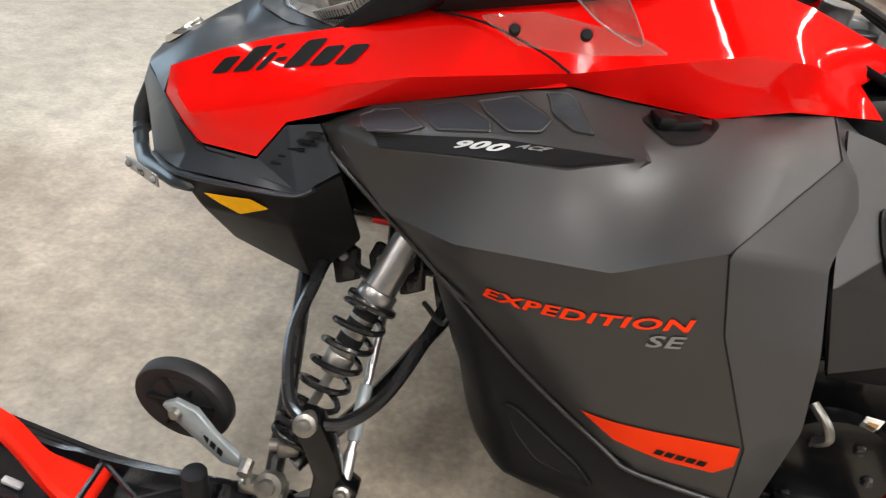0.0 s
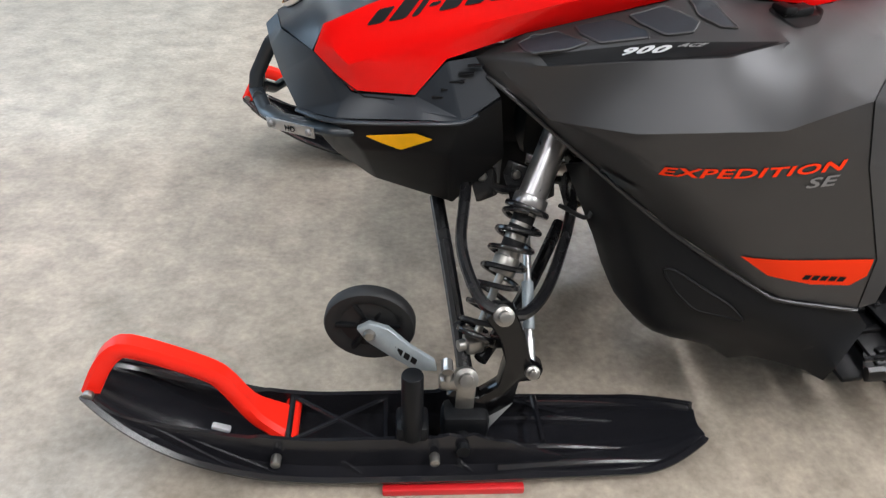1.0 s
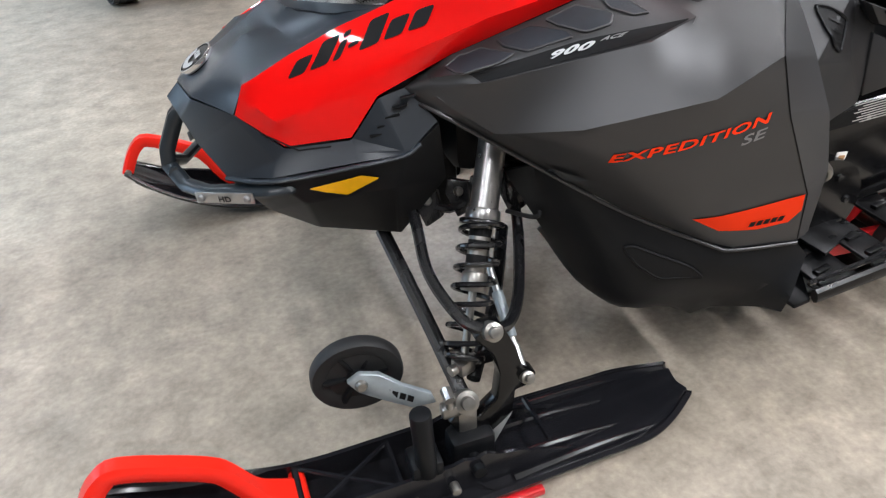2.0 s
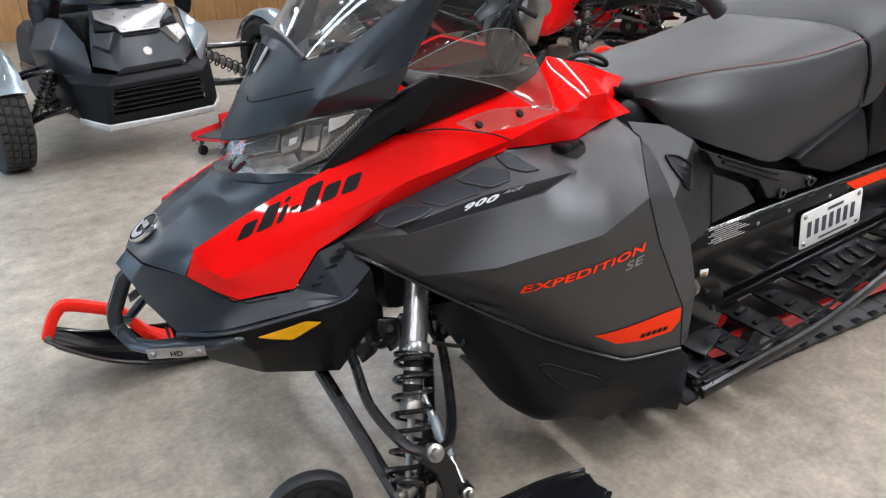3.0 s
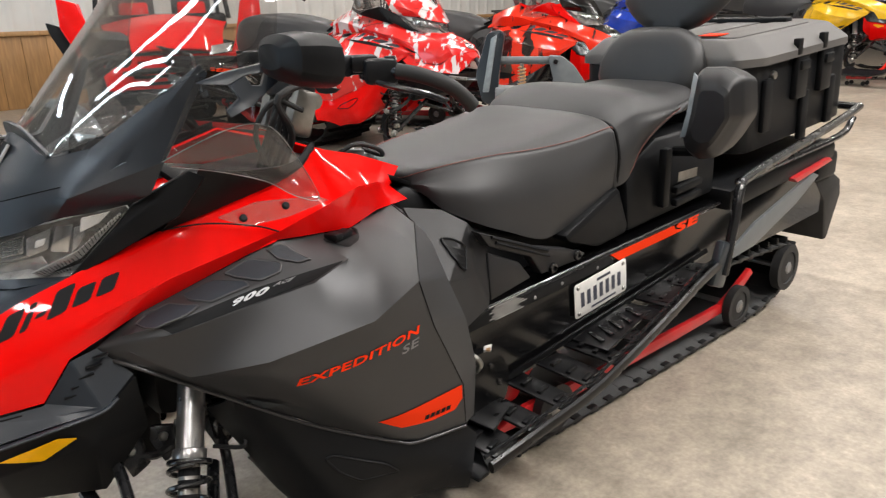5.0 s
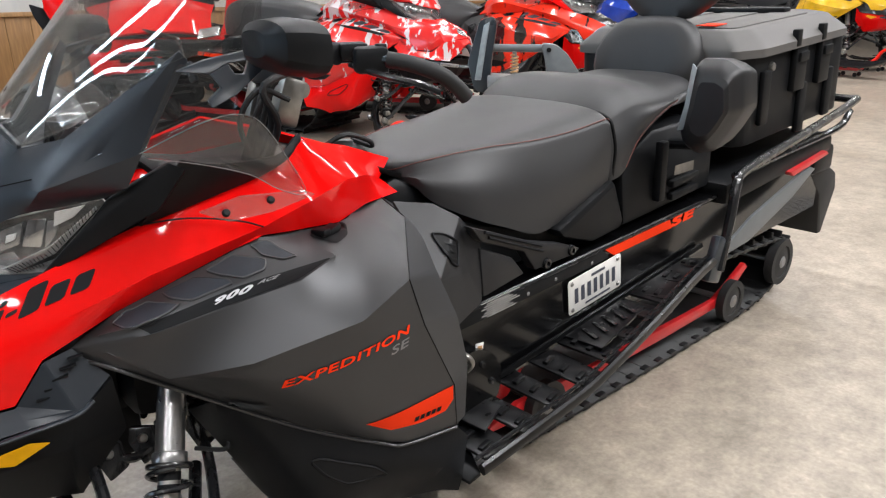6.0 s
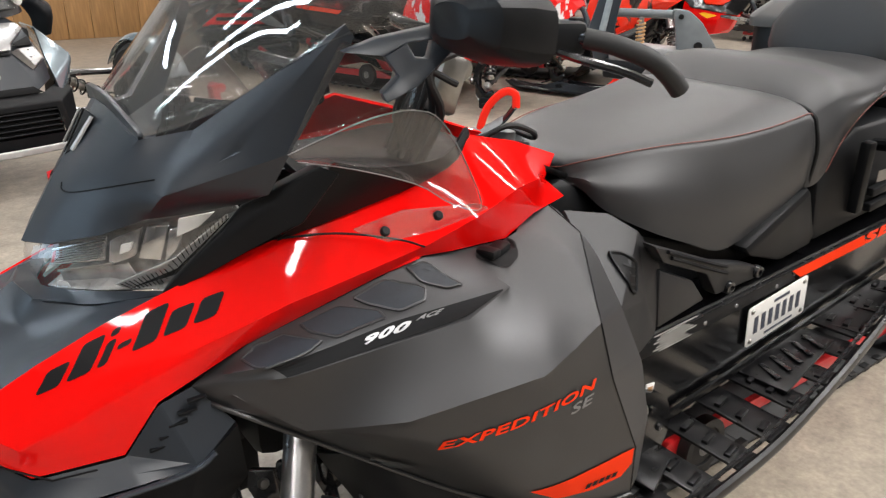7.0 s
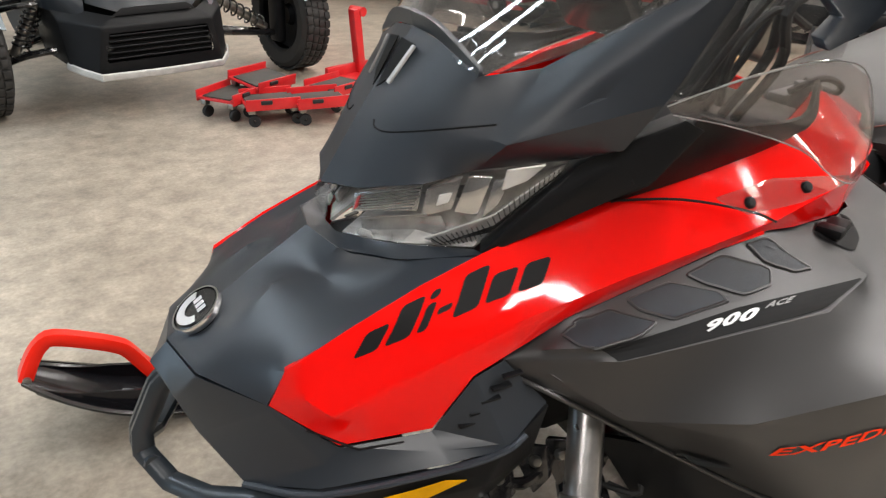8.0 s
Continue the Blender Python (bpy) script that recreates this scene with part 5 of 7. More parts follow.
        for hexa in ([(-0.09, 0.1), (0.0, 0.02), (0.15, 0.03), (0.215, 0.74), (0.12, 0.92), (-0.06, 0.86)], [(0.255, -0.02), (0.46, 0.0), (0.515, 0.55), (0.485, 0.8), (0.27, 0.82), (0.235, 0.3)], [(0.55, 0.0), (0.75, -0.05), (0.79, 0.36), (0.79, 0.44), (0.685, 0.73), (0.56, 0.78), (0.54, 0.3)], [(0.885, -0.05), (0.98, 0.0), (0.99, 0.08), (0.925, 0.6), (0.85, 0.6), (0.83, 0.3)]):
            hexa = rounded(hexa, 0.03, 3)
            part("intake_grille", cling(sheet2d(hexa, deck, 0.025), ob, (0, s, 1), 0.002), M["grille"], ob, "blue-grey intake mesh")
            ring = bmesh.new()
            for i, p in enumerate(hexa):
                q = hexa[(i + 1) % len(hexa)]
                for f in (0, 0.34, 0.67):
                    ring.verts.new(deck(p[0] + (q[0] - p[0]) * f, p[1] + (q[1] - p[1]) * f))
            pts = [v.co.copy() for v in cling(ring, ob, (0, s, 1), 0.001).verts]
            ring.free()
            part("intake_rim", tube(pts, 0.0019, 6, 1, True, closed=True), P["side"], ob)
        slot = [(0.248, 0.338), (0.262, 0.340), (0.345, 0.302), (0.368, 0.280), (0.30, 0.283), (0.268, 0.308)]
        bm = sheet2d(rounded(slot, 0.006), flat)
        put(bm, "slot_panel", P["lower_side"], "", lo, 0.003)
        flat_ring = onto_ring(slot, lo, way, s)
        part("slot_groove", flat_ring, M["ink"], lo)
        badge = sheet2d([(0.134, 0.466), (0.15, 0.476), (0.195, 0.462), (0.176, 0.452), (0.148, 0.452)], flat)
        put(badge, "flank_clip", M["bumper"], "", ob, 0.004)
        # side name: plain slanted blocks
        blocks = [(0.0, 0.025, 0.0, 1), (0.0325, 0.059, 0, 1.45), (0.066, 0.077, 0, 1), (0.066, 0.077, 1.15, 1.45), (0.083, 0.099, 0.42, 0.66), (0.105, 0.134, 0, 1.45), (0.1415, 0.169, 0, 1), (0.1765, 0.203, 0, 1)]
        cob = panel if s < 0 else other
        for u0, u1, v0, v1 in blocks if P.get("words") else ():
            a0, dx, up = Vector((-0.1916, 0.5 * s, 0.6181)), Vector((0.955, 0, 0.28)), Vector((0.0185, 0, 0.0229))
            sl = lambda u, v: a0 + dx * u + up * (v / 0.035)
            qu = rounded([(u0, v0 * 0.035), (u1, v0 * 0.035), (u1, v1 * 0.035), (u0, v1 * 0.035)], 0.006, 3)
            part("name_block", onto(sheet2d(qu, sl, 0.01), cob, way, 0.0016), M["ink"], cob, "bold black block decal")
    # knob, front tip, side light
    for s, ob in ((-1, fl), (1, fr)):
        # the recess round the latch is only a black sheet, its shade painted
        well = sheet2d(rounded([(0.328, 0.272), (0.36, 0.245), (0.40, 0.238), (0.418, 0.25), (0.40, 0.28), (0.362, 0.3)], 0.01, 3), lambda u, v: Vector((u, v * s, 0.9)), 0.015)
        part("latch_well", onto(well, ob, (0, 0, -1), 0.0016), M["ink"], ob)
        part("panel_latch", join(box((0.368, 0.266 * s, 0.691), (0.05, 0.024, 0.012), 0.004, rz=-18 * s, ry=-8), box((0.352, 0.272 * s, 0.696), (0.02, 0.03, 0.012), 0.004, rz=-18 * s)), M["black"], parent)
    for s, pan in ((-1, pan_l), (1, pan_r)):
        lens_y = sheet2d(rounded([(-0.1925, 0.467), (-0.1177, 0.4855), (-0.0915, 0.477), (-0.1385, 0.450)], 0.004, 3), lambda u, v: Vector((u, 0.5 * s, v)), 0.02)
        part("side_reflector", onto(lens_y, pan, (0, -s, 0), 0.003), M["yellow"], pan, "amber side reflector")
    # rear flank with the window
    B = dict(a=(0.565, -0.2, 0.692), b=(0.655, -0.212, 0.672), c=(0.692, -0.248, 0.634), d=(0.732, -0.268, 0.586), e=(0.716, -0.289, 0.464), f=(0.6, -0.325, 0.45), g=(0.572, -0.33, 0.57), h=(0.69, -0.276, 0.54))
    flanks = pair("rear_flank", thick(cage(B, ["a b c g", "c d h", "c h g", "d e h", "g h e f"], 0.006, 3), 0.006), M["flank_grey"], parent, "", 25)
    hole = [(0.604, 0.632), (0.632, 0.625), (0.661, 0.606), (0.641, 0.563), (0.616, 0.58), (0.607, 0.6)]
    for s, ob in zip((-1, 1), flanks):
        # flat black sheet stands in for the dark inside of the hole
        part("flank_vent", onto(sheet2d(rounded(hole, 0.006, 3), lambda u, v: Vector((u, 0.5 * s, v)), 0.02), ob, (0, -s, 0), 0.0015), M["ink"], ob, "flat black patch for the dark of a six-sided opening")
        part("vent_rim", onto_ring(hole, ob, (0, -s, 0), s), M["black"], ob)
        for k in range(3):
            part("vent_louvre", onto(sheet2d([(0.612 + 0.004 * k, 0.588 + 0.012 * k), (0.64 + 0.004 * k, 0.576 + 0.012 * k), (0.641 + 0.004 * k, 0.579 + 0.012 * k), (0.613 + 0.004 * k, 0.591 + 0.012 * k)], lambda u, v: Vector((u, 0.5 * s, v))), ob, (0, -s, 0), 0.003), M["black"], ob)
    pair("flank_inset", slab([(0.724, -0.276, 0.577), (0.819, -0.28, 0.532), (0.85, -0.288, 0.49), (0.72, -0.29, 0.472)], (0, 0.02, 0), 0.005), M["flank_grey"], parent)


def bead(line, target, way, r):
    """A thin round bead along a line, laid onto a surface."""
    bm = bmesh.new()
    fine = smooth_line(line, 8)
    for p in fine:
        bm.verts.new(p)
    onto(bm, target, way, 0.0)
    pts = [v.co.copy() for v in bm.verts]
    bm.free()
    return tube(pts, r, 6, 1, True)


def onto_ring(poly, target, way, s):
    """A thin round bead along an outline, laid onto a surface."""
    from mathutils.bvhtree import BVHTree
    tree = BVHTree.FromPolygons([v.co.copy() for v in target.data.vertices], [tuple(p.vertices) for p in target.data.polygons])
    w = Vector(way)
    pts = []
    line = rounded(poly, 0.008, 3)
    for i, p in enumerate(line):
        q = line[(i + 1) % len(line)]
        for t in (0, 0.33, 0.66):
            c = Vector((p[0] + (q[0] - p[0]) * t, 0.5 * s, p[1] + (q[1] - p[1]) * t))
            hit, nor, _, _ = tree.ray_cast(c, w, 0.6)
            if hit is not None:
                pts.append(hit + (nor if nor.dot(w) < 0 else -nor) * 0.002)
    return tube(pts, 0.0028, 6, 1, True, closed=True)


def front_bumper(parent):
    pair("bumper_tube", tube([(-0.336, -0.006, 0.550), (-0.357, -0.006, 0.532), (-0.383, -0.006, 0.480), (-0.386, -0.01, 0.456), (-0.366, -0.048, 0.434), (-0.335, -0.095, 0.439), (-0.29, -0.135, 0.450), (-0.245, -0.176, 0.462), (-0.218, -0.186, 0.466), (-0.2, -0.175, 0.47)], 0.0086, 10, 5, True, flat=1.45), M["bumper"], parent)
    part("bumper_cross", tube([(-0.379, -0.03, 0.449), (-0.382, 0, 0.447), (-0.379, 0.03, 0.449)], 0.010, 10, 3), M["bumper"], parent)
    a, b = Vector((-0.343, -0.104, 0.444)), Vector((-0.262, -0.167, 0.456))
    d = (b - a).normalized()
    out = Vector((d.y, -d.x, 0)).normalized()
    up = d.cross(out) * -1
    for s in (-1, 1):
        mm = lambda v: Vector((v.x, v.y * -s, v.z))
        o = mm(out)
        c = [mm(a + out * 0.0135 + up * k) for k in (-0.009, 0.009)] + [mm(b + out * 0.0135 + up * k) for k in (0.009, -0.009)]
        pl = part("bumper_plate", slab(c, o * 0.003, 0.001), M["alloy"], parent, "brushed badge plate")
        for t in (0.1, 0.9):
            part("screw", spin([(0, 0.005), (0.004, 0.0045), (0.006, 0.002), (0.006, 0)], mm(a.lerp(b, t) + out * 0.0165), o, 10), M["steelgrey"], pl)
        m0, m1 = (a.lerp(b, 0.4), a.lerp(b, 0.62)) if s < 0 else (a.lerp(b, 0.62), a.lerp(b, 0.4))
        m0, m1 = mm(m0), mm(m1)
        dd = (m1 - m0)
        part("plate_word", lettering("HD", dd.length, lambda u, v: m0 + dd.normalized() * u + up * (v - 0.0055) + o * 0.0175, 0.0, 0.85, 0.02), M["ink"], pl)
    part("nose_grille", join(*[box((-0.27, 0, 0.47 + 0.02 * k), (0.03, 0.1, 0.006), 0.002) for k in range(4)]), M["black"], parent)
    # round nose badge
    c, ax = Vector((-0.304, 0, 0.6125)), Vector((-0.55, 0, 0.83))
    bd = part("nose_badge", spin([(0, 0.006), (0.026, 0.006), (0.029, 0.004), (0.030, 0.0), (0.030, -0.006)], c, ax, 32), M["gloss"], parent, "round black and silver badge")
    part("badge_rim", spin([(0.0285, 0.0065), (0.0305, 0.0065), (0.0315, 0.002), (0.031, -0.002)], c, ax, 32), M["chrome"], bd)
    axn = ax.normalized()
    e1 = Vector((0, 1, 0))
    e2 = axn.cross(e1)
    arc = [(0.024 * math.cos(t), 0.024 * math.sin(t)) for t in np.linspace(-0.4, 2.9, 16)] + [(0.013 * math.cos(t), 0.013 * math.sin(t)) for t in np.linspace(2.9, -0.4, 16)]
    part("badge_arc", sheet2d(arc, lambda u, v: c + e1 * u + e2 * v + axn * 0.0075, 1), M["silver_ink"], bd)
    for k in range(3):
        part("mark_bar", sheet2d([(-0.014 + 0.009 * k, -0.012), (-0.007 + 0.009 * k, -0.012), (-0.007 + 0.009 * k, -0.001), (-0.014 + 0.009 * k, -0.001)], lambda u, v: c + e1 * u + e2 * v + axn * 0.0075, 1), M["silver_ink"], bd)


def glazing(parent):
    ws = loft([[(-0.046, 0, 0.898), (-0.042, -0.05, 0.891), (-0.033, -0.112, 0.874), (0.032, -0.178, 0.905), (0.095, -0.225, 0.952), (0.16, -0.272, 0.99), (0.25, -0.302, 0.992)],
               [(0.04, 0, 0.99), (0.044, -0.06, 0.985), (0.058, -0.125, 0.978), (0.105, -0.195, 0.99), (0.155, -0.245, 1.015), (0.21, -0.28, 1.03), (0.26, -0.303, 1.03)],
               [(0.14, 0, 1.10), (0.143, -0.065, 1.095), (0.155, -0.135, 1.09), (0.185, -0.2, 1.09), (0.22, -0.245, 1.1), (0.25, -0.275, 1.1), (0.275, -0.29, 1.1)],
               [(0.23, 0, 1.22), (0.232, -0.06, 1.218), (0.24, -0.12, 1.212), (0.255, -0.17, 1.205), (0.275, -0.205, 1.2), (0.29, -0.225, 1.195), (0.3, -0.235, 1.19)]], 4, 5)
    full = ws
    m = mirrored(ws)
    me = bpy.data.meshes.new("tmp")
    m.to_mesh(me)
    full.from_mesh(me)
    bpy.data.meshes.remove(me)
    m.free()
    bmesh.ops.remove_doubles(full, verts=full.verts, dist=1e-4)
    w = part("windshield", thick(full, 0.003), M["wind"], parent, "tall clear tinted windshield")
    w.visible_shadow = False
    sheet = [[(0.086, -0.246, 0.864), (0.12, -0.268, 0.883), (0.16, -0.302, 0.905), (0.195, -0.328, 0.914), (0.226, -0.337, 0.9)],
             [(0.092, -0.246, 0.859), (0.14, -0.278, 0.863), (0.195, -0.315, 0.866), (0.237, -0.336, 0.858), (0.268, -0.332, 0.84)],
             [(0.098, -0.245, 0.854), (0.155, -0.27, 0.842), (0.22, -0.298, 0.82), (0.265, -0.306, 0.79), (0.308, -0.308, 0.777)]]
    d = loft(sheet, 4, 4)
    rim = [(x, y - 0.001, z) for x, y, z in sheet[0]] + [sheet[1][4]] + sheet[2][::-1]
    # pale bead added along the sheet's rim to imitate its edge glint
    pair("deflector_edge", tube(rim, 0.0007, 6, 4), M["steelgrey"], parent, "pale bead drawn as the glint on the deflector's cut edge")
    for o in pair("wind_deflector", thick(d, 0.003), M["defl"], parent, "smoked clear wind deflector"):
        o.visible_shadow = False
    quarter = loft([[(0.086, -0.246, 0.866), (0.12, -0.268, 0.885), (0.16, -0.302, 0.907), (0.195, -0.328, 0.916)],
                    [(0.118, -0.254, 0.925), (0.142, -0.274, 0.93), (0.172, -0.302, 0.937), (0.2, -0.328, 0.94)],
                    [(0.148, -0.264, 0.982), (0.162, -0.28, 0.977), (0.182, -0.305, 0.97), (0.2, -0.326, 0.964)]], 4, 4)
    for o in pair("quarter_window", thick(quarter, 0.003), M["wind"], parent, "clear quarter window beside the windshield"):
        o.visible_shadow = False
    f = slab([(0.15, -0.272, 0.77), (0.21, -0.285, 0.785), (0.31, -0.3, 0.778), (0.335, -0.29, 0.766), (0.26, -0.285, 0.752), (0.19, -0.28, 0.75)], (0, 0.003, 0.002))
    for o in pair("deflector_foot", f, M["defl"], parent):
        o.visible_shadow = False
    for x, y, z in ((0.185, -0.283, 0.766), (0.255, -0.292, 0.774)):
        pair("deflector_screw", spin([(0, 0.003), (0.0045, 0.0026), (0.0062, 0.001), (0.0062, -0.003)], (x, y, z), (0, -0.8, 0.6), 14), M["ink"], parent)


def controls(parent):
    part("steering_post", join(tube([(0.36, 0, 0.72), (0.42, 0, 0.84), (0.45, 0, 0.92)], 0.026, 12, 3), box((0.455, 0, 0.93), (0.06, 0.1, 0.06), 0.01, ry=20)), M["black"], parent)
    part("post_clamp", join(box((0.44, -0.05, 0.88), (0.05, 0.035, 0.09), 0.008, ry=20), box((0.44, 0.05, 0.88), (0.05, 0.035, 0.09), 0.008, ry=20), cyl((0.47, -0.06, 0.9), (0.47, 0.06, 0.9), 0.016)), M["zinc"], parent)
    pair("handlebar", tube([(0.455, 0, 0.95), (0.46, -0.1, 0.958), (0.49, -0.2, 0.966), (0.515, -0.272, 0.962)], 0.011, 12, 5), M["steel_blk"], parent)
    pair("grip", tube([(0.512, -0.265, 0.963), (0.54, -0.295, 0.955), (0.575, -0.325, 0.938), (0.6, -0.338, 0.918), (0.622, -0.344, 0.895)], 0.0138, 14, 5), M["rubber"], parent, "black rubber grip with hooked end")
    pair("switch_block", join(box((0.5, -0.235, 0.962), (0.05, 0.06, 0.045), 0.01, rz=60), box((0.49, -0.2, 0.975), (0.045, 0.05, 0.03), 0.008, rz=60), box((0.515, -0.245, 0.982), (0.018, 0.014, 0.012), 0.003)), M["black"], parent)
    pair("brake_lever", tube([(0.475, -0.21, 0.955), (0.49, -0.27, 0.94), (0.53, -0.32, 0.925), (0.56, -0.345, 0.91)], 0.006, 8, 4), M["steel_blk"], parent)
    part("lever_reservoir", join(box((0.455, -0.17, 0.975), (0.05, 0.06, 0.03), 0.008, rz=15), cyl((0.45, -0.13, 0.965), (0.455, -0.2, 0.968), 0.014)), M["black"], parent)
    for k, (y, b) in enumerate(((-0.06, 0.05), (-0.09, 0.08), (-0.03, 0.03), (-0.11, 0.1))):
        part("cable", tube([(0.47, y - 0.05, 0.96), (0.43 - b, y - 0.06, 0.93), (0.36, y - 0.04, 0.86), (0.35, y, 0.78)], 0.0055 + 0.001 * (k % 2), 8, 5), M["rubber"], parent)
    part("hose_clear", tube([(0.33, -0.1, 0.8), (0.3, -0.13, 0.87), (0.33, -0.15, 0.92), (0.38, -0.16, 0.9)], 0.005, 8, 5), M["rubber"], parent)
    # dash and console
    part("console", thick(loft([[(0.16, -0.17, 0.76), (0.16, -0.1, 0.80), (0.15, 0, 0.82), (0.16, 0.1, 0.80), (0.16, 0.17, 0.76)],
                                [(0.36, -0.17, 0.77), (0.36, -0.1, 0.775), (0.36, 0, 0.78), (0.36, 0.1, 0.775), (0.36, 0.17, 0.77)],
                                [(0.5, -0.15, 0.775), (0.5, -0.08, 0.77), (0.5, 0, 0.77), (0.5, 0.08, 0.77), (0.5, 0.15, 0.775)],
                                [(0.66, -0.11, 0.715), (0.66, -0.06, 0.715), (0.66, 0, 0.715), (0.66, 0.06, 0.715), (0.66, 0.11, 0.715)]], 3, 4), 0.01), M["black"], parent)
    part("gauge", join(box((0.2, 0, 0.905), (0.02, 0.15, 0.07), 0.008, ry=-35)), M["gloss"], parent)
    part("ignition_switch", cyl((0.55, -0.06, 0.75), (0.555, -0.06, 0.795), 0.02, seg=16, bev=0.003), M["greycast"], parent)
    part("filler_cap", cyl((0.6, -0.05, 0.735), (0.6, -0.05, 0.765), 0.017, seg=16, bev=0.002), M["black"], parent)
    part("console_trim", box((0.58, -0.02, 0.765), (0.1, 0.03, 0.02), 0.006, rz=10), M["greycast"], parent)
    part("tether_cord", tube([(0.5, -0.07, 0.79), (0.54, -0.09, 0.81), (0.6, -0.08, 0.79), (0.63, -0.05, 0.77), (0.6, -0.02, 0.785)], 0.005, 8, 5), M["rubber"], parent)
    # mirror on its arm
    for s in (-1, 1):
        arm = join(slab([(0.134, -0.29, 0.973), (0.173, -0.298, 0.986), (0.259, -0.328, 1.003), (0.248, -0.342, 0.981), (0.223, -0.327, 0.984), (0.197, -0.316, 0.981), (0.171, -0.313, 0.969)], (0.006, 0.018, 0.0), 0.002),
                   slab([(0.197, -0.316, 0.981), (0.2, -0.328, 0.967), (0.211, -0.335, 0.966), (0.223, -0.327, 0.984), (0.248, -0.342, 0.981), (0.189, -0.348, 0.942), (0.155, -0.342, 0.927), (0.154, -0.335, 0.936), (0.176, -0.333, 0.951), (0.171, -0.313, 0.969)], (0.006, 0.018, 0.0), 0.002))
        rows = []
        for t, (w, h) in ((0, (0.03, 0.012)), (0.2, (0.058, 0.026)), (0.6, (0.067, 0.033)), (1, (0.064, 0.033))):
            c = Vector((0.197 + 0.075 * t, -0.391 - 0.004 * t, 1.008 - 0.01 * t))
            rows.append([c + Vector((0.02 * math.cos(a) * 0, w * math.cos(a), h * math.copysign(abs(math.sin(a)) ** 0.7, math.sin(a)) + (0.006 if math.sin(a) > 0 else -0.004))) for a in (2 * math.pi * k / 20 for k in range(20))])
        house = grid(rows, closed=True)
        house.verts.ensure_lookup_table()
        house.faces.new([house.verts[k] for k in range(20)])
        house.faces.new([house.verts[60 + k] for k in range(20)])
        bmesh.ops.recalc_face_normals(house, faces=house.faces)
        glassy = spin([(0, 0.001), (0.025, 0.001), (0.026, -0.001)], (0.275, -0.395, 1.0), (1, 0, 0.1), 20)
        bmesh.ops.scale(glassy, vec=(1, 1.9, 1), space=Matrix.Translation((0, 0.395, 0)), verts=glassy.verts)
        for nm, bm, mt in (("mirror_arm", arm, M["hood"]), ("mirror_housing", house, M["black"]), ("mirror_glass", glassy, M["chrome"])):
            if s > 0:
                bmesh.ops.scale(bm, vec=(1, -1, 1), verts=bm.verts)
                bmesh.ops.reverse_faces(bm, faces=bm.faces)
            part(nm, bm, mt, parent)


def seat_rows(data):
    rows = []
    for x, zt, ys, zs, yb, zb in data:
        r = []
        prof = [(0, zt), (ys * 0.5, zt - 0.001), (ys * 0.85, zt - 0.35 * (zt - zs)), (ys, zs), (ys + 0.01 + 0.16 * max(0, yb - ys - 0.03), zs - 0.02), (ys + 0.62 * (yb - ys) + 0.012, (zs + zb) / 2), (yb, zb)]
        for y, z in prof[::-1]:
            r.append((x, -y, z))
        for y, z in prof[1:]:
            r.append((x, y, z))
        rows.append(r)
    return rows


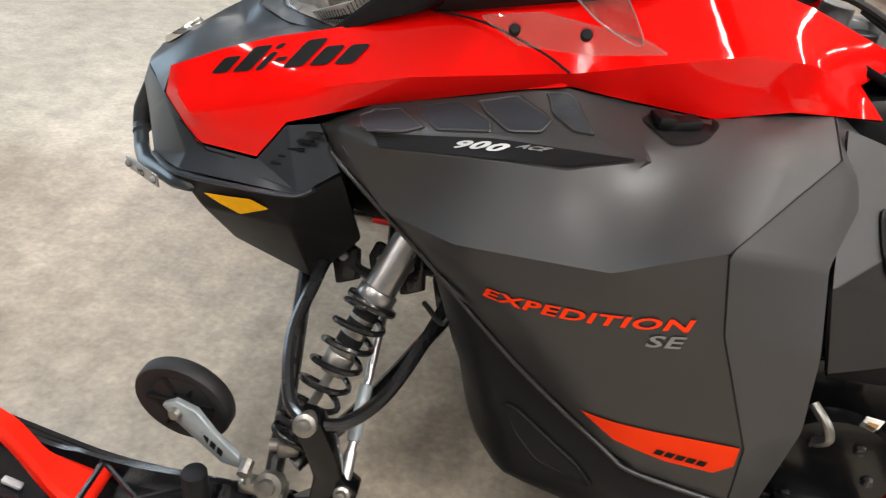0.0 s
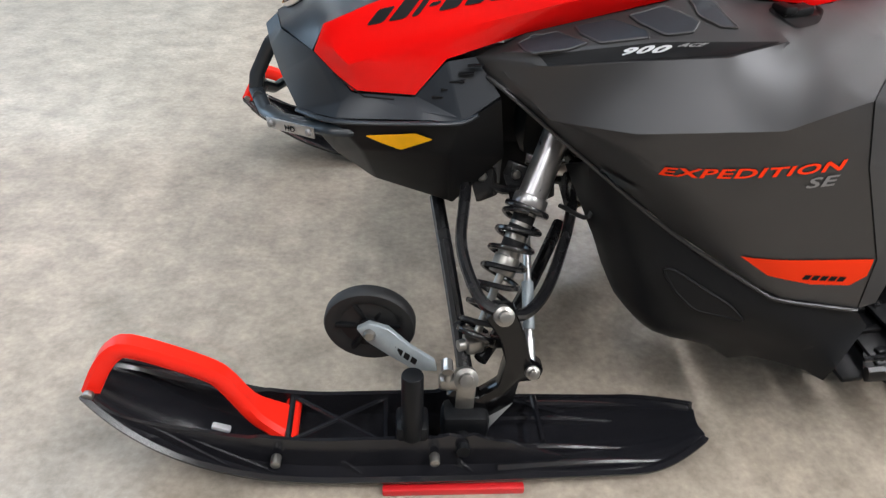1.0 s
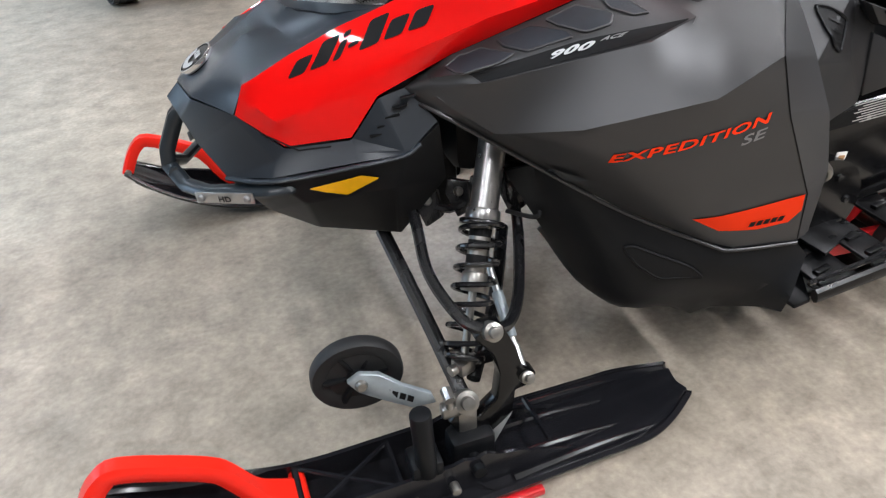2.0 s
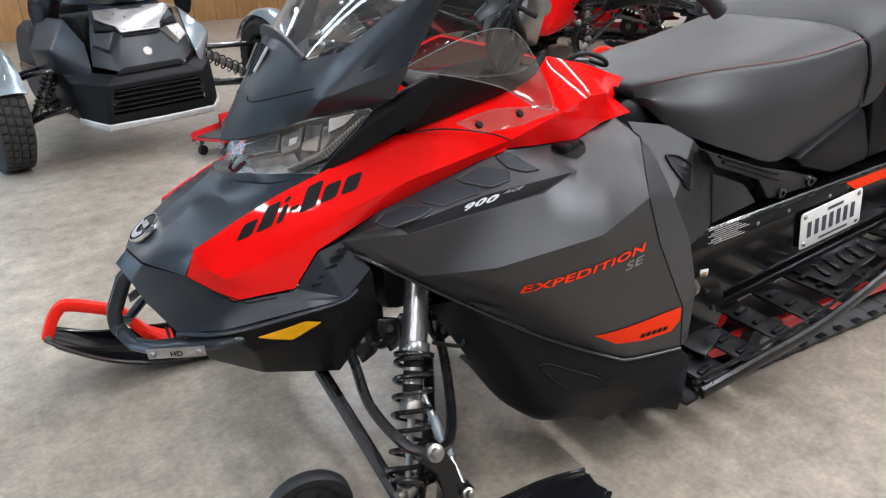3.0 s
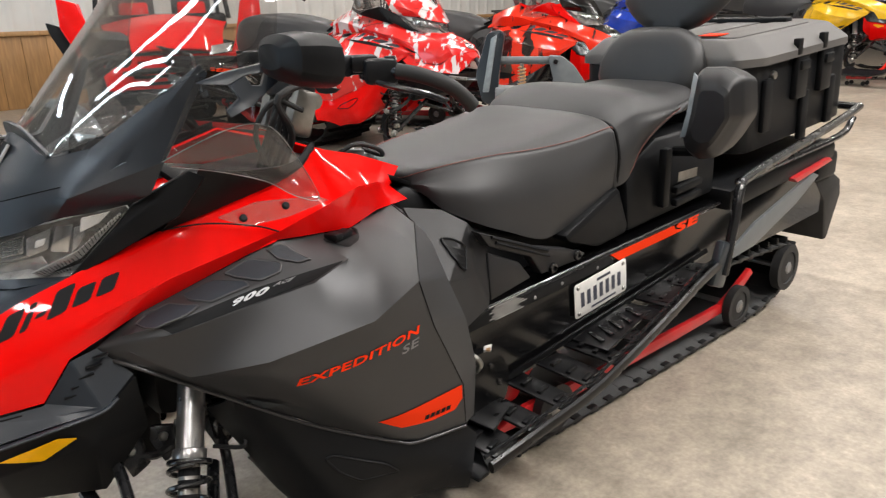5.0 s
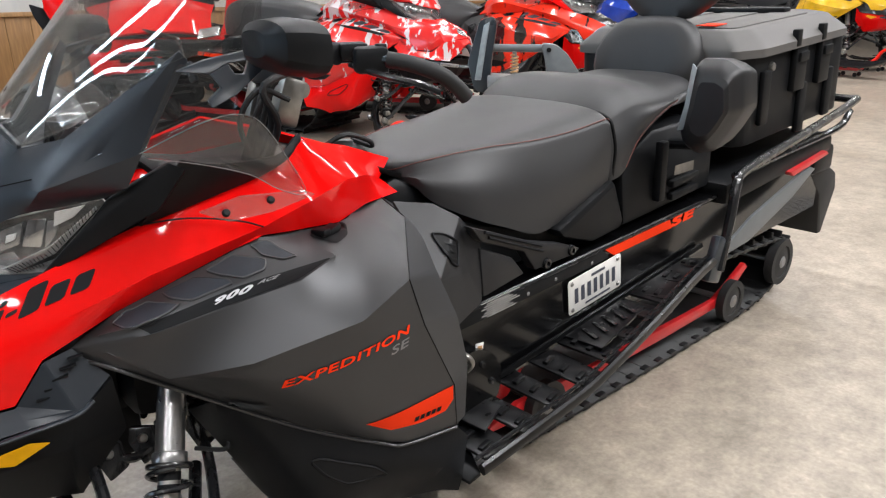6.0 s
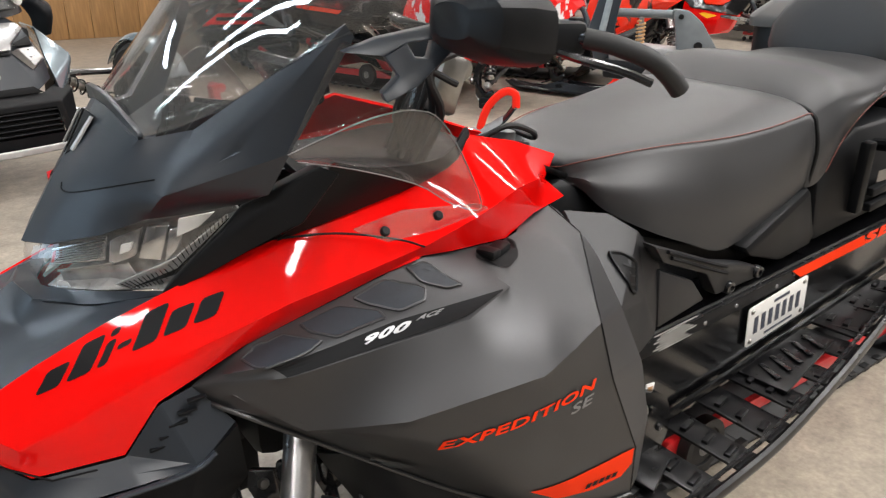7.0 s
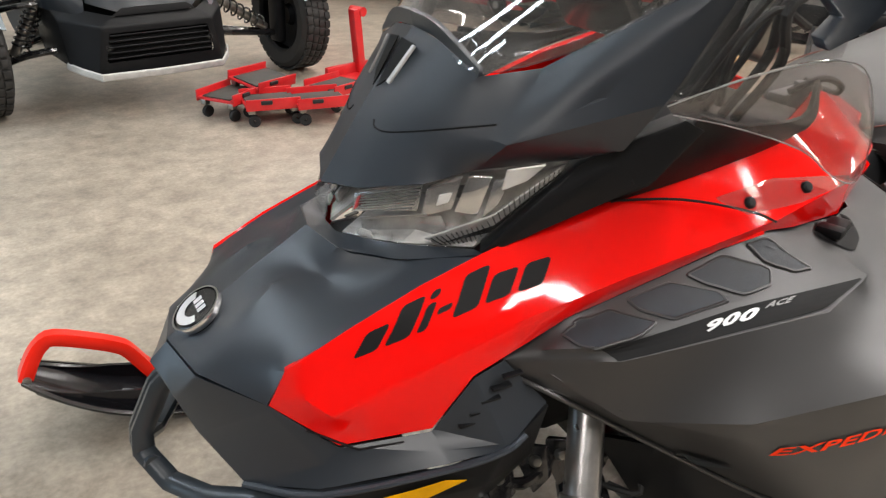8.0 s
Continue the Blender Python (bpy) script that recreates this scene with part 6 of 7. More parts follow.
def seats(parent):
    data = [(0.654, 0.718, 0.05, 0.713, 0.07, 0.702), (0.662, 0.729, 0.085, 0.72, 0.105, 0.696), (0.675, 0.736, 0.102, 0.727, 0.132, 0.688), (0.70, 0.744, 0.122, 0.735, 0.167, 0.655), (0.77, 0.756, 0.152, 0.746, 0.212, 0.615), (0.85, 0.765, 0.178, 0.752, 0.233, 0.582), (0.93, 0.775, 0.198, 0.753, 0.245, 0.552), (1.0, 0.785, 0.21, 0.755, 0.25, 0.56), (1.08, 0.798, 0.221, 0.761, 0.252, 0.585), (1.15, 0.808, 0.229, 0.771, 0.252, 0.61), (1.19, 0.806, 0.234, 0.777, 0.25, 0.623), (1.205, 0.793, 0.233, 0.77, 0.247, 0.628)]
    rows = seat_rows(data)
    bm = loft(rows, 3, 4)
    caps = loft([rows[-1], [(x - 0.02, y * 0.85, z * 0.9 + 0.06) for x, y, z in rows[-1]]], 3, 1)
    part("rider_seat", thick(join(bm, caps), 0.012), M["seat"], parent, "charcoal vinyl rider seat", 50)
    pair("seat_seam", tube([(x, -(ys + 0.003), zs + 0.0015) for x, zt, ys, zs, yb, zb in data], 0.0012, 6, 5), M["stitch"], parent, "thin red seam stitching")
    part("seat_welt", tube([(x + 0.003, y * 1.012, z + 0.002) for x, y, z in rows[-1]], 0.0045, 6, 3), M["ink"], parent, "black welt in the gap between the seats")
    d2 = [(1.165, 0.79, 0.19, 0.75, 0.235, 0.62), (1.21, 0.822, 0.215, 0.775, 0.256, 0.63), (1.257, 0.846, 0.228, 0.795, 0.254, 0.645), (1.304, 0.858, 0.232, 0.808, 0.248, 0.695), (1.378, 0.855, 0.226, 0.806, 0.238, 0.733), (1.47, 0.838, 0.215, 0.805, 0.226, 0.762), (1.58, 0.838, 0.2, 0.806, 0.206, 0.782), (1.66, 0.842, 0.19, 0.81, 0.188, 0.786)]
    rows = seat_rows(d2)
    part("passenger_seat", thick(loft(rows, 3, 4), 0.012), M["seat2"], parent, "charcoal vinyl passenger seat", 50)
    pair("seat_seam", tube([(1.25, -0.262, 0.655), (1.3, -0.258, 0.712), (1.378, -0.246, 0.748), (1.47, -0.234, 0.775), (1.58, -0.214, 0.793)], 0.0009, 6, 5), M["stitch"], parent)

    def pad(x, w, z0, z1, t, lean, taper):
        out = []
        for k in range(24):
            a = 2 * math.pi * k / 24
            c, s_ = math.cos(a), math.sin(a)
            v = math.copysign(abs(s_) ** 0.6, s_)
            out.append((math.copysign(abs(c) ** 0.55, c) * w * (1 - abs(taper) * max(0, v * taper / abs(taper))), v))
        rows = []
        for f, q in ((0.55, 0.0), (0.86, 0.1), (0.98, 0.35), (1.0, 0.6), (0.96, 0.88), (0.7, 1.0)):
            rows.append([(x + t * q + lean * (0.5 + v * 0.5 * f) * (z1 - z0), u * f, (z0 + z1) / 2 + v * f * (z1 - z0) / 2) for u, v in out])
        bm = grid(rows, closed=True)
        bm.verts.ensure_lookup_table()
        bm.faces.new([bm.verts[k] for k in range(24)])
        bm.faces.new([bm.verts[5 * 24 + k] for k in range(24)])
        bmesh.ops.recalc_face_normals(bm, faces=bm.faces)
        return bm
    part("backrest", pad(1.65, 0.182, 0.785, 0.995, 0.07, 0.3, 0.24), M["seat2"], parent, "charcoal padded backrest", 50)
    part("upper_backrest", pad(1.78, 0.178, 0.978, 1.15, 0.07, 0.2, -0.42), M["seat2"], parent, "dark padded upper backrest", 50)
    pair("backrest_post", box((1.81, -0.05, 0.95), (0.02, 0.025, 0.22), 0.006, ry=12), M["black"], parent)
    # black filler added to keep the gap between cowl and seat dark
    part("seat_nose", slab([(0.56, -0.13, 0.6), (0.57, -0.13, 0.7), (0.64, -0.12, 0.715), (0.7, -0.13, 0.68), (0.74, -0.14, 0.6)], (0, 0.26, 0), 0.02), M["black"], parent)
    part("seat_base", join(slab([(0.64, -0.2, 0.47), (0.64, -0.2, 0.66), (0.78, -0.2, 0.6), (0.92, -0.2, 0.56), (1.25, -0.2, 0.6), (1.68, -0.2, 0.72), (1.68, -0.2, 0.47)], (0, 0.4, 0), 0.01)), M["black"], parent)
    pair("storage_door", slab([(0.98, -0.274, 0.553), (1.19, -0.266, 0.63), (1.205, -0.266, 0.628), (1.242, -0.27, 0.525), (1.23, -0.276, 0.505), (1.11, -0.279, 0.497), (1.0, -0.278, 0.532)], (0, 0.06, 0), 0.012), M["black"], parent)
    pair("frame_strut", slab([(0.69, -0.285, 0.63), (0.881, -0.285, 0.553), (0.983, -0.285, 0.525), (1.05, -0.285, 0.498), (1.02, -0.285, 0.488), (0.889, -0.285, 0.486), (0.85, -0.285, 0.538), (0.721, -0.285, 0.591)], (0, 0.03, 0), 0.005), M["flank_grey"], parent, "black frame strut")
    for q in (0, 1):
        pair("strut_rib", tube([(0.725 + 0.012 * q, -0.287, 0.612 - 0.014 * q), (0.862 + 0.006 * q, -0.287, 0.557 - 0.014 * q), (0.905 + 0.004 * q, -0.287, 0.541 - 0.014 * q)], 0.0038, 6, 3), M["black"], parent)
    for x, z in ((0.924, 0.494), (1.013, 0.503)):
        pair("frame_bolt", spin([(0.006, 0.004), (0.006, 0.011), (0.011, 0.010), (0.013, 0.004), (0.013, -0.002)], (x, -0.282, z), (0, -1, 0), 14), M["steel_blk"], parent)
    pair("rear_module", join(slab([(1.255, -0.262, 0.50), (1.255, -0.25, 0.63), (1.31, -0.24, 0.685), (1.4, -0.235, 0.725), (1.62, -0.24, 0.735), (1.68, -0.262, 0.7), (1.68, -0.262, 0.53)], (0, 0.1, 0), 0.012)), M["black"], parent)
    for z in (0.58, 0.545):
        pair("module_fin", box((1.52, -0.268, z), (0.13, 0.02, 0.02), 0.004, ry=-4), M["black"], parent)
    pair("module_post", box((1.4, -0.268, 0.62), (0.03, 0.025, 0.16), 0.006), M["black"], parent)
    pair("warning_label", join(box((1.5, -0.2785, 0.615), (0.095, 0.001, 0.026), 0.0)), M["zinc"], parent)
    # passenger hand guard
    rim = [(-0.335, 0.70), (-0.323, 0.74), (-0.337, 0.80), (-0.35, 0.895), (-0.362, 0.912), (-0.425, 0.915), (-0.466, 0.892), (-0.477, 0.80), (-0.442, 0.735), (-0.413, 0.695), (-0.37, 0.682)]
    rim = [tuple(p) for p in rounded(rim, 0.012, 3)]
    lay = lambda x, k, dy=0.0: [(x, -0.4 + (y + 0.4) * k + dy, 0.8 + (z - 0.8) * k) for y, z in rim]
    g = grid([lay(1.338, 0.55, -0.012), lay(1.346, 0.7, -0.008), lay(1.362, 0.86), lay(1.385, 0.98), lay(1.398, 1.0), lay(1.43, 0.97), lay(1.475, 0.88)], closed=True)
    g.verts.ensure_lookup_table()
    g.faces.new([g.verts[k] for k in range(len(rim))])
    bmesh.ops.recalc_face_normals(g, faces=g.faces)
    part("hand_guard", g, M["flank_grey"], parent, "dark moulded passenger hand guard", 20)
    part("hand_guard_edge", slab([(1.345, -0.352, 0.745), (1.372, -0.320, 0.735), (1.372, -0.335, 0.80), (1.372, -0.347, 0.9), (1.348, -0.372, 0.892), (1.345, -0.362, 0.80)], (0.016, 0.008, 0), 0.003), M["grey_arm"], parent)
    part("guard_stay", tube([(1.39, -0.43, 0.75), (1.44, -0.36, 0.7), (1.47, -0.25, 0.68)], 0.014, 10, 4), M["black"], parent)


def cargo_box(parent_pose):
    t = thing("cargo_box", "black plastic cargo box with grey lid on the rack", "cargo box", m=parent_pose)
    X0, X1, W = 0.0, 0.79, 0.31
    body = slab(rounded([(X0, -W), (X1, -W), (X1, W), (X0, W)], 0.05, 4) and [(p[0], p[1], 0.0) for p in rounded([(X0 + 0.04, -W + 0.02), (X1 - 0.02, -W + 0.02), (X1 - 0.02, W - 0.02), (X0 + 0.04, W - 0.02)], 0.06, 4)], (0, 0, 0.262), 0.006)
    b = part("body", body, M["black"], t)
    ring = [tuple(p) for p in rounded([(X0 + 0.02, -W + 0.04), (X0 + 0.1, -W - 0.005), (X1 - 0.1, -W - 0.005), (X1, -W * 0.6), (X1, W * 0.6), (X1 - 0.1, W + 0.005), (X0 + 0.1, W + 0.005), (X0 + 0.02, W - 0.04)], 0.02, 3)]
    at = lambda k, z: [(0.4 + (x - 0.4) * (0.5 + 0.5 * k), y * k, z) for x, y in ring]
    lid = grid([at(0.9, 0.25), at(1.0, 0.255), at(1.0, 0.278), at(0.97, 0.288), at(0.82, 0.326), at(0.78, 0.33)], closed=True)
    lid.verts.ensure_lookup_table()
    n = len(ring)
    lid.faces.new([lid.verts[k] for k in range(n)])
    lid.faces.new([lid.verts[5 * n + k] for k in range(n)])
    bmesh.ops.recalc_face_normals(lid, faces=lid.faces)
    ld = part("lid", lid, M["lid"], t, "grey moulded lid with raised panels")
    for y in (-0.16, 0.0, 0.16):
        part("lid_panel", slab([(p[0], p[1], 0.328) for p in rounded([(0.1, y - 0.06), (0.6, y - 0.06), (0.64, y), (0.6, y + 0.06), (0.1, y + 0.06)], 0.02, 3)], (0, 0, 0.006), 0.003), M["lid"], ld)
    part("lid_handle", box((0.6, 0, 0.338), (0.05, 0.3, 0.02), 0.006), M["black"], ld)
    for x in (0.32, 0.5):
        part("lid_notch", box((x, -W + 0.002, 0.285), (0.03, 0.02, 0.05), 0.004), M["ink"], ld)
        part("latch", join(box((x + 0.05, -W + 0.012, 0.19), (0.08, 0.025, 0.14), 0.008), box((x + 0.05, -W - 0.002, 0.225), (0.06, 0.014, 0.03), 0.005)), M["black"], t)
    for x, z in ((0.16, 0.13), (0.42, 0.06), (0.62, 0.08)):
        part("side_rib", box((x, -W + 0.014, z), (0.05, 0.02, 0.16), 0.008), M["black"], t)
        part("side_rib", box((x, W - 0.014, z), (0.05, 0.02, 0.16), 0.008), M["black"], t)
    part("lock", spin([(0, 0.012), (0.011, 0.011), (0.014, 0.005), (0.014, -0.005)], (0.2, -W + 0.02, 0.215), (0, -1, 0), 14), M["zinc"], t)
    part("lid_label", slab([(0.1, -0.16, 0.3365), (0.17, -0.16, 0.3365), (0.17, -0.1, 0.3365), (0.1, -0.1, 0.3365)], (0, 0, 0.002)), M["orange"], ld)
    return t


def wheel_dolly():
    """Fold-down roller wheel clamped on the ski."""
    t = thing("ski_roller", "black roller wheel on a grey arm clamped to the ski", "ski wheel", m=pose(-0.182, -0.325, 0))
    c = (0, 0, 0.205)
    w = part("wheel", spin([(0.014, -0.008), (0.046, -0.006), (0.054, -0.011), (0.069, -0.012), (0.0715, -0.008), (0.0715, 0.008), (0.069, 0.012), (0.054, 0.011), (0.046, 0.006), (0.014, 0.008)], c, (0.08, 1, 0.1), 40), M["rubber"], t)
    part("hub", spin([(0, -0.02), (0.014, -0.02), (0.018, -0.014), (0.018, 0.014), (0, 0.016)], c, (0.08, 1, 0.1), 18), M["black"], w)
    for k in range(6):
        a = 2 * math.pi * k / 6
        part("spoke", box((0.034 * math.cos(a), -0.004, 0.205 + 0.034 * math.sin(a)), (0.04, 0.014, 0.008), 0.002, ry=-math.degrees(a)), M["black"], w)
    arm = [(-0.02, -0.028, 0.214), (0.0, -0.028, 0.226), (0.03, -0.03, 0.217), (0.062, -0.045, 0.195), (0.1, -0.06, 0.178), (0.105, -0.062, 0.16), (0.07, -0.05, 0.15), (0.03, -0.035, 0.168), (-0.005, -0.028, 0.19)]
    ar = part("arm", slab(arm, (0, 0.01, 0.0), 0.002), M["grey_arm"], t, "grey steel arm")
    for k in range(5):
        part("mark_bar", slab([(0.022 + 0.011 * k, -0.0325 - 0.0037 * k, 0.2 - 0.0055 * k), (0.030 + 0.011 * k, -0.0352 - 0.0037 * k, 0.196 - 0.0055 * k), (0.027 + 0.011 * k, -0.0345 - 0.0037 * k, 0.185 - 0.0055 * k), (0.019 + 0.011 * k, -0.0318 - 0.0037 * k, 0.189 - 0.0055 * k)], (0, -0.0015, 0)), M["ink"], ar)
    part("axle_cap", spin([(0, 0.008), (0.007, 0.007), (0.01, 0.002), (0.01, -0.004)], (0.0, -0.03, 0.206), (0, -1, 0.1), 12), M["zinc"], ar)
    part("clamp", join(box((0.125, -0.075, 0.152), (0.036, 0.022, 0.022), 0.005), box((0.15, -0.06, 0.112), (0.032, 0.034, 0.05), 0.005)), M["zinc"], t)
    part("clamp_bolt", join(cyl((0.118, -0.09, 0.185), (0.118, -0.07, 0.19), 0.009, seg=8), cyl((0.12, -0.08, 0.16), (0.12, -0.08, 0.19), 0.006)), M["zinc"], t)
    part("handle", join(cyl((0.065, -0.115, 0.205), (0.068, -0.115, 0.075), 0.0165, seg=20, bev=0.003), box((0.068, -0.1, 0.085), (0.05, 0.05, 0.03), 0.006)), M["black"], t, "black cylindrical foot")
    return t


def licence_plate():
    t = thing("licence_plate", "white licence plate with dark characters screwed to the tunnel", "plate", m=pose(1.0, -0.2915, 0.386, 0, -6, 0))
    quad = lambda x0, x1, z0, z1, lean=0.0: slab([(x0, -0.0046, z0), (x1, -0.0046, z0), (x1 + lean, -0.0046, z1), (x0 + lean, -0.0046, z1)], (0, -0.0006, 0))
    base = part("plate", slab([(p[0], -0.002, p[1]) for p in rounded([(-0.002, -0.045), (0.206, -0.045), (0.206, 0.045), (-0.002, 0.045)], 0.01, 4)], (0, -0.002, 0), 0.0006), M["white"], t)
    for k in range(7):
        part("mark_bar", quad(0.02 + 0.0245 * k, 0.033 + 0.0245 * k, -0.02, 0.018), M["plate_ink"], base)
    part("mark_bar", quad(0.085, 0.138, 0.027, 0.034), M["plate_ink"], base)
    part("mark_bar", quad(0.06, 0.158, -0.036, -0.031), M["plate_ink"], base)
    for x in (0.012, 0.192):
        for z in (-0.034, 0.034):
            part("screw", spin([(0, 0.003), (0.004, 0.0025), (0.006, 0.0)], (x, -0.0042, z), (0, -1, 0), 10), M["zinc"], t)
    w = thing("warning_sticker", "small white printed notice on the black tunnel", "sticker", m=pose(0.712, -0.2925, 0.425, 0, -3, 0))
    for k in range(8):
        x0, x1, z = 0.008 * (k * 5 % 3), 0.118 - 0.011 * (k * 7 % 4), 0.036 - 0.0048 * k
        part("text_line", slab([(x0, 0, z), (x1, 0, z), (x1, 0, z - 0.0017), (x0, 0, z - 0.0017)], (0, -0.0006, 0)), M["grey_text"], w)
    return t


PAINT = dict(hood=M["hood"], lower=M["black"], flank=M["red"], side=M["side"], lower_side=M["black"], flank_label="glossy red side cowl", words=True)
sled = thing("snowmobile", "red and charcoal touring snowmobile with tall windshield", "snowmobile", "snowmobiles", m=pose(0, 0, 0))
ski(sled, -0.395, 1.0, -1)
ski(sled, 0.655, -1.0, 1, 0.012)
suspension(sled, 0.66)
tunnel(sled)
drive_parts(sled)
track_and_skid(sled)
cowl(sled, PAINT)
front_bumper(sled)
glazing(sled)
controls(sled)
seats(sled)
cargo_box(pose(1.735, 0, 0.622, 0, -3.5, 0))
wheel_dolly()
licence_plate()


# ---- three-wheeled roadster ----
def roadster():
    t = thing("roadster", "silver and black three-wheeled roadster facing the snowmobile", "trike", m=pose(0.018, 3.173, 0, 0, 0, 14))
    S, K = M["tsilver"], M["black"]
    # faceted nose: bumper frame round the grille, hood, scoops and plate
    B = {}
    for n, s in (("L", -1), ("R", 1)):
        for k, p in dict(a=(0.25, -0.40, 0.412), b=(0.28, -0.395, 0.232), c=(0.365, -0.28, 0.242), d=(0.375, -0.24, 0.43), e=(0.38, -0.12, 0.5), f=(0.29, -0.27, 0.47), m=(0.19, -0.365, 0.45), i=(0.222, -0.401, 0.385), j=(0.25, -0.398, 0.262), o=(0.36, 0.06, 0.25), u=(0.39, 0.06, 0.5)).items():
            B[k + n] = (p[0] * s - 0.008, p[1], p[2])
    part("bumper_shell", thick(cage(B, ["aL aR mR mL", "aR dR fR mR", "aL dL fL mL", "dR eR fR", "dL eL fL", "aR bR cR dR", "aL bL cL dL", "aL aR iR iL", "aR bR jR iR", "aL bL jL iL", "bL bR jR jL", "cR oR uR eR dR", "cL oL uL eL dL"], 0.008, 3), 0.01), K, t, "matt black bumper frame")
    H = {}
    for n, s in (("L", -1), ("R", 1)):
        for k, p in dict(h=(0.165, -0.362, 0.482), l=(0.178, -0.318, 0.546), p=(0.10, -0.302, 0.63), g=(0.262, -0.275, 0.495), r=(0.25, -0.275, 0.59), v=(0.212, -0.225, 0.695), q=(0.185, -0.195, 0.738), x=(0.15, -0.08, 0.79)).items():
            H[k + n] = (p[0] * s - 0.004, p[1], p[2])
    part("hood", thick(cage(H, ["hL hR lR pR pL lL", "hR gR rR lR", "hL gL rL lL", "lR rR vR pR", "lL rL vL pL", "pL pR vR qR qL vL", "qL qR xR xL"], 0.006, 2), 0.008), M["hood"], t, "dark faceted nose cover")
    part("nose_core", box((0, 0.0, 0.52), (0.5, 0.34, 0.4), 0.02), M["ink"], t)
    for s in (-1, 1):
        F = {k: (p[0] * s, p[1], p[2]) for k, p in dict(a=(0.30, -0.1, 0.715), b=(0.415, -0.19, 0.585), c=(0.288, -0.30, 0.418), d=(0.278, -0.288, 0.49), e=(0.266, -0.235, 0.6), f=(0.425, 0.14, 0.56), g=(0.34, 0.16, 0.72), h=(0.40, -0.16, 0.47), i=(0.41, 0.12, 0.45)).items()}
        # left fairing's shade is put into its colour; the right keeps the silver
        part("side_fairing", thick(cage(F, ["a b d e", "b c d", "a g f b", "b h c", "b f i h"], 0.012, 3), 0.008), S if s > 0 else M["hood"], t, "silver-blue side fairing" if s > 0 else "side fairing with its shaded look put in as dark grey")
        lamp = loft([[(s * 0.1, -0.185, 0.805), (s * 0.19, -0.14, 0.815), (s * 0.27, -0.02, 0.85)], [(s * 0.11, -0.165, 0.862), (s * 0.19, -0.125, 0.878), (s * 0.265, -0.03, 0.915)]], 4, 3)
        bmesh.ops.translate(lamp, verts=lamp.verts, vec=(0.03, 0, 0))
        part("headlight", thick(lamp, 0.03), M["greycast"], t, "angular headlight")
        part("headlight_bowl", spin([(0, 0.0), (0.024, 0.006), (0.032, 0.012), (0.034, 0.006)], (s * 0.19 + 0.03, -0.150, 0.85), (s * 0.5, -1, 0.1), 16), M["zinc"], t)
        ln = loft([[(s * 0.095, -0.20, 0.80), (s * 0.195, -0.155, 0.81), (s * 0.28, -0.02, 0.85)], [(s * 0.105, -0.18, 0.865), (s * 0.197, -0.14, 0.882), (s * 0.275, -0.03, 0.92)]], 4, 3)
        bmesh.ops.translate(ln, verts=ln.verts, vec=(0.03, 0, 0))
        part("headlight_lens", thick(ln, 0.003), M["lens"], t)
        P = {k: (p[0] * s - 0.004, p[1], p[2]) for k, p in dict(a=(0.178, -0.322, 0.546), b=(0.248, -0.285, 0.588), c=(0.206, -0.24, 0.69), d=(0.112, -0.288, 0.66), e=(0.10, -0.308, 0.632), A=(0.184, -0.336, 0.566), B=(0.236, -0.306, 0.597), C=(0.216, -0.275, 0.645), D=(0.135, -0.31, 0.645)).items()}
        # left scoop is coloured dark to stand in for shade on it
        part("scoop", cage(P, ["a b B A", "b c C B", "e a A D", "A B C D"], 0.004, 2), M["alloy"] if s > 0 else M["hood"], t, "brushed silver scoop" if s > 0 else "scoop darkened in colour for its shaded side")
        part("scoop_mouth", slab([(s * 0.205 - 0.004, -0.246, 0.688), (s * 0.212 - 0.004, -0.268, 0.652), (s * 0.137 - 0.004, -0.302, 0.652), (s * 0.118 - 0.004, -0.292, 0.664)], (0, -0.004, 0.003), 0.001), M["ink"], t)
        # wheel, tyre with lugs, fender
        c = (0.91 if s > 0 else -0.67, 0.02, 0.30)
        w = part("wheel", spin([(0.19, -0.075), (0.255, -0.085), (0.28, -0.07), (0.29, -0.035), (0.29, 0.035), (0.28, 0.07), (0.255, 0.085), (0.19, 0.075)], c, (1, 0, 0), 40), M["tyre"], t)
        part("rim", spin([(0.0, -0.02 * s), (0.05, -0.03 * s), (0.06, 0.0), (0.18, -0.02 * s), (0.2, 0.075), (0.195, -0.078), (0.18, -0.06)], c, (1, 0, 0), 30), M["black"], w)
        for k in range(40):
            a = 2 * math.pi * k / 40
            for dx, tw in ((-0.054, 18), (-0.018, -18), (0.018, 18), (0.054, -18)):
                part("tread_block", box((c[0] + dx, c[1] + 0.29 * math.cos(a + dx), c[2] + 0.29 * math.sin(a + dx)), (0.031, 0.036, 0.012), 0.003, rx=math.degrees(a + dx) - 90), M["tyre"], w)
        fd = loft([[(c[0] + q, c[1] + 0.325 * math.cos(a), c[2] + (0.325 + dz) * math.sin(a)) for q, dz in ((-0.085, -0.02), (-0.05, 0.008), (0, 0.012), (0.05, 0.008), (0.085, -0.02))] for a in np.linspace(0.5, 2.75, 7)], 2, 2)
        part("fender", thick(fd, 0.006), S, t, "silver front fender")
        part("fender_light", slab([(c[0] - 0.03, c[1] - 0.27, c[2] + 0.16), (c[0] + 0.03, c[1] - 0.27, c[2] + 0.16), (c[0] + 0.03, c[1] - 0.19, c[2] + 0.275), (c[0] - 0.03, c[1] - 0.19, c[2] + 0.275)], (0, -0.02, 0.012), 0.004), M["lens"], t)
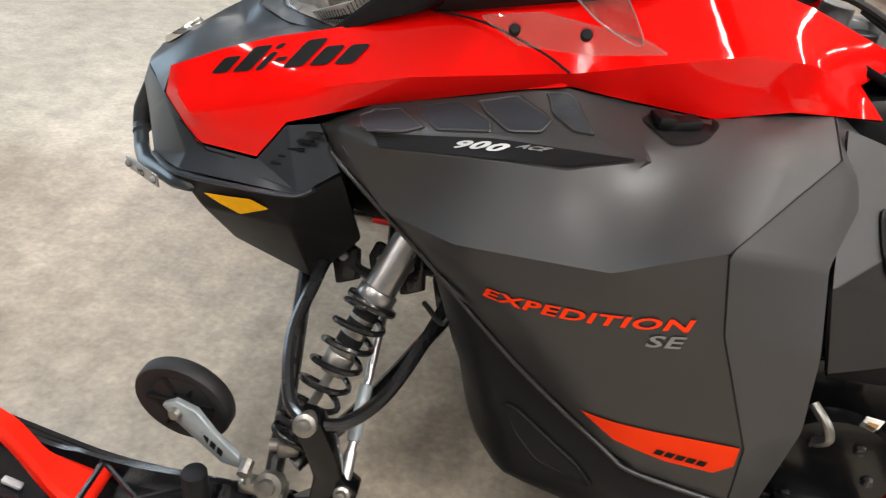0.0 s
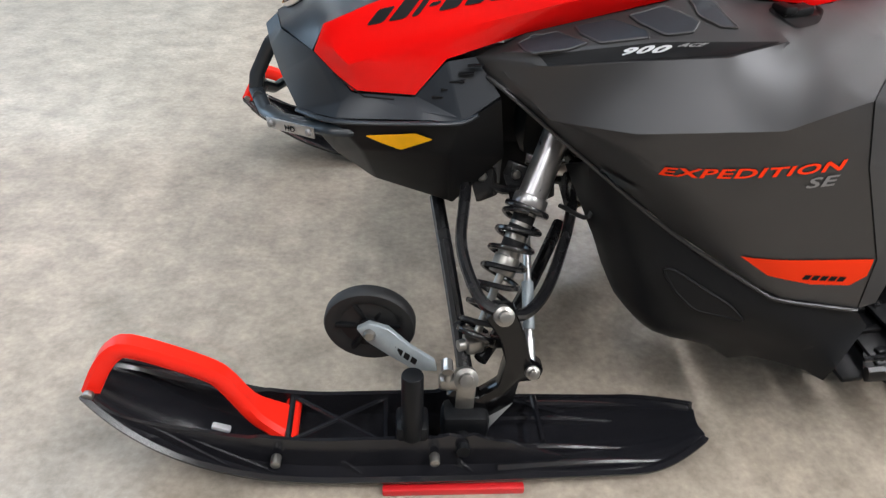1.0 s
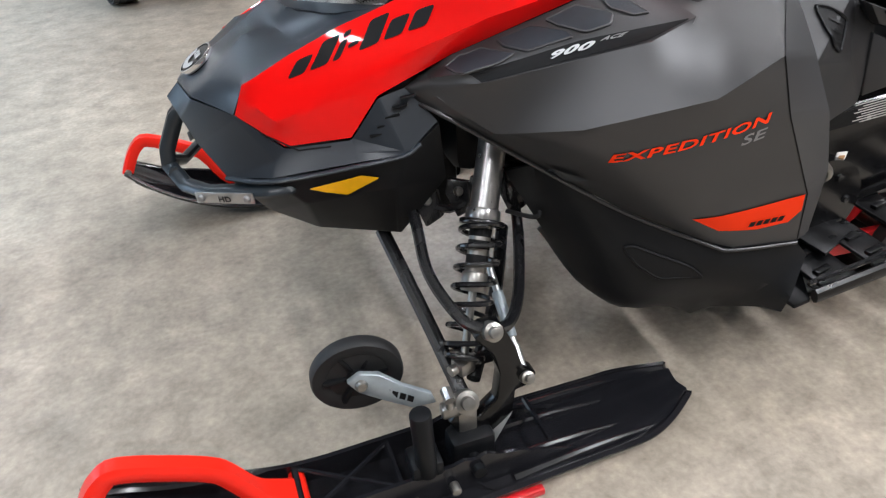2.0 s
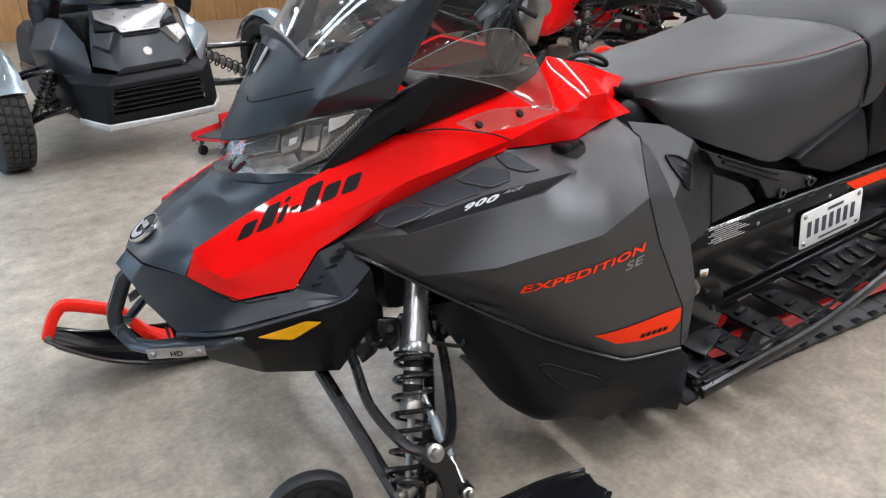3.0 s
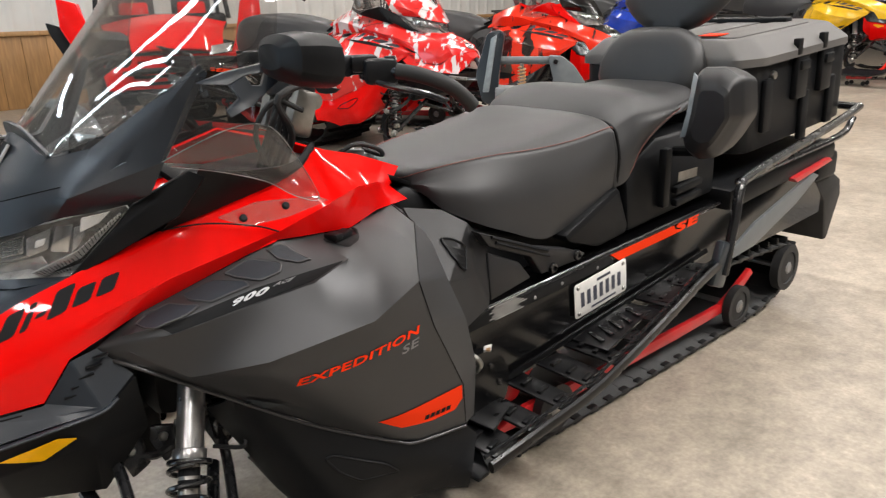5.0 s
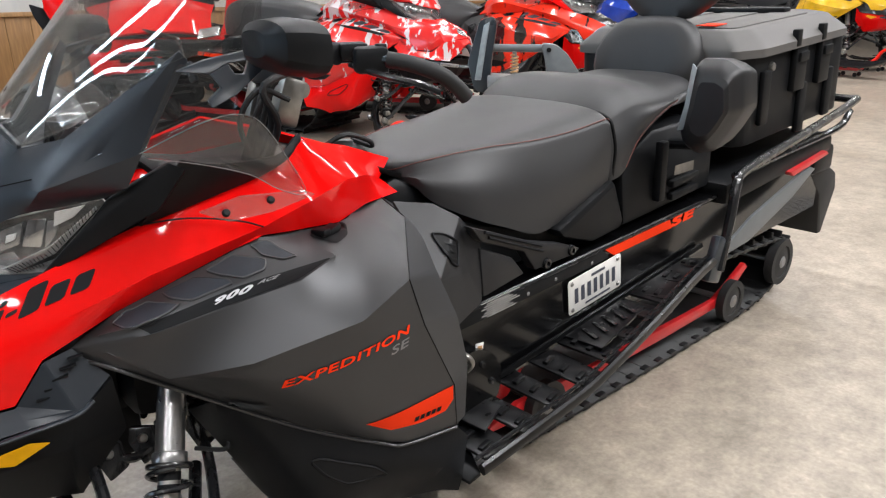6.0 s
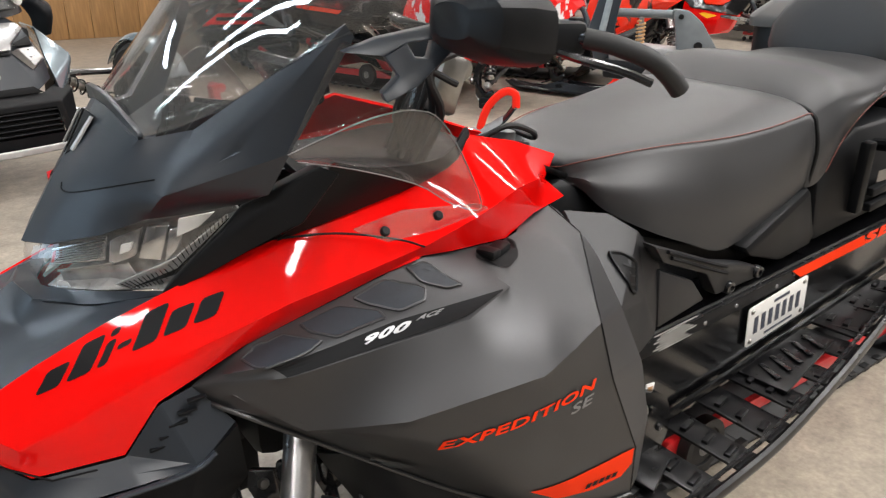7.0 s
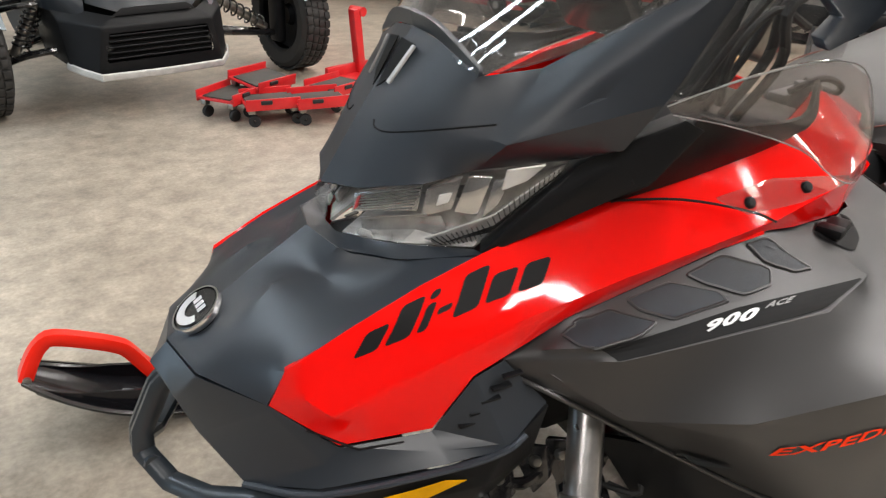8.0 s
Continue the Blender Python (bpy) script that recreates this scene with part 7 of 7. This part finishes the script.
        # arms and shock
        part("arm_upper", join(tube([(s * 0.36, -0.1, 0.48), (s * 0.48, -0.06, 0.47), (c[0] - s * 0.11, 0.02, 0.44)], 0.013, 8, 4), tube([(s * 0.36, 0.14, 0.47), (s * 0.5, 0.09, 0.46), (c[0] - s * 0.11, 0.04, 0.44)], 0.013, 8, 4)), M["steel_blk"], t)
        part("arm_lower", join(tube([(s * 0.34, -0.14, 0.29), (s * 0.48, -0.06, 0.26), (c[0] - s * 0.09, 0.02, 0.21)], 0.016, 8, 4), tube([(s * 0.34, 0.16, 0.29), (s * 0.48, 0.1, 0.26), (c[0] - s * 0.09, 0.05, 0.21)], 0.016, 8, 4)), M["steel_blk"], t)
        part("shock", cyl((s * 0.38, -0.02, 0.48), (c[0] - s * 0.16, 0.02, 0.25), 0.022), M["zinc"], t)
        part("shock_spring", coil((s * 0.40, -0.02, 0.455), (c[0] - s * 0.19, 0.02, 0.275), 0.036, 0.005, 8), M["steel_blk"], t)
        part("knuckle", box((c[0] - s * 0.08, 0.02, 0.31), (0.06, 0.1, 0.3), 0.02), M["black"], t)
        hf = loft([[(s * 0.33, 0.15, 0.66), (s * 0.38, 0.1, 0.68), (s * 0.42, 0.2, 0.7)], [(s * 0.32, 0.12, 0.76), (s * 0.38, 0.06, 0.78), (s * 0.43, 0.16, 0.8)], [(s * 0.28, 0.14, 0.84), (s * 0.34, 0.1, 0.85), (s * 0.4, 0.2, 0.84)]], 4, 4)
        bmesh.ops.translate(hf, verts=hf.verts, vec=(0.065, 0, -0.02))
        part("hand_fairing", thick(hf, 0.012), M["black"], t)
    part("nose_plate", slab([(-0.186, -0.2, 0.737), (-0.07, -0.2, 0.738), (-0.05, -0.21, 0.728), (0.05, -0.21, 0.728), (0.07, -0.2, 0.74), (0.178, -0.2, 0.74), (0.192, -0.225, 0.715), (0.108, -0.283, 0.658), (0.095, -0.304, 0.63), (-0.105, -0.304, 0.628), (-0.12, -0.283, 0.656), (-0.196, -0.235, 0.7)], (0, -0.014, 0.012), 0.004), M["alloy"], t, "brushed silver nose plate")
    for k in range(4):
        part("plate_slit", box((-0.035 + 0.028 * k, -0.291, 0.668), (0.004, 0.003, 0.016), 0.0, rx=-45), M["white"], t)
    part("nose_slot", slab([(-0.1, -0.312, 0.618), (0.092, -0.312, 0.62), (0.09, -0.308, 0.63), (-0.1, -0.308, 0.628)], (0, -0.006, 0.0), 0.001), M["ink"], t)
    part("nose_mouth", slab([(-0.2, -0.372, 0.449), (0.18, -0.372, 0.453), (0.14, -0.366, 0.482), (-0.15, -0.366, 0.479)], (0, -0.004, 0.0), 0.001), M["ink"], t)
    part("nose_mark", spin([(0, 0.003), (0.021, 0.003), (0.024, 0)], (-0.003, -0.341, 0.538), (0, -0.85, 0.5), 20), M["zinc"], t, "round silver badge")
    part("grille_back", box((-0.008, -0.36, 0.325), (0.5, 0.03, 0.16), 0.006), M["ink"], t)
    for k in range(5):
        part("grille_slat", box((-0.008, -0.388, 0.275 + 0.024 * k), (0.48 - 0.009 * k, 0.026, 0.006), 0.002, rx=-18), K, t)
    for s in (-1, 1):
        part("fog_light", spin([(0, 0.006), (0.014, 0.005), (0.017, 0)], (s * 0.232 - 0.008, -0.398, 0.325), (s * 0.2, -1, 0), 18), M["lens"], t)
    part("lip", tube([(-0.375, -0.26, 0.24), (-0.345, -0.34, 0.226), (-0.29, -0.408, 0.206), (0, -0.415, 0.2), (0.27, -0.403, 0.2), (0.33, -0.34, 0.22), (0.365, -0.27, 0.238)], 0.008, 8, 1, True, flat=2.2), M["satin"], t, "silver lower lip")
    uf = (loft([[(-0.29, 0.1, 0.79), (-0.26, -0.02, 0.78), (-0.15, -0.14, 0.77), (0, -0.17, 0.765), (0.15, -0.14, 0.77), (0.26, -0.02, 0.78), (0.29, 0.1, 0.79)], [(-0.27, 0.14, 0.92), (-0.245, 0.03, 0.92), (-0.14, -0.08, 0.91), (0, -0.13, 0.90), (0.14, -0.08, 0.91), (0.245, 0.03, 0.92), (0.27, 0.14, 0.92)], [(-0.21, 0.22, 1.03), (-0.19, 0.13, 1.035), (-0.11, 0.03, 1.035), (0, -0.01, 1.03), (0.11, 0.03, 1.035), (0.19, 0.13, 1.035), (0.21, 0.22, 1.03)], [(-0.1, 0.3, 1.1), (-0.09, 0.25, 1.105), (-0.05, 0.18, 1.11), (0, 0.15, 1.11), (0.05, 0.18, 1.11), (0.09, 0.25, 1.105), (0.1, 0.3, 1.1)]], 4, 4))
    bmesh.ops.translate(uf, verts=uf.verts, vec=(0.03, 0, 0))
    part("upper_fairing", thick(uf, 0.01), M["tgloss"], t, "gloss black upper fairing")
    for s in (-1, 1):
        part("fairing_seam", tube([(0.03 + s * 0.11, -0.105, 0.895), (0.03 + s * 0.15, -0.05, 0.95), (0.03 + s * 0.155, 0.06, 1.03), (0.03 + s * 0.1, 0.16, 1.085)], 0.004, 6, 5), M["ink"], t)
        part("lamp_brow", tube([(0.03 + s * 0.08, -0.185, 0.872), (0.03 + s * 0.19, -0.13, 0.9), (0.03 + s * 0.285, -0.02, 0.94), (0.03 + s * 0.285, 0.0, 0.84)], 0.012, 8, 5, flat=1.5), K, t)
    part("dash_cover", tube([(-0.2, 0.2, 1.1), (-0.08, 0.12, 1.125), (0.03, 0.1, 1.13), (0.14, 0.12, 1.125), (0.26, 0.2, 1.1)], 0.022, 8, 5), K, t, "black dash cover")
    part("fairing_slots", join(*[box((0, -0.185, 0.775 + 0.014 * k), (0.12, 0.015, 0.006), 0.002) for k in range(3)]), M["ink"], t)
    part("mid_body", join(box((0, 0.45, 0.45), (0.5, 0.9, 0.4), 0.08), box((0, 0.75, 0.68), (0.34, 0.6, 0.14), 0.05)), K, t)
    part("handlebar", tube([(-0.42, 0.42, 0.98), (-0.3, 0.32, 1.0), (0, 0.28, 1.0), (0.3, 0.32, 1.0), (0.42, 0.42, 0.98)], 0.014, 10, 4), M["steel_blk"], t)
    c = (0, 1.55, 0.3)
    part("rear_wheel", spin([(0.0, -0.09), (0.2, -0.1), (0.27, -0.1), (0.3, -0.06), (0.3, 0.06), (0.27, 0.1), (0.2, 0.1), (0, 0.09)], c, (1, 0, 0), 32), M["tyre"], t)
    for s in (-1, 1):
        part("swing_arm", box((s * 0.14, 1.25, 0.3), (0.05, 0.7, 0.07), 0.02), M["steel_blk"], t)
    return t


# ---- dollies ----
def dolly(m, label="red steel vehicle dolly with grey mat on casters"):
    t = thing("vehicle_dolly", label, "dolly", "vehicle dollies", m=m)
    part("tray", box((0, 0, 0.095), (0.24, 0.2, 0.012), 0.002), M["rail_red"], t)
    part("mat", box((0, 0, 0.104), (0.22, 0.15, 0.008), 0.002), M["dolly_top"], t)
    for s in (-1, 1):
        part("flange", box((0, s * 0.1, 0.105), (0.24, 0.008, 0.05), 0.002), M["rail_red"], t)
        part("strap", box((0.03 * s, s * 0.106, 0.115), (0.05, 0.01, 0.018), 0.003), M["rubber"], t)
        for q in (-1, 1):
            w = part("caster", join(box((q * 0.095, s * 0.075, 0.075), (0.03, 0.03, 0.028), 0.004)), M["zinc"], t)
            part("caster_wheel", spin([(0.006, -0.011), (0.024, -0.011), (0.027, -0.006), (0.027, 0.006), (0.024, 0.011), (0.006, 0.011)], (q * 0.095 + 0.012, s * 0.075, 0.028), (0.3, 1, 0), 18), M["rubber"], w)
    return t


roadster()
d0 = dolly(pose(0.49, 2.50, 0, 0, 0, -6))
for m in (pose(0.70, 2.44, 0, 0, 0, -4), pose(0.36, 2.66, 0, 0, 0, 38), pose(0.86, 2.62, 0, 0, 0, 25), pose(0.52, 2.74, 0.04, 8, 0, 28)):
    copy_thing(d0, m)
st = thing("lift_stand", "red steel lift stand with upright post", "stand", m=pose(1.12, 2.95, 0, 0, 0, 20))
part("foot", join(box((0, 0, 0.02), (0.3, 0.26, 0.04), 0.008), box((0.0, 0.1, 0.06), (0.3, 0.03, 0.06), 0.008)), M["rail_red"], st)
part("post", join(box((0.06, 0.08, 0.2), (0.05, 0.05, 0.36), 0.008, ry=-6), cyl((0.08, 0.05, 0.36), (0.08, 0.14, 0.36), 0.025)), M["rail_red"], st)


# ---- parked vehicles behind ----
def parked_sled(name_label, m, paint, skis=(-1, 1)):
    t = thing("snowmobile", name_label, "snowmobile", "snowmobiles", m=m)
    for s in skis:
        ski(t, 0.42 * s, 0, s)
    suspension(t)
    tunnel(t)
    track_and_skid(t)
    cowl(t, paint)
    front_bumper(t)
    glazing(t)
    controls(t)
    data = [(0.655, 0.722, 0.045, 0.712, 0.06, 0.69), (0.80, 0.782, 0.12, 0.745, 0.16, 0.6), (1.05, 0.82, 0.15, 0.778, 0.18, 0.56), (1.3, 0.82, 0.14, 0.78, 0.17, 0.58), (1.45, 0.78, 0.1, 0.74, 0.12, 0.6), (1.5, 0.7, 0.03, 0.68, 0.04, 0.62)]
    part("rider_seat", thick(loft(seat_rows(data), 3, 4), 0.012), M["seat"], t, "", 50)
    return t


PW = dict(hood=M["wrap_rw"], lower=M["black"], flank=M["wrap_rw"], side=M["wrap_rw"], lower_side=M["red"], flank_label="red and white patterned cowl")
PO = dict(hood=M["gloss"], lower=M["red"], flank=M["wrap_or"], side=M["wrap_or"], lower_side=M["gloss"], flank_label="orange and black cowl")
rw = parked_sled("red and white snowmobile with a shattered-pattern wrap parked on the concrete", pose(3.5, 3.15, 0, 0, 0, 106) @ Matrix.Scale(1.3, 4), PW, (-1,))
orr = parked_sled("orange and black snowmobile parked in the row", pose(5.15, 2.95, 0, 0, 0, 115) @ Matrix.Scale(1.3, 4), PO)


strap = [(0.30, -0.10, 0.93), (0.31, -0.085, 1.06), (0.32, -0.05, 1.11), (0.32, 0.03, 1.10), (0.30, 0.09, 0.93)]
part("grab_strap", tube(strap, 0.017, 10, 5), M["black"], rw, "black padded grab strap")


def repaint(ob, swaps):
    for o in ob.children_recursive:
        if o.type == "MESH" and o.data.materials and o.data.materials[0].name in swaps:
            o.material_slots[0].link = "OBJECT"
            o.material_slots[0].material = swaps[o.data.materials[0].name]
    return ob


yl = tagged(repaint(copy_thing(orr, pose(10.4, 2.3, 0.11, 0, 0, 80)), {"orange_black_wrap": M["paint_yel"]}), "yellow and black snowmobile at the far end of the row")
bl = tagged(repaint(copy_thing(orr, pose(9.2, 4.6, 0.11, 0, 0, 84)), {"orange_black_wrap": M["paint_blue"], "glossy_red_plastic": M["paint_blue"]}), "blue snowmobile in the far row")
for px, py in ((9.2, 4.6), (10.4, 2.3)):
    for dx, dy in ((0.42, -0.03), (-0.42, -0.03), (0.0, 1.35)):
        copy_thing(d0, pose(px + dx, py + dy, 0, 0, 0, 90))


def stripped_chassis():
    t = thing("snowmobile_chassis", "stripped grey snowmobile chassis standing on the floor", "chassis", m=pose(2.916, 1.583, 0, 0, 0, -49.1))
    G = M["greycast"]
    up = [(-0.292, 0.699), (-0.223, 0.928), (-0.148, 0.947), (-0.125, 0.911), (-0.157, 0.697), (-0.168, 0.52), (-0.254, 0.54)]
    part("upright", slab([(u, 0, z) for u, z in rounded(up, 0.02, 3)], (0, 0.1, 0), 0.006), M["bumper"], t, "blue-grey upright plate")
    part("upright_edge", slab([(-0.252, 0, 0.6), (-0.2, 0, 0.9), (-0.165, 0, 0.92), (-0.215, 0, 0.6)], (0, -0.012, 0), 0.004), M["grey_arm"], t)
    part("cross_tube", cyl((-0.16, 0.05, 0.774), (0.14, 0.04, 0.77), 0.022, seg=16), G, t)
    cast = [(0.121, 0.8), (0.203, 0.793), (0.272, 0.738), (0.364, 0.601), (0.36, 0.4), (0.192, 0.4), (0.146, 0.694)]
    part("casting", slab([(u, -0.02, z) for u, z in rounded(cast, 0.02, 3)], (0, 0.08, 0), 0.006), G, t)
    part("casting_eye", spin([(0, -0.006), (0.02, -0.006), (0.022, 0.0)], (0.263, -0.022, 0.623), (0, 1, 0), 14), M["ink"], t)
    part("casting_bolt", spin([(0, -0.012), (0.012, -0.01), (0.014, 0.0)], (0.165, -0.022, 0.765), (0, 1, 0), 12), M["ink"], t)
    part("tray", slab([(-0.179, -0.05, 0.629), (0.188, -0.05, 0.602), (0.194, -0.05, 0.515), (-0.175, -0.05, 0.54)], (0, 0.2, 0), 0.012), M["steelgrey"], t)
    part("base", slab([(-0.2, -0.06, 0.45), (-0.2, -0.06, 0.55), (0.3, -0.06, 0.52), (0.5, -0.06, 0.42)], (0, 0.3, 0), 0.02), M["black"], t)
    part("shock_body", cyl((-0.026, 0.0, 0.757), (-0.025, 0.0, 0.62), 0.012), M["zinc"], t)
    part("shock_spring", coil((-0.026, 0.0, 0.74), (-0.025, 0.0, 0.63), 0.02, 0.005, 6), M["wood_cap"], t)
    for x in (0.02, 0.42):
        for y in (0.0, 0.2):
            part("leg", box((x, y, 0.225), (0.05, 0.05, 0.45), 0.008), M["steelgrey"], t)
    return t


stripped_chassis()


def loose_ski(m, label, blade):
    t = thing("loose_ski", label, "ski", "loose skis", m=m)
    line = [(-0.5, 0.2), (-0.42, 0.1), (-0.3, 0.035), (-0.1, 0.02), (0.3, 0.02), (0.45, 0.04)]
    part("blade", thick(loft([[(x, -0.07, z + 0.012), (x, -0.03, z), (x, 0.03, z), (x, 0.07, z + 0.012)] for x, z in line], 3, 3), 0.01), blade, t)
    part("spine", thick(loft([[(x, -0.03, z + 0.01), (x, 0.0, z + 0.055), (x, 0.03, z + 0.01)] for x, z in line[1:]], 3, 3), 0.006), M["steelgrey"], t)
    part("loop", tube([(-0.5, 0, 0.2), (-0.49, 0, 0.28), (-0.42, 0, 0.29), (-0.33, 0, 0.2), (-0.28, 0, 0.05)], 0.016, 8, 5, flat=1.5), M["ski_red"], t, "orange-red grab loop")
    return t


loose_ski(pose(4.15, 2.75, 0, 0, 0, 40), "red and grey ski lying on the concrete floor", M["rail_red"])
loose_ski(pose(2.29, 2.60, 0, 0, 0, 143), "black ski with an orange-red loop lying on the floor", M["ski"])
bk = thing("timber_block", "raw timber beam lying on the concrete floor", "timber", m=pose(3.93, 2.755, 0.025, 0, 0, 31.7))
part("block", box((0, 0, 0), (1.55, 0.1, 0.05), 0.004), M["block"], bk)


def buggy():
    t = thing("utility_buggy", "red side-by-side buggy with black cage and seats", "buggy", m=pose(2.93, 6.72, 0, 0, 0, -22))
    R, K = M["red"], M["black"]
    part("hood", thick(loft([[(-0.5, -1.25, 0.72), (-0.3, -1.35, 0.78), (0, -1.38, 0.8), (0.3, -1.35, 0.78), (0.5, -1.25, 0.72)], [(-0.52, -0.9, 0.9), (-0.3, -0.95, 0.98), (0, -0.96, 1.0), (0.3, -0.95, 0.98), (0.52, -0.9, 0.9)], [(-0.6, -0.5, 1.02), (-0.3, -0.5, 1.08), (0, -0.5, 1.1), (0.3, -0.5, 1.08), (0.6, -0.5, 1.02)]], 4, 4), 0.02), R, t)
    part("nose", join(slab([(-0.55, -1.4, 0.45), (0.55, -1.4, 0.45), (0.6, -1.3, 0.74), (-0.6, -1.3, 0.74)], (0, 0.12, 0), 0.02)), R, t)
    for k in range(4):
        part("nose_slot", box((0, -1.405 + 0.03 * k, 0.5 + 0.06 * k), (0.7 - 0.05 * k, 0.03, 0.03), 0.006), M["ink"], t)
    part("bumper", join(tube([(-0.5, -1.5, 0.4), (0, -1.55, 0.42), (0.5, -1.5, 0.4)], 0.03, 10, 4), tube([(-0.4, -1.5, 0.6), (0, -1.54, 0.62), (0.4, -1.5, 0.6)], 0.025, 10, 4)), K, t)
    for s in (-1, 1):
        part("slotted_panel", slab([(s * 0.42, -1.2, 0.42), (s * 0.6, -1.2, 0.42), (s * 0.72, -1.18, 0.66), (s * 0.88, -1.12, 1.0), (s * 0.88, -1.08, 1.25), (s * 0.7, -1.08, 1.2), (s * 0.62, -1.14, 0.85)], (0, 0.05, 0), 0.012), R, t, "red slotted side panel")
        for k in range(6):
            part("panel_slot", box((s * (0.54 + 0.03 * k), -1.225 + 0.008 * k, 0.5 + 0.058 * k), (0.11, 0.05, 0.026), 0.006), M["ink"], t)
        part("skirt", slab([(s * 0.62, -1.15, 0.36), (s * 0.7, -1.15, 0.36), (s * 0.98, -1.05, 0.95), (s * 1.0, -1.05, 1.05), (s * 0.86, -1.05, 1.0)], (0, 0.08, 0), 0.012), K, t)
        for y in (-1.0, 0.95):
            w = part("wheel", spin([(0.18, -0.12), (0.3, -0.13), (0.34, -0.1), (0.35, 0), (0.34, 0.1), (0.3, 0.13), (0.18, 0.12)], (s * 0.6, y, 0.35), (1, 0, 0), 32), M["tyre"], t)
            part("rim", spin([(0, -0.06 * s), (0.06, -0.08 * s), (0.16, -0.03), (0.19, 0.1), (0.185, -0.11)], (s * 0.6, y, 0.35), (1, 0, 0), 24), K, w)
        part("cage_hoop", tube([(s * 0.62, -0.55, 1.05), (s * 0.58, -0.2, 1.6), (s * 0.55, 0.5, 1.75), (s * 0.62, 0.9, 0.95)], 0.025, 8, 4), K, t)
        part("seat", join(box((s * 0.3, 0.15, 0.68), (0.45, 0.45, 0.14), 0.04), box((s * 0.3, 0.42, 1.0), (0.42, 0.14, 0.6), 0.05, rx=-10)), M["seat"], t, "black seat")
        part("seat_bolster", join(box((s * 0.3, 0.33, 1.1), (0.3, 0.06, 0.26), 0.03, rx=-10)), R, t, "red seat insert")
        part("headlight", slab([(s * 0.35, -1.36, 0.72), (s * 0.55, -1.3, 0.74), (s * 0.57, -1.24, 0.82), (s * 0.38, -1.3, 0.8)], (0, -0.02, 0.01), 0.006), M["reflector"], t)
    part("dash", box((0, -0.42, 1.02), (1.2, 0.25, 0.16), 0.04), K, t)
    part("chassis", join(box((0, 0, 0.36), (1.1, 2.4, 0.14), 0.03), box((0.05, 0.95, 0.75), (0.9, 0.7, 0.5), 0.06)), K, t)
    part("bed_panel", box((0.1, 1.1, 0.98), (0.9, 0.6, 0.25), 0.04), R, t)
    return t


buggy()
